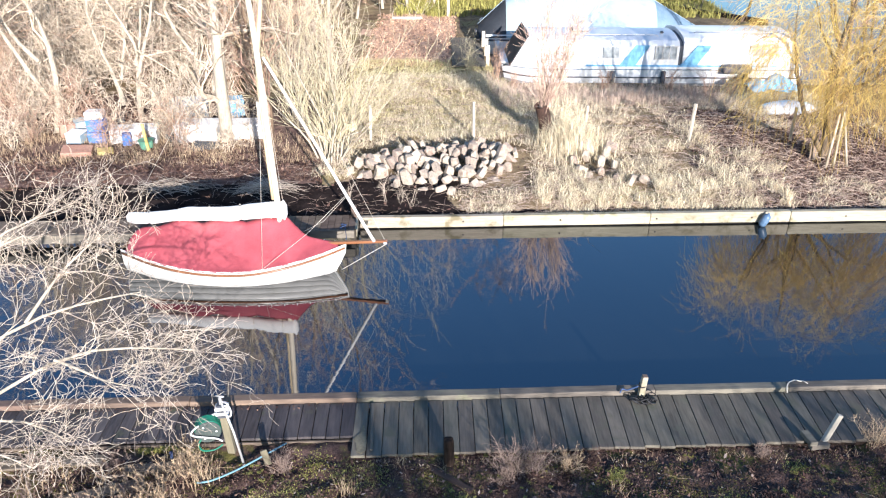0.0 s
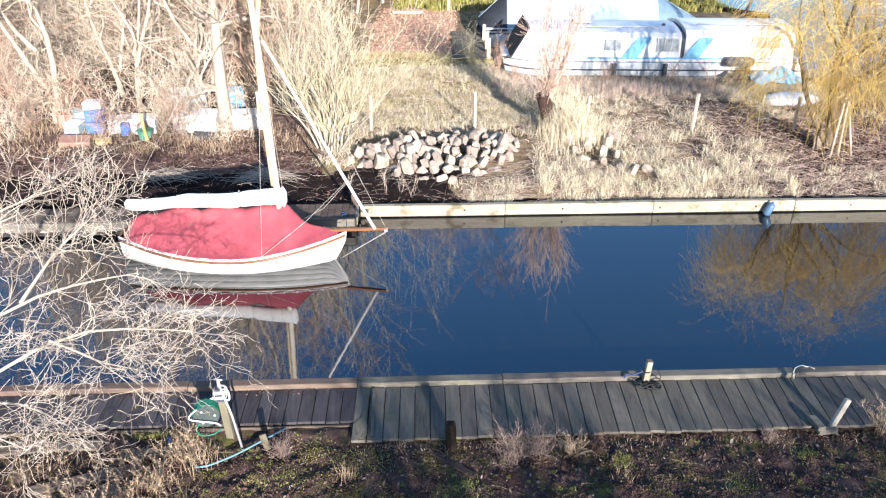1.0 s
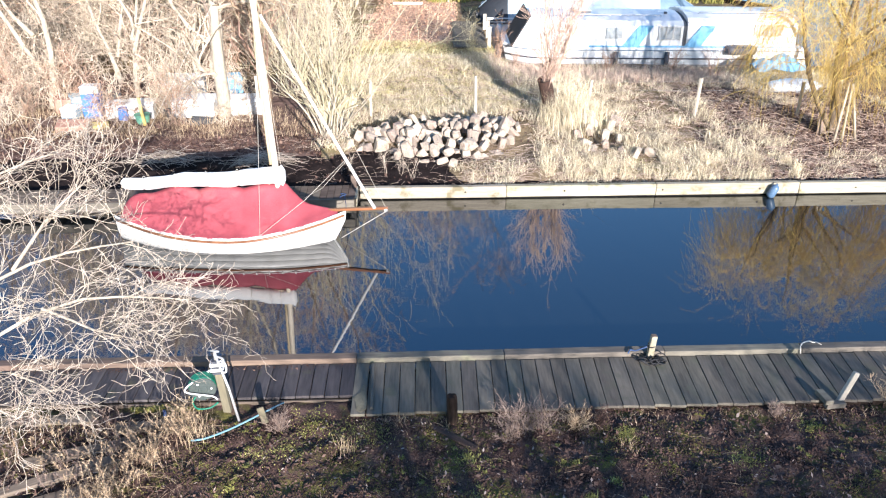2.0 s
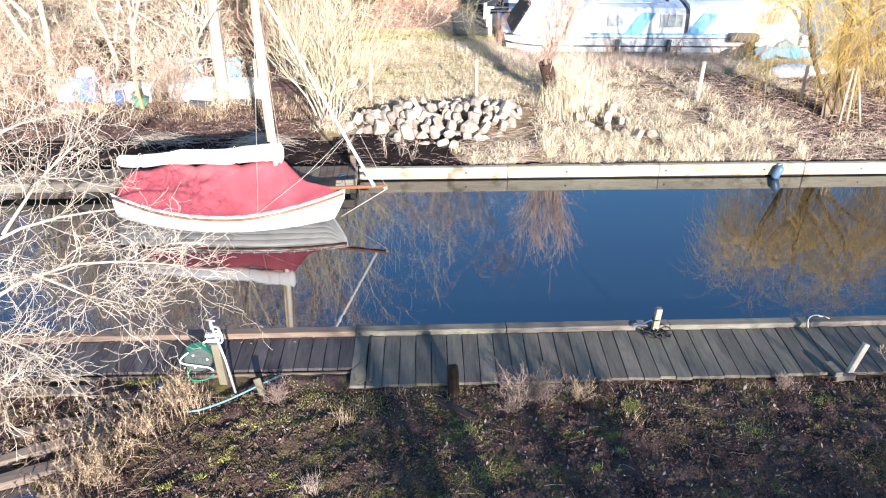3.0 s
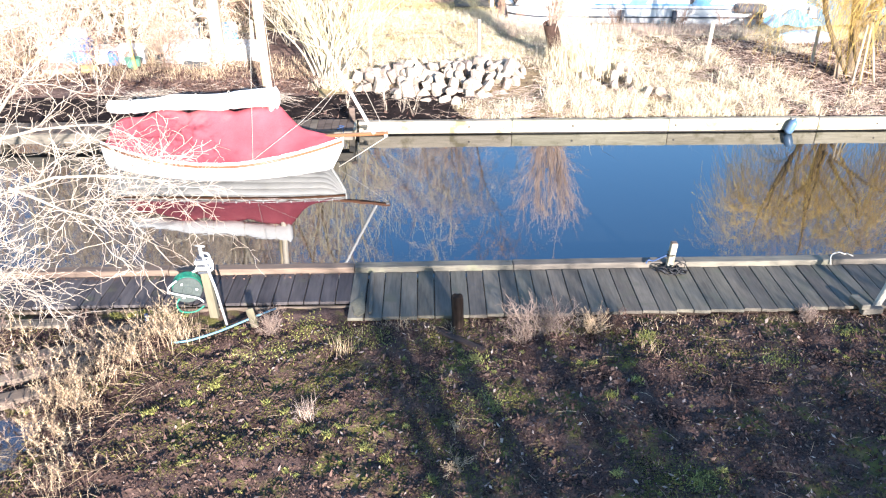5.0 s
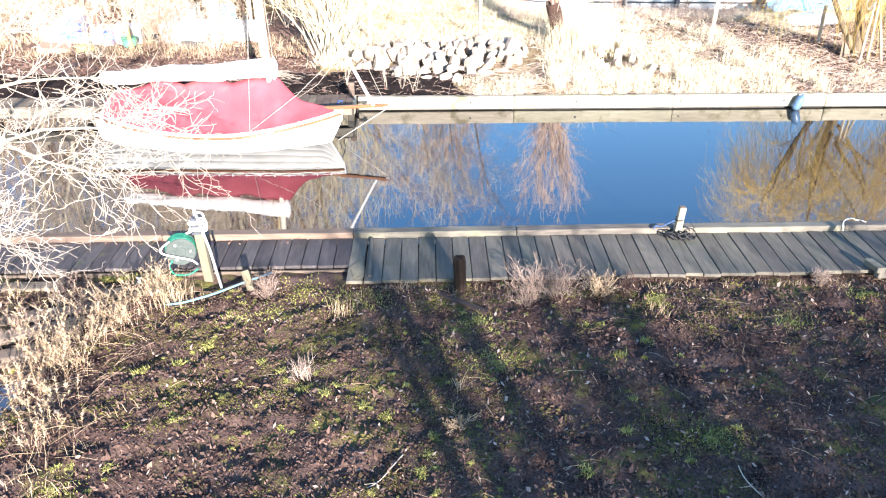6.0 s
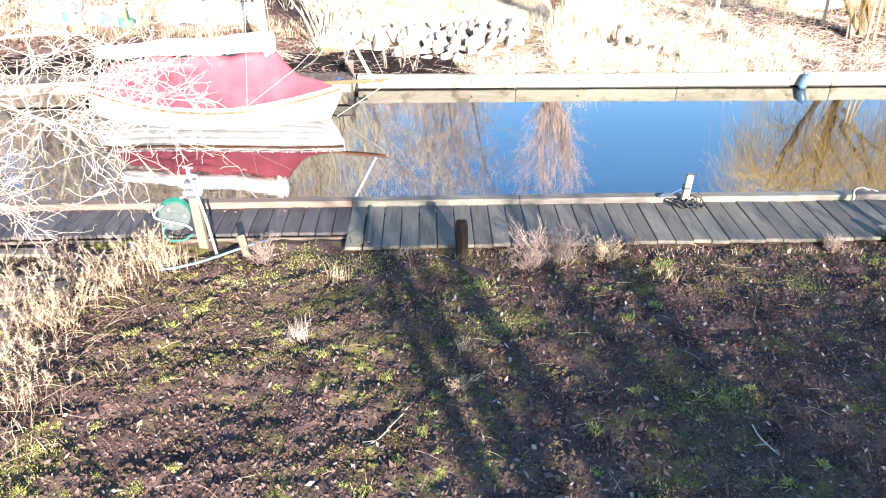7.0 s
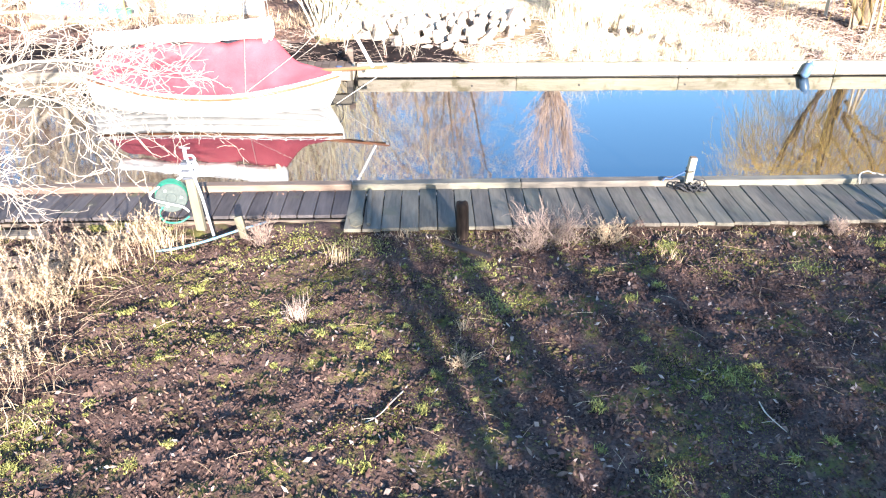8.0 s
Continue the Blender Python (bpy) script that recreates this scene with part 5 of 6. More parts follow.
# ---- trees and shrubs, bare in winter ----
def tree(name, x, y, label, stems, bark, twig, category="tree", levels=(), seed=0, sides=5, z=None, group="", least=0.0019, trunks=99, limbs_apart=False):
    """stems: lists of (points, r0, r1) in the tree's own frame; levels: growth of shoots on them."""
    rng = np.random.default_rng(seed)
    ob = thing(name, pose(x, y, (gz1(x, y) - 0.05) if z is None else z), label, category, group)
    limbs = [limb(p, a, b, 9, rng, w) for p, a, b, w in stems]
    P, R = np.concatenate([l[0] for l in limbs]), np.concatenate([l[1] for l in limbs])
    sets = []
    if limbs_apart:
        for p_, r_ in limbs:
            V, F = tubes(p_, r_, 9)
            part("limb", mesh_from("limb", V, F, True), bark, ob)
    elif category == "tree":
        V, F = tubes(P[:trunks], R[:trunks], 9)
        part("trunk", mesh_from("trunk", V, F, True), bark, ob)
        if len(P) > trunks:
            sets.append(tubes(P[trunks:], R[trunks:], 5))
    else:
        sets.append(tubes(P, R, 6))
    cur = (P[trunks:], R[trunks:]) if len(P) > trunks else (P, R)
    for k, lv in enumerate(levels):
        lv = dict(lv)
        n_sides = lv.pop("sides", 3)
        cur = grow(rng, cur[0], cur[1], **lv)
        cur = (cur[0], np.maximum(cur[1], least))
        sets.append(tubes(*cur, n_sides))
    V, F = join_tubes(*sets)
    tagged(part("crown", mesh_from("crown", V, F), twig, ob, "bare twigs"), kind="stuff")
    return ob


# the overhanging shrub at the near edge, its base off to the side
A = [
    ([(0, 0, 0), (0.6, 0.35, 1.1), (1.5, 0.65, 2.05), (2.18, 0.82, 2.40), (2.71, 1.06, 2.45), (3.2, 1.4, 2.35)], 0.034, 0.008, 0.02),
    ([(2.05, 0.8, 2.35), (2.4, 0.9, 2.75), (2.7, 0.96, 3.1), (3.0, 1.1, 3.4)], 0.022, 0.006, 0.02),
    ([(0, 0, 0), (0.8, 0.2, 1.0), (1.9, 0.45, 1.75), (2.80, 0.65, 2.12), (3.55, 0.71, 2.10), (4.0, 0.8, 1.95)], 0.032, 0.006, 0.02),
    ([(0, 0, 0), (0.7, -0.1, 0.9), (1.5, 0.1, 1.5), (2.1, 0.25, 1.35), (2.45, 0.4, 0.95)], 0.036, 0.006, 0.02),
    ([(0, 0, 0), (0.3, 0.3, 1.4), (0.8, 0.7, 2.5), (1.5, 1.0, 3.1), (2.0, 1.3, 3.3)], 0.04, 0.008, 0.03),
    ([(0, 0, 0), (0.4, 0.5, 1.6), (1.0, 1.0, 2.8), (1.7, 1.4, 3.3), (2.3, 1.7, 3.4)], 0.036, 0.007, 0.03),
    ([(0, 0, 0), (0.7, 0.0, 0.8), (1.4, -0.1, 1.25), (2.0, -0.2, 1.25), (2.4, -0.25, 1.05)], 0.030, 0.005, 0.03),
    ([(2.4, 0.58, 1.97), (2.8, 0.5, 1.85), (3.1, 0.40, 1.80), (3.4, 0.45, 1.65)], 0.018, 0.005, 0.02),
]
tree("overhanging_shrub", -7.0, 6.55, "bare pale-twigged shrub leaning over the jetty and water", A, M_BARK, M_TWIG, "shrub",
     [dict(count=13, length=(0.4, 1.2), spread=0.7, up=0.10, wiggle=0.20, k=9, where=(0.3, 1.0), thin=0.36, sides=5),
      dict(count=7, length=(0.2, 0.72), spread=0.75, up=0.05, wiggle=0.24, k=7, where=(0.15, 1.0), thin=0.6),
      dict(count=3, length=(0.08, 0.30), spread=0.8, up=0.1, wiggle=0.30, k=6, where=(0.1, 1.0), thin=0.7)], least=0.0024, seed=31, limbs_apart=True)

# golden weeping willow on the far bank
W_ = [
    ([(0, 0, 0), (-0.42, 0.0, 0.65), (-0.95, 0.05, 1.45), (-1.25, 0.1, 2.4), (-1.5, 0.2, 3.3), (-1.6, 0.3, 4.2)], 0.09, 0.006, 0.05),
    ([(0, 0, 0), (0.0, 0.05, 1.0), (-0.2, 0.1, 2.1), (-0.15, 0.2, 3.2), (0.1, 0.4, 4.3), (0.0, 0.5, 5.2)], 0.14, 0.006, 0.05),
    ([(0.0, 0.05, 1.3), (0.7, 0.2, 2.2), (1.4, 0.4, 3.0), (2.0, 0.5, 3.8)], 0.05, 0.012, 0.05),
    ([(-0.1, 0.1, 2.3), (0.6, -0.3, 3.1), (1.1, -0.6, 3.8), (1.4, -0.7, 4.4)], 0.04, 0.012, 0.05),
    ([(-1.0, 0.05, 1.6), (-1.25, -0.3, 2.2), (-1.5, -0.4, 2.7), (-1.65, -0.5, 3.0)], 0.06, 0.02, 0.05),
    ([(-0.15, 0.2, 2.4), (-0.5, 0.8, 3.3), (-0.7, 1.2, 4.1)], 0.04, 0.012, 0.05),
    ([(0.0, 0.0, 1.7), (0.4, -0.6, 2.4), (0.7, -1.0, 3.1)], 0.06, 0.025, 0.05),
    ([(-0.1, 0.0, 1.5), (-0.4, -0.5, 2.2), (-0.7, -0.9, 2.7)], 0.05, 0.02, 0.05),
    ([(0.0, 0.0, 1.6), (1.0, -0.3, 2.3), (1.8, -0.4, 2.7)], 0.05, 0.02, 0.05),
]
tree("weeping_willow", 10.35, 18.9, "golden weeping willow with bare hanging twigs", W_, M_BARKWILLOW, M_WILLOW, "tree",
     [dict(count=8, length=(0.5, 1.4), spread=0.9, up=0.35, wiggle=0.18, k=6, where=(0.42, 1.0), thin=0.24, sides=4, droop=0.12),
      dict(count=7, length=(0.5, 1.5), spread=0.8, up=0.15, wiggle=0.20, k=6, where=(0.1, 1.0), thin=0.42, droop=0.26),
      dict(count=8, length=(0.5, 1.5), spread=0.6, up=0.0, wiggle=0.17, k=6, where=(0.1, 1.0), thin=0.7, droop=0.36)], seed=5, limbs_apart=True, least=0.0027)
props = thing("tree_props", pose(10.25, 18.3, gz1(10.25, 18.3)), "three pale poles leaning together under the willow", "poles")
for a, b in (((-0.2, -0.1, 0), (-0.13, 0.0, 1.45)), ((0.05, 0.02, 0), (-0.02, 0.02, 1.5)), ((0.42, 0.03, 0), (0.02, 0.06, 1.45))):
    bar("pole", [a, b], 0.035, M_BARK, props, sides=7, taper=0.8)
slab_ = thing("leaning_board", pose(9.95, 18.75, gz1(9.95, 18.7) - 0.03, -12, 10, 20), "grey weathered board leaning at the willow foot", "board")
part("board", rough(box(0.3, 0.03, 0.55, 0.01), 0.015, 4, 1), M_SLEEPER, slab_)

# pollard willow with pale shoots between the stone heaps
PO = [([(0.12, 0, 0), (0.06, 0, 0.35), (-0.04, 0.02, 0.7), (-0.10, 0.03, 1.02)], 0.20, 0.19, 0.03)] + [
    ([(-0.06 + 0.05 * math.cos(a), 0.05 * math.sin(a), 0.55 + 0.1 * (k % 4)), (0.10 + (0.16 + 0.06 * (k % 4)) * math.cos(a), 0.25 * math.sin(a), 1.7), (0.2 + (0.3 + 0.17 * (k % 5)) * math.cos(a), 0.45 * math.sin(a), 2.9 + 0.35 * (k % 4))], 0.010, 0.002, 0.03) for k, a in enumerate(np.linspace(0, 24.7, 44))]
tree("pollard_willow", 2.83, 20.0, "cut-back pollard willow with a dark trunk and pale upright shoots", PO, M_BARKPOLLARD, M_SHOOT, "tree",
     [dict(count=7, length=(0.4, 1.2), spread=0.45, up=0.30, wiggle=0.14, k=5, where=(0.15, 1.0), thin=0.6),
      dict(count=3, length=(0.2, 0.6), spread=0.4, up=0.4, wiggle=0.14, k=4, where=(0.1, 1.0), thin=0.7)], least=0.0042, seed=9, trunks=1)

# osier stool behind the boat: a fan of thin upright stems
rng0 = np.random.default_rng(12)
OS = [([(0, 0, 0), (0.03, 0.0, 0.30)], 0.15, 0.11, 0.01)]
for k in range(22):
    a, f = rng0.uniform(0, 6.283), rng0.uniform(0.1, 1.0)
    dx, dy = math.cos(a) * f, math.sin(a) * f
    h = rng0.uniform(3.0, 5.6) * (1 - 0.25 * f)
    OS.append(([(0.30 * dx, 0.28 * dy, 0.0), (0.85 * dx + rng0.normal(0, 0.1), 0.7 * dy, 0.8 + 0.25 * rng0.random()), (1.6 * dx + rng0.normal(0, 0.2), 1.4 * dy, 0.45 * h + 0.3), (2.0 * dx + rng0.normal(0, 0.4), 1.8 * dy, h)], rng0.uniform(0.012, 0.036), 0.003, 0.09))
tree("osier_shrub", -3.0, 18.3, "large osier shrub with a fan of yellow-green bare stems", OS, M_BARK, M_OSIER, "shrub",
     [dict(count=8, length=(0.6, 1.9), spread=0.36, up=0.45, wiggle=0.14, k=6, where=(0.12, 1.0), thin=0.5),
      dict(count=6, length=(0.3, 1.0), spread=0.40, up=0.3, wiggle=0.18, k=4, where=(0.1, 1.0), thin=0.6)], seed=13, limbs_apart=True, least=0.0031)


def wood_tree(x, y, h, seed, fork=2, r=0.09, lean=(0, 0), warm=False, dense=1.0, label="bare pale-barked tree in the thicket", least=0.0036):
    rng = np.random.default_rng(seed)
    stems = []
    for k in range(fork):
        a = rng.uniform(0, 6.283)
        s = 0.0 if k == 0 else 1.0
        base = (0, 0, 0) if k == 0 else (lean[0] * 0.15, lean[1] * 0.15, h * rng.uniform(0.10, 0.3))
        tip = (lean[0] + s * math.cos(a) * h * 0.25, lean[1] + s * math.sin(a) * h * 0.25, h * rng.uniform(0.85, 1.0))
        mid = (0.5 * (base[0] + tip[0]) + rng.normal(0, 0.12), 0.5 * (base[1] + tip[1]) + rng.normal(0, 0.12), 0.5 * (base[2] + tip[2]))
        stems.append(([base, mid, tip], r * (0.78 if k == 0 else 0.5), 0.012, 0.03 * h))
    c = lambda n: max(1, int(round(n * dense)))
    return tree("bare_tree", x, y, label, stems, M_BARK if not warm else M_BARKDARK, M_TWIGWARM if not warm else M_REDTWIG, "tree",
                [dict(count=c(11), length=(0.16 * h, 0.36 * h), spread=0.75, up=0.2, wiggle=0.24, k=8, where=(0.08, 1.0), thin=0.42, sides=4),
                 dict(count=c(7), length=(0.08 * h, 0.22 * h), spread=0.85, up=0.15, wiggle=0.22, k=6, where=(0.1, 1.0), thin=0.5),
                 dict(count=c(4), length=(0.04 * h, 0.12 * h), spread=0.8, up=0.15, wiggle=0.22, k=4, where=(0.1, 1.0), thin=0.7)], seed=seed + 1, group="trees of the thicket", least=least)


wood_tree(-6.1, 19.9, 8.5, 41, 2, 0.25, (-0.2, 0.3), label="tall pale-barked tree above dumped boxes")
wood_tree(-4.85, 19.7, 7.5, 42, 2, 0.11, (-0.25, 0.2), warm=True, label="brown-barked tree behind the boat mast")
wood_tree(-11.2, 20.5, 7.0, 43, 3, 0.14, (-0.5, 0.4), label="forked pale tree at the edge of the thicket")
wood_tree(-9.0, 21.2, 6.5, 44, 3, 0.10, (0.8, 0.3))
wood_tree(-7.6, 22.3, 7.5, 45, 2, 0.12, (0.3, 0.2))
wood_tree(-10.2, 23.0, 7.5, 46, 2, 0.11, (0.2, 0.2))
wood_tree(-13.6, 21.5, 7.0, 47, 3, 0.11, (0.3, 0.2))
rw = np.random.default_rng(77)
for k in range(34):
    x, y = rw.uniform(-26, -3.6), rw.uniform(23, 44)
    if x > -6 and y > 27:
        x -= 4
    wood_tree(x, y, rw.uniform(7.0, 12.0), 100 + k * 3, int(rw.integers(2, 4)), rw.uniform(0.07, 0.13), (rw.normal(0, 0.5), rw.normal(0, 0.5)), warm=k % 5 == 0, dense=0.75, least=0.0075)
for k in range(16):     # taller trees closing the thicket behind the boat
    x, y = -17 + 0.86 * k + rw.uniform(-0.4, 0.4), rw.uniform(24, 31)
    wood_tree(x, y, rw.uniform(9.0, 12.5), 1300 + k * 3, 3, rw.uniform(0.09, 0.14), (rw.normal(0, 0.5), rw.normal(0, 0.4)), warm=k % 2 == 0, dense=0.8, label="tall bare tree closing the thicket", least=0.0062)
for x, y in ((-2.0, 41.5), (-0.6, 42.5), (-3.4, 42.0), (-4.5, 39.0), (-3.0, 45)):
    wood_tree(x, y, rw.uniform(6, 8.5), int(200 + y * 3), 2, 0.11, (rw.normal(0, 0.4), 0.2), dense=0.8, least=0.008)
for k, (x, y, h) in enumerate(((-7.5, 46, 14), (-4.6, 44, 15), (-2.2, 47, 16), (-0.2, 44.5, 14), (1.6, 50, 15), (-10, 42, 13), (-14, 40, 13), (4.5, 56, 11))):
    wood_tree(x, y, h, 900 + 7 * k, 3, 0.20, (rw.normal(0, 0.6), 0.2), warm=k % 2 == 1, label="tall bare tree beyond the end of the path", least=0.011)
for x, y, h in ((13.8, 25.5, 7.5), (16.5, 22.5, 8.0), (15.0, 38.5, 6.0), (18.0, 31, 6), (20, 26, 7), (24, 40, 7.5), (28, 50, 8)):
    wood_tree(x, y, h, int(300 + x * 7), 3, 0.10, (rw.normal(0, 0.4), 0.2), warm=True, dense=0.8, label="bare reddish-brown tree beyond the willow")


def shrub(x, y, h, w, n, seed, twig, label, stems_r=0.012, name="shrub", lv=(7, 5), least=0.0019, wild=1.0):
    rng = np.random.default_rng(seed)
    st = []
    for k in range(n):
        a, f = rng.uniform(0, 6.283), rng.uniform(0.1, 1)
        st.append(([(0.12 * w * math.cos(a), 0.12 * w * math.sin(a), 0), (0.5 * w * f * math.cos(a), 0.5 * w * f * math.sin(a), 0.5 * h), (w * f * math.cos(a), w * f * math.sin(a), h * rng.uniform(0.7, 1.05))], stems_r * rng.uniform(0.7, 1.3), 0.003, 0.03 * h * wild ** 2))
    return tree(name, x, y, label, st, twig, twig, "shrub",
                [dict(count=lv[0], length=(0.18 * h, 0.5 * h), spread=0.5 * wild, up=0.25 / wild, wiggle=0.18 * wild, k=4, where=(0.1, 1.0), thin=0.55),
                 dict(count=lv[1], length=(0.08 * h, 0.25 * h), spread=0.6 * wild, up=0.15 / wild, wiggle=0.2 * wild, k=3, where=(0.1, 1.0), thin=0.65)], seed=seed + 1, least=least)


rw = np.random.default_rng(55)
for k in range(40):     # brushwood of the thicket
    x, y = rw.uniform(-15, -3.8), rw.uniform(20.8, 29)
    shrub(x, y, rw.uniform(1.6, 4.2), rw.uniform(1.0, 1.8), 9, 500 + 2 * k, M_TWIGWARM if k % 5 else M_REDTWIG, "tangled tan brushwood in the thicket", lv=(8, 5), wild=1.5, least=0.0040)
for k in range(26):     # thin brush among the dumped boxes
    x, y = rw.uniform(-12.5, -4.2), rw.uniform(18.7, 20.8)
    shrub(x, y, rw.uniform(0.6, 1.9), rw.uniform(0.4, 0.9), 8, 1500 + 2 * k, M_TWIGWARM if k % 3 else M_REDTWIG, "thin tan brush among dumped boxes", 0.007, lv=(6, 4), wild=1.6, least=0.004)
for x, y, h, w, m_, l in ((1.0, 27.2, 1.3, 0.6, M_OSIER, "yellow-green leafless bush at the basin head"), (1.9, 26.6, 1.3, 0.5, M_REDTWIG, "red-brown leafless bush before the cruiser"), (2.5, 26.3, 0.8, 0.4, M_REDTWIG, "red-brown leafless bush before the cruiser"),
                          (5.8, 26.4, 0.8, 0.35, M_REDTWIG, "thin brown brush before the cruiser"), (8.2, 26.4, 0.9, 0.35, M_REDTWIG, "thin brown brush before the cruiser"), (10.2, 25.6, 1.2, 0.7, M_REDTWIG, "red-brown brush beside the willow"), (9.0, 24.6, 1.2, 0.8, M_REDTWIG, "red-brown brush beside the willow"),
                          (12.4, 24.0, 1.8, 1.0, M_WILLOW, "golden brush behind the willow"), (3.3, 20.0, 1.5, 0.6, M_STRAW, "pale upright shoots beside the pollard"), (3.65, 19.7, 1.2, 0.55, M_STRAW, "pale upright shoots beside the pollard")):
    shrub(x, y, h, w, 14, int(700 + x * 31), m_, l, 0.007, lv=(5, 3))
for x, y, h in ((-1.35, 15.85, 0.7), (-1.0, 15.8, 0.75), (-0.75, 15.6, 0.5), (-2.2, 16.0, 0.45)):   # saplings on the peat
    shrub(x, y, h, 0.25, 3, int(800 + x * 17), M_TWIG, "spindly bare sapling on the dark bank", 0.0032, "sapling", (6, 3), 0.0012)
for x, y, h, w, m_ in ((0.98, 7.30, 0.46, 0.42, M_BROWNWEED), (1.22, 7.32, 0.36, 0.40, M_BROWNWEED), (0.85, 7.15, 0.26, 0.3, M_BROWNWEED), (1.68, 7.36, 0.26, 0.30, M_NEARSTRAW), (1.95, 7.42, 0.2, 0.25, M_LEAF), (-2.08, 7.28, 0.28, 0.25, M_BROWNWEED), (4.35, 7.62, 0.20, 0.10, M_BROWNWEED), (6.0, 7.85, 0.40, 0.35, M_NEARSTRAW), (6.6, 7.9, 0.45, 0.35, M_NEARSTRAW), (0.04, 5.14, 0.13, 0.2, M_NEARSTRAW)):
    shrub(x, y, h, w, 20, int(900 + x * 13), m_, "dead leafless weed stems at the jetty edge", 0.0018, "dead_weed", (7, 5), 0.0011)

# unseen trees and hedge, added behind the camera to shade the near bank
for x, y, h, r, s in ((3.58, -6.6, 5.2, 0.35, 1), (5.35, -7.0, 5.0, 0.31, 2), (6.05, -7.1, 4.0, 0.16, 9), (9.45, -6.6, 5.0, 0.18, 3), (4.3, -8.6, 3.9, 0.1, 4), (7.4, -7.6, 3.7, 0.09, 5), (11, -7.2, 3.3, 0.1, 7), (13, -7.0, 3.4, 0.1, 8)):
    wood_tree(x, y, h, 600 + s * 5, 3, r, (0, 0), dense=0.8, label="unseen bare tree added behind to shade the near bank")
for k, x in enumerate((4.55, 5.0, 5.3, 5.9, 6.5, 7.1, 7.7, 8.3, 8.9, 9.5, 10.1, 10.7, 11.4, 12.5, 13.7)):
    shrub(x, -7.8 + 0.5 * (k % 3), 2.42 + 0.2 * (k % 4) + 0.42 * min(1.0, max(0.0, (x - 6.0) / 3.0)) * (x < 9.3), 0.75, 50, 1700 + 3 * k, M_TWIG, "unseen bare hedge shrub added behind to shade the near bank", 0.022, "shade_hedge_shrub", (7, 4), 0.0072)


# ---- grass, litter and weeds ----
def scatter(rng, n, x0, x1, y0, y1, keep=None):
    p = np.stack([rng.uniform(x0, x1, n), rng.uniform(y0, y1, n)], 1)
    if keep is not None:
        p = p[keep(p[:, 0], p[:, 1])]
    return p


def on_ground(p, lift=0.0):
    return np.column_stack([p, ground_z(p[:, 0], p[:, 1]) + lift])


def tufts(rng, centres, per, radius):
    n = len(centres)
    c = np.repeat(centres, per, axis=0)
    return c + rng.normal(0, radius, c.shape)


rg = np.random.default_rng(90)
vv = lambda x, y: y - SLOPE * x
# far bank: dry grass everywhere but on stones, peat and paths
def dry(x, y):
    v = vv(x, y)
    heap = (np.abs(x + 0.1) < 2.3) & (v > 16.4) & (v < 19.4)
    peat = (v < 17.3) & (x < 0.3)
    left = x < -3.2
    water = (x > 1.7) & (y > 27.3)
    path = (y > 29) & (x < 0.5)
    stones = (((x - 3.95) / 0.65) ** 2 + ((y - 17.75) / 0.95) ** 2 < 1) | (((x - 4.8) / 0.42) ** 2 + ((y - 16.7) / 0.5) ** 2 < 1)
    return (v > 15.3) & ~heap & ~stones & ~peat & ~left & ~water & ~path


c = scatter(rg, 3700, -3.5, 13, 15.2, 27.3, dry)
c = c[vnoise(c[:, 0], c[:, 1], 0.9, 6) + 0.25 * (c[:, 0] < 6) - 0.75 * ((c[:, 0] > 7.4) & (c[:, 1] < 23)) > -0.42]
hgt = 0.22 + 0.16 * np.clip(vnoise(c[:, 0], c[:, 1], 1.6, 8) + 0.4, 0, 1.2) + 0.22 * ((c[:, 0] > 3.0) & (c[:, 0] < 8.5) & (c[:, 1] < 19.5)) * (rg.uniform(0, 1, len(c)) > 0.6)
b = tufts(rg, c, 23, 0.08)
stuff("dry_grass", blades(rg, on_ground(b), np.repeat(hgt, 23) * rg.uniform(0.4, 1.2, len(b)), 0.0042, 2.1, 0.85), M_STRAW, "bleached dry grass tufts covering the far bank", "grass")
c = scatter(rg, 480, 1.6, 9.5, 23.2, 27.0)
b = tufts(rg, c, 16, 0.08)
stuff("reeds", blades(rg, on_ground(b), 0.36, 0.005, 0.6, 0.3), M_STRAWPINK, "dead reed stalks standing before the cruiser", "reeds")
c = scatter(rg, 420, -13, -3.4, 17.9, 20.4)
b = tufts(rg, c, 18, 0.13)
stuff("reed_stubble", blades(rg, on_ground(b), 0.26 * rg.uniform(0.3, 1.2, len(b)), 0.004, 1.2), M_NEARSTRAW, "short dead reed stubble along the left bank", "reeds")
c = scatter(rg, 2600, -3.4, 2.6, 20.3, 29.6)
b = tufts(rg, c, 16, 0.09)
stuff("green_grass", blades(rg, on_ground(b), 0.15, 0.0045, 2.0, 0.8), M_OLIVE, "short olive and straw winter grass behind the fence", "grass")
b = rg.normal(0, 1, (3600, 2)) * (0.40, 0.45) + (3.50, 19.3)
stuff("dry_grass", blades(rg, on_ground(b), 0.95 * rg.uniform(0.4, 1.1, len(b)), 0.0048, 0.7), M_STRAW, "tall bleached grass clump beside the pollard", "grass")
c = scatter(rg, 90, 2.2, 8.4, 15.6, 17.2, dry)
b = tufts(rg, c, 60, 0.07)
stuff("dry_grass", blades(rg, on_ground(b), 0.42 * rg.uniform(0.5, 1.1, len(b)), 0.0035, 0.9), M_STRAW, "taller bleached grass clumps above the quay", "grass")
p = scatter(rg, 3600, 6.8, 13, 15.5, 23)
a = rg.uniform(0, 6.28, len(p))
L = rg.uniform(0.06, 0.4, len(p))
q0 = on_ground(p, 0.02)
q1 = q0 + np.stack([np.cos(a) * L, np.sin(a) * L, rg.uniform(0, 0.06, len(p))], 1)
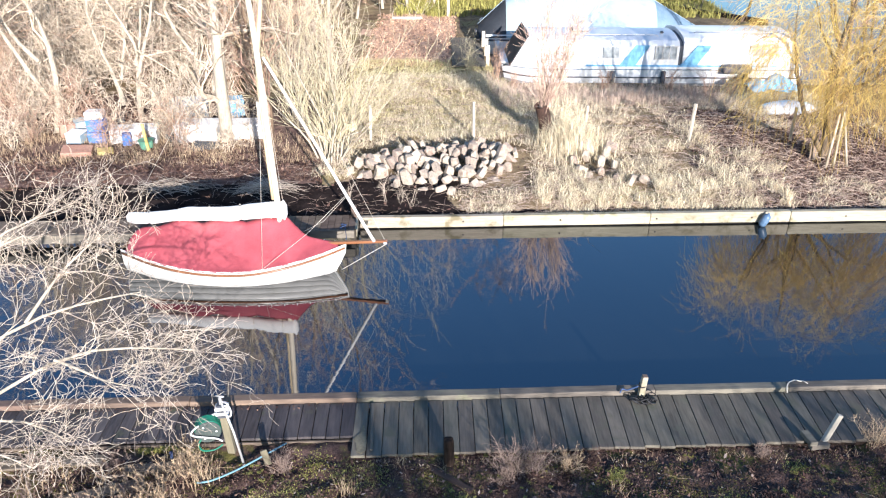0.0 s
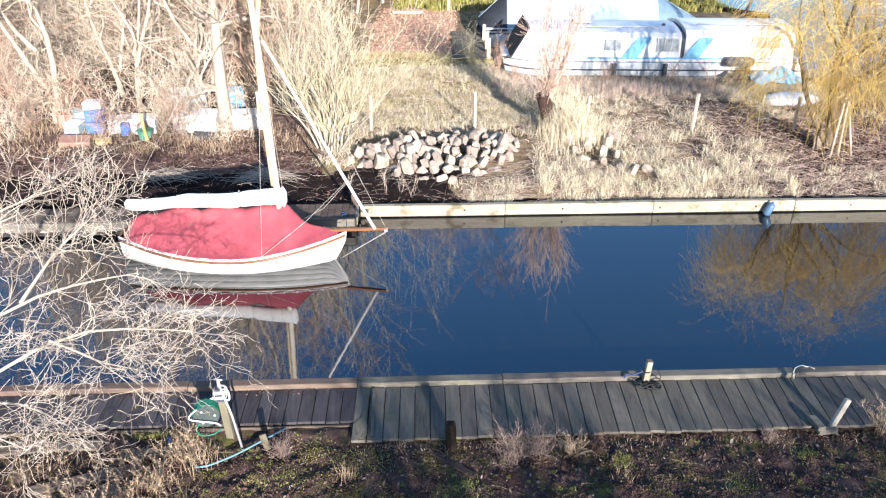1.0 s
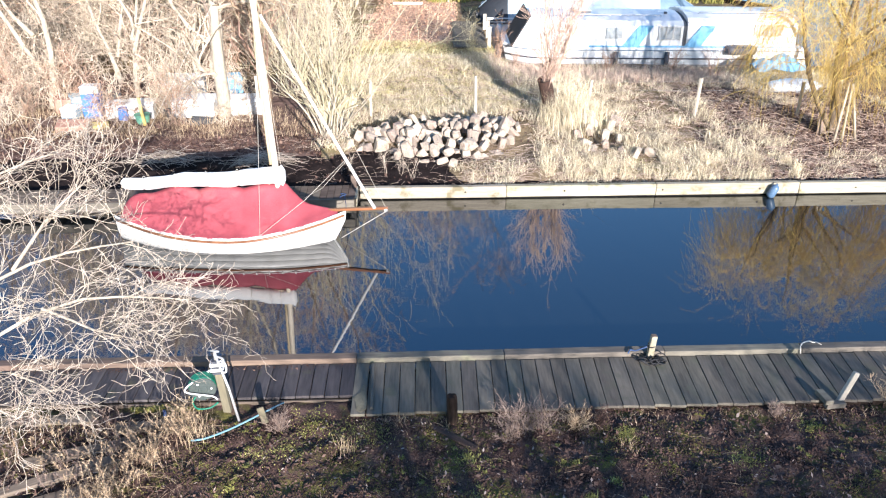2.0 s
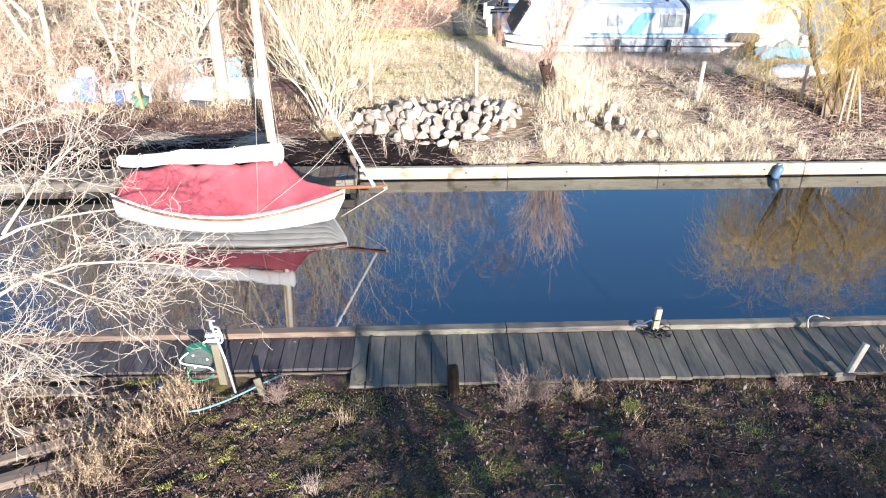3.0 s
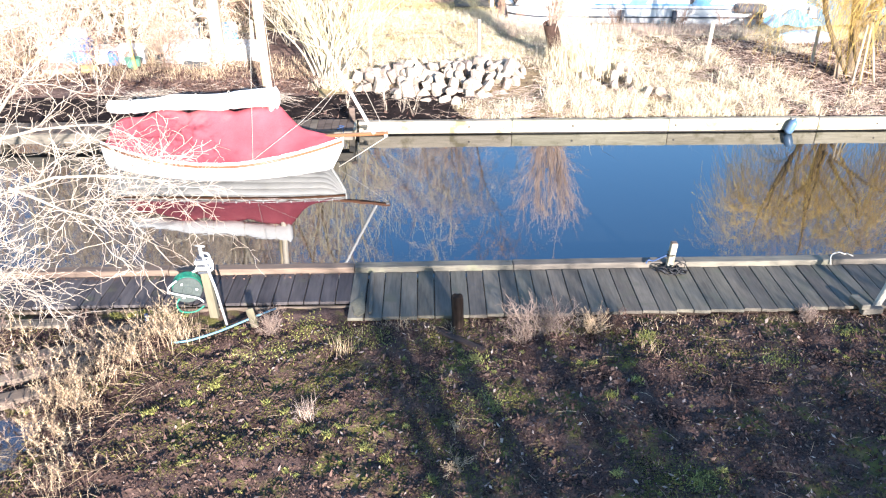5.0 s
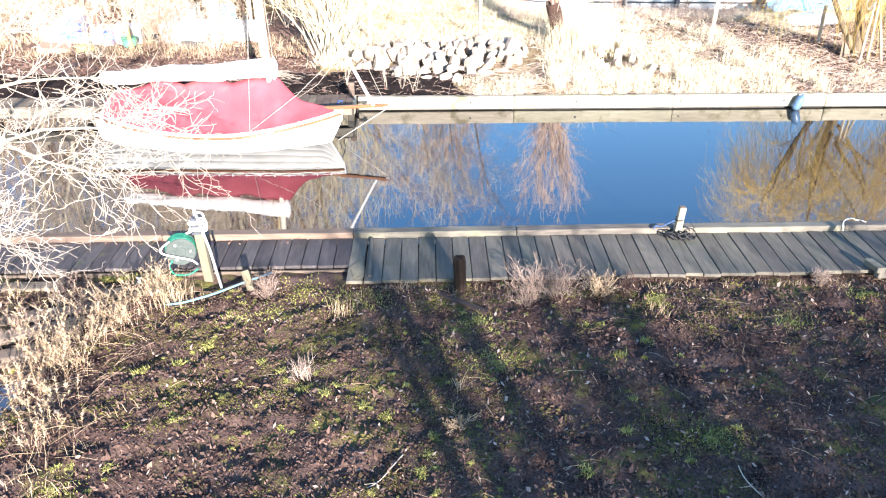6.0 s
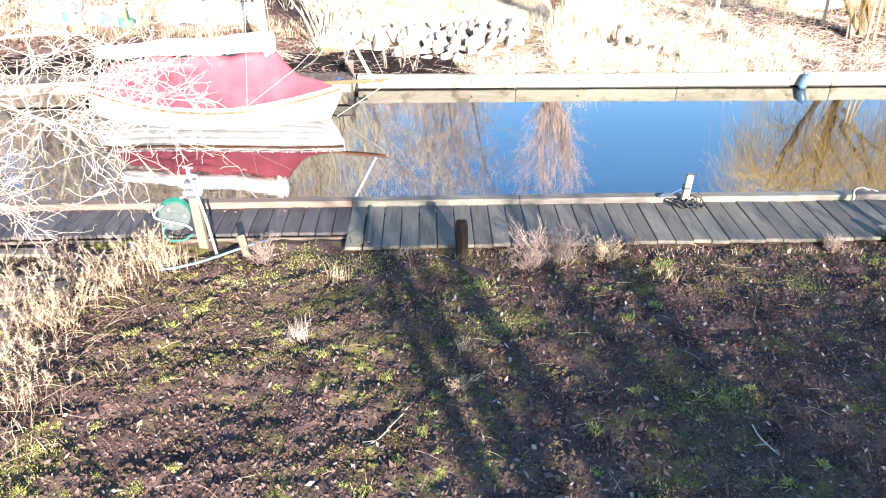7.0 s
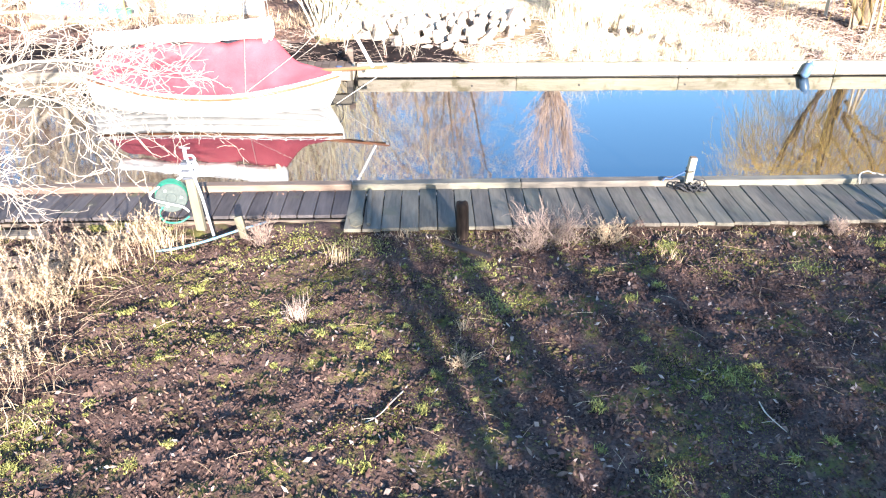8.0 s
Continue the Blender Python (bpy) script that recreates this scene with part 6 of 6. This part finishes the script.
stuff("brush_litter", tubes(np.stack([q0, 0.5 * (q0 + q1) + (0, 0, 0.02), q1], 1), np.full((len(p), 3), 0.0022)), M_STRAWPINK, "dead stems littering the bank under the willow", "twigs")
p = scatter(rg, 14000, 6.8, 13, 15.5, 23)
stuff("far_leaves", litter(rg, on_ground(p, 0.01), 0.045, 0.8), M_LEAF, "curled dead leaves under the willow", "leaves")
c = scatter(rg, 700, -2.5, 15, 39.5, 48, lambda x, y: ~((x > 15.3) & (y > 36)))
b = tufts(rg, c, 16, 0.16)
stuff("rough_grass", blades(rg, on_ground(b), 0.45, 0.02, 0.6), M_GRASS, "bright green rough grass at the end of the path", "grass")
p = scatter(rg, 9000, -3.3, 12, 15.4, 27, dry)
a = rg.uniform(0, 6.28, len(p))
L = rg.uniform(0.12, 0.5, len(p))
q0 = on_ground(p, 0.06)
q1 = q0 + np.stack([np.cos(a) * L, np.sin(a) * L, rg.uniform(-0.03, 0.10, len(p))], 1)
stuff("fallen_straw", tubes(np.stack([q0, 0.5 * (q0 + q1) + (0, 0, 0.04), q1], 1), np.full((len(p), 3), 0.0034)), M_STRAWPINK, "bent and fallen straw tangled over the far bank", "grass")
# fallen reed stems lying on the bank above the quay
n = 1500
p = scatter(rg, n, 0.3, 12, 15.2, 17.6)
a = rg.normal(0.15, 0.5, len(p))
L = rg.uniform(0.15, 0.5, len(p))
q0 = on_ground(p, 0.03)
q1 = q0 + np.stack([np.cos(a) * L, np.sin(a) * L, rg.uniform(-0.01, 0.09, len(p))], 1)
stuff("fallen_reeds", tubes(np.stack([q0, 0.5 * (q0 + q1) + (0, 0, 0.025), q1], 1), np.full((len(p), 3), 0.0022)), M_STRAWPINK, "pale fallen reed stems above the quay beam", "reeds")
p = scatter(rg, 700, -12, 0.5, 15.1, 18.4)
a = rg.uniform(0, 6.28, len(p))
L = rg.uniform(0.12, 0.5, len(p))
q0 = on_ground(p, 0.02)
q1 = q0 + np.stack([np.cos(a) * L, np.sin(a) * L, rg.uniform(0, 0.06, len(p))], 1)
stuff("brush_litter", tubes(np.stack([q0, 0.5 * (q0 + q1) + (0, 0, 0.02), q1], 1), np.full((len(p), 3), 0.002)), M_STRAWPINK, "dead twigs littering the dark bank", "twigs")
p = scatter(rg, 9000, -13, -3.0, 15.6, 19.0, lambda x, y: vnoise(x, y, 0.7, 3) + 0.9 * (vv(x, y) - 17.0) > 0.1)
stuff("far_leaves", litter(rg, on_ground(p, 0.012), 0.045, 0.7), M_LEAF, "dull brown dead leaves and reed scraps on the dark bank", "leaves")
for cx_, cy_, n_, sx_, sy_ in ((-4.3, 16.45, 170, 0.40, 0.20), (-6.6, 16.5, 140, 0.5, 0.2)):
    heap = thing("brush_heap", pose(cx_, cy_, gz1(cx_, cy_)), "grey heap of dead brushwood on the dark bank", "brushwood", "brush heaps on the bank")
    c0 = np.column_stack([rg.normal(0, sx_, n_), rg.normal(0, sy_, n_), rg.uniform(0.01, 0.22, n_)])
    a = rg.normal(0, 0.7, n_)
    half = np.column_stack([np.cos(a), np.sin(a), rg.normal(0, 0.18, n_)]) * rg.uniform(0.1, 0.4, n_)[:, None]
    c0[:, 2] *= np.exp(-(c0[:, 0] / (1.2 * sx_)) ** 2)
    P = np.stack([c0 - half, c0 + (0, 0, 0.03), c0 + half], 1)
    P[..., 2] = np.maximum(P[..., 2], 0.0)
    tagged(part("brushwood", mesh_from("brushwood", *tubes(P, np.full((n_, 3), 0.004))), M_TWIG, heap), kind="stuff")
p = scatter(rg, 9000, -4, 12, 15.2, 40, lambda x, y: ~((x > 1.7) & (y > 27.3)))
stuff("far_leaves", litter(rg, on_ground(p, 0.01), 0.045), M_LEAF, "brown fallen leaves on the far bank", "leaves")
p = scatter(rg, 6000, -3.4, 0.6, 28.5, 40)
stuff("path_leaves", litter(rg, on_ground(p, 0.01), 0.045), M_PATHLEAF, "tan-brown leaf litter on the path", "leaves")

# near bank: leaves, weeds, grass
def clods(rng, base, size):
    """Small rough lumps of eight faces."""
    n = len(base)
    D = np.array([(1, 0, 0), (0, 1, 0), (-1, 0, 0), (0, -1, 0), (0, 0, 1), (0, 0, -1)], float)
    s = size * np.exp(np.minimum(rng.normal(0, 0.45, n), 0.6))
    V = base[:, None] + (D[None] * rng.uniform(0.5, 1.3, (n, 6, 1)) + rng.normal(0, 0.25, (n, 6, 3))) * s[:, None, None] * np.array([1.0, 1.0, 0.75])
    o = (np.arange(n) * 6)[:, None]
    T = [(0, 1, 4), (1, 2, 4), (2, 3, 4), (3, 0, 4), (1, 0, 5), (2, 1, 5), (3, 2, 5), (0, 3, 5)]
    return V.reshape(-1, 3), [np.concatenate([o + np.array([t]) for t in T])]


near_ok = lambda x, y: vv(x, y) < 7.62
p = np.concatenate([scatter(rg, 95000, -6.5, 6.5, 2.6, 8.0, near_ok), scatter(np.random.default_rng(71), 60000, -7, 7, -3.5, 2.6)])
stuff("leaf_litter", litter(rg, on_ground(p, 0.0), 0.0125 * np.exp(np.minimum(rg.normal(0, 0.42, len(p)), 0.6)), 0.7), M_LEAF, "dark brown rotting leaves covering the near bank", "leaves")
p = np.concatenate([scatter(rg, 13000, -6.5, 6.5, 2.6, 8.0, near_ok), scatter(rg, 9000, -9, 10, -6, 2.6)])
stuff("leaf_litter", litter(rg, on_ground(p, 0.006), 0.024 * np.exp(np.minimum(rg.normal(0, 0.35, len(p)), 0.5)), 0.42), M_LEAF, "larger red-brown fallen leaves on the near bank", "leaves")
p = np.concatenate([scatter(rg, 34000, -6.5, 6.5, 2.6, 8.0, near_ok), scatter(np.random.default_rng(72), 24000, -7, 7, -3.5, 2.6)])
stuff("soil_clods", clods(rg, on_ground(p, 0.002), 0.014), M_SOIL, "crumbled dark soil clods on the near bank", "soil")
p = scatter(rg, 4600, -6.5, 6.5, 2.6, 8.0, near_ok)
stuff("pale_leaves", litter(rg, on_ground(p, 0.014), 0.015 * np.exp(np.minimum(rg.normal(0, 0.4, len(p)), 0.6)), 0.45), M_LEAFPALE, "bleached leaf scraps on the near bank", "leaves")
p = scatter(rg, 420, -6, 6.5, 2.6, 7.7, near_ok)
a = rg.uniform(0, 6.28, len(p))
L = rg.uniform(0.05, 0.22, len(p))
q0 = on_ground(p, 0.012)
q1 = q0 + np.stack([np.cos(a) * L, np.sin(a) * L, rg.uniform(0, 0.03, len(p))], 1)
stuff("fallen_twigs", tubes(np.stack([q0, 0.5 * (q0 + q1) + (0, 0, 0.012), q1], 1), np.full((len(p), 3), 0.0016)), M_NEARSTRAW, "small dead twigs on the near bank", "twigs")
# weeds: small fresh rosettes, and patches of low moss
SPOTS = [(-2.67, 5.96), (-1.65, 5.85), (-1.18, 5.5), (-0.6, 5.24), (-0.21, 4.74), (-0.26, 4.54), (-0.43, 4.2), (-0.66, 3.91), (-2.05, 4.1), (-2.25, 3.92), (-2.81, 4.58), (-3.16, 4.31), (-3.05, 3.87), (-1.08, 5.67), (-1.42, 5.59), (-1.88, 6.01), (-2.98, 5.8), (-0.17, 4.98), (-0.81, 5.39), (-2.47, 6.25)]
SPOTS += [(2.3, 7.19), (1.68, 6.16), (1.66, 5.48), (1.5, 5.04), (1.07, 4.55), (1.01, 4.1), (2.47, 5.08), (2.2, 4.95), (1.96, 4.71), (2.35, 4.03), (2.69, 4.2), (3.68, 6.83), (4.71, 7.37), (0.29, 6.79), (0.43, 6.05), (1.41, 3.79), (2.01, 6.42), (1.58, 6.73)]
p = scatter(rg, 700, -6, 6.5, 2.6, 7.6, near_ok)
p = p[vnoise(p[:, 0], p[:, 1], 0.9, 9) + 0.3 * ((p[:, 0] < 0.4) & (p[:, 0] > -3.4)) > 0.06][:280]
size = np.concatenate([rg.uniform(1.0, 1.7, len(SPOTS)), rg.uniform(0.4, 0.9, len(p))])
p = np.concatenate([np.array(SPOTS), p])
k = 80
b = np.repeat(p, k, 0) + rg.normal(0, 0.019, (len(p) * k, 2)) * np.repeat(size, k)[:, None]
stuff("weed_rosettes", blades(rg, on_ground(b), 0.030 * np.repeat(size, k), 0.0048, 1.6), M_WEED, "small fresh green weed rosettes on the near bank", "weeds")
b = np.concatenate([rg.normal(0, s, (2 * n, 2)) + (x, y) for x, y, s, n in ((2.3, 7.19, 0.07, 260), (-1.7, 7.38, 0.14, 220), (-1.25, 7.2, 0.15, 220), (-0.9, 7.2, 0.12, 160), (-1.9, 6.9, 0.15, 180), (-2.35, 6.8, 0.12, 130), (4.75, 7.4, 0.09, 180), (3.68, 6.83, 0.12, 200), (0.29, 6.79, 0.13, 150), (0.43, 6.05, 0.12, 220), (2.2, 4.95, 0.13, 110), (1.41, 3.79, 0.12, 100), (-3.16, 4.31, 0.12, 110), (-3.1, 3.87, 0.13, 110))])
stuff("green_weeds", blades(rg, on_ground(b), 0.03, 0.0050, 1.6), M_WEED, "taller green weed clumps on the near bank", "weeds")
c = scatter(rg, 900, -5, 6.5, 2.6, 7.6, near_ok)
c = c[vnoise(c[:, 0], c[:, 1], 1.0, 9) + 0.45 * ((c[:, 0] < 0.6) & (c[:, 0] > -3.4) & (c[:, 1] > 5)) > 0.10]
b = np.repeat(c, 240, 0) + rg.normal(0, 1, (len(c) * 240, 2)) * (0.11, 0.065)
stuff("moss", blades(rg, on_ground(b), 0.009, 0.0042, 1.3), M_MOSS, "patches of low yellow-green moss on the near bank", "moss")
# bright moss along the fascia of the dark boards
x_ = rg.uniform(-4.5, -3.2, 1500)
b = np.column_stack([x_, near_y(x_) - 0.80 - np.abs(rg.normal(0, 0.035, 1500))])
b = b[vnoise(b[:, 0], b[:, 1], 0.25, 2) > -0.25]
stuff("moss", blades(rg, on_ground(b, 0.01), 0.05, 0.005, 1.3), M_GRASS, "bright yellow-green moss along the jetty fascia", "moss")
# dead stems and short straw along the deck edge
p = np.stack([rg.uniform(-1.1, 6.4, 110), -np.abs(rg.normal(0, 0.09, 110))], 1)
b = np.column_stack([p[:, 0], near_y(p[:, 0]) - 1.17 + p[:, 1]])
b = tufts(rg, b, 4, 0.02)
stuff("edge_straw", blades(rg, on_ground(b), 0.11, 0.0022, 1.5), M_NEARSTRAW, "short dry straw and dead stems along the deck edge", "grass")
# straw clumps
clumps = [(-1.21, 6.95, 0.24, 50, 0.07), (0.06, 5.6, 0.16, 30, 0.03), (2.24, 6.97, 0.16, 30, 0.06), (-0.55, 7.4, 0.14, 30, 0.08), (-3.4, 7.5, 0.3, 160, 0.16), (-3.15, 7.15, 0.3, 120, 0.14)]
rows_ = []
for x, y, h, n, s in clumps:
    b = rg.normal(0, s, (n, 2)) + (x, y)
    rows_.append((on_ground(b), np.full(n, h)))
stuff("straw_clumps", blades(rg, np.concatenate([r[0] for r in rows_]), np.concatenate([r[1] for r in rows_]), 0.0025, 0.9), M_NEARSTRAW, "dry straw clumps on the near bank", "grass")
b = rg.normal(0, 0.05, (120, 2)) + (-1.43, 5.83)
stuff("straw_clumps", blades(rg, on_ground(b), 0.21, 0.0028, 1.0), M_STRAWPINK, "bright bleached straw clump on the near bank", "grass")
def seeded_stalks(rng, base, height):
    """Dead weed stalks: a thin bent stem with a ragged seed head of short blades."""
    n = len(base)
    h = height * rng.uniform(0.45, 1.2, n)
    a, l = rng.uniform(0, 6.28, n), rng.uniform(0.05, 0.55, n)
    d = np.stack([np.cos(a) * l, np.sin(a) * l, np.ones(n)], 1)
    t = np.array([0, 0.5, 1.0])
    P = base[:, None] + d[:, None] * (h[:, None] * t)[..., None] * np.stack([np.ones(3) * t, np.ones(3) * t, np.ones(3)], 1)[None]
    V, F = tubes(P, np.full((n, 3), 0.0013) * np.array([1, 0.8, 0.5]))
    k = 40
    f = rng.uniform(0.40, 1.0, (n, k))[..., None]
    head = (P[:, 1:2] + (P[:, 2:3] - P[:, 1:2]) * (2 * f - 1)) * (f > 0.5) + (P[:, 0:1] + (P[:, 1:2] - P[:, 0:1]) * 2 * f) * (f <= 0.5)
    HV, HF = blades(rng, head.reshape(-1, 3), 0.028, 0.0042, 2.2)
    off = len(V)
    return np.concatenate([V, HV]), [F] + [x + off for x in HF]


clumps = [(-3.72, 5.84, 0.46, 42, 0.13), (-3.95, 5.5, 0.34, 26, 0.12), (-3.98, 5.98, 0.42, 34, 0.12), (-3.8, 6.42, 0.36, 34, 0.14), (-3.55, 6.72, 0.34, 44, 0.14), (-3.36, 7.22, 0.36, 44, 0.13), (-4.6, 6.5, 0.30, 12, 0.12), (-4.3, 6.95, 0.30, 14, 0.14), (-3.85, 7.1, 0.30, 16, 0.14), (-5.0, 6.9, 0.30, 16, 0.2), (-3.62, 5.3, 0.26, 20, 0.12), (-3.5, 4.85, 0.24, 20, 0.14)]
b, h = np.concatenate([rg.normal(0, s_, (n, 2)) + (x, y) for x, y, h_, n, s_ in clumps]), np.concatenate([np.full(n, h_) for x, y, h_, n, s_ in clumps])
stuff("dead_reeds", seeded_stalks(rg, on_ground(b), h), M_NEARSTRAW, "tall bleached dead weeds with seed heads beside the sleepers", "weeds")
c = scatter(rg, 60, -6.4, -3.9, 5.6, 7.75, near_ok)
b = tufts(rg, c, 5, 0.07)
stuff("dead_reeds", seeded_stalks(rg, on_ground(b), 0.22), M_BROWNWEED, "short dead weeds around the sleepers", "weeds")
c = scatter(rg, 50, -5.6, -2.7, 3.2, 5.4, lambda x, y: (x < -2.75 - 0.25 * (5.4 - y)) & ~((x < -3.9) & (y > 4.7)))
b = tufts(rg, c, 9, 0.05)
stuff("dead_grass", blades(rg, on_ground(b), 0.17, 0.0028, 1.2), M_NEARSTRAW, "pinkish dead grass stems on the near bank", "grass")
p = scatter(rg, 500, -6.4, -3.0, 4.0, 7.7, near_ok)
a = rg.uniform(0, 6.28, len(p))
L = rg.uniform(0.12, 0.45, len(p))
q0 = on_ground(p, 0.02)
q1 = q0 + np.stack([np.cos(a) * L, np.sin(a) * L, rg.uniform(0, 0.12, len(p))], 1)
stuff("fallen_stalks", tubes(np.stack([q0, 0.5 * (q0 + q1) + (0, 0, 0.03), q1], 1), np.full((len(p), 3), 0.0015)), M_NEARSTRAW, "fallen dead weed stalks among the sleepers", "weeds")
for x, y, pts in ((-0.42, 4.74, [(0, 0, 0.01), (-0.08, -0.16, 0.03), (-0.19, -0.34, 0.03), (-0.40, -0.46, 0.01)]), (2.32, 4.62, [(0, 0, 0.02), (0.0, -0.12, 0.02), (0.02, -0.23, 0.03), (0.08, -0.33, 0.01)])):
    stick = thing("fallen_stick", pose(x, y, gz1(x, y) + 0.012), "thin bleached fallen stick lying on the soil", "stick")
    bar("shaft", pts, 0.006, M_TWIG, stick, sides=6, taper=0.5, smooth_steps=14)
    bar("side_twig", [pts[2], (pts[2][0] - 0.10, pts[2][1] - 0.02, 0.03)], 0.003, M_TWIG, stick, sides=5, taper=0.5)
# fallen leaves along the dark deck
p = np.stack([rg.uniform(-6, -1.4, 260), rg.normal(0, 0.05, 260)], 1)
pp = np.column_stack([p[:, 0], near_y(p[:, 0]) - 0.04 - np.abs(p[:, 1]), np.full(260, DECK_Z + 0.006)])
stuff("deck_leaves", litter(rg, pp, 0.016, 0.3), M_LEAF, "red-brown fallen leaves along the jetty edge beam", "leaves")
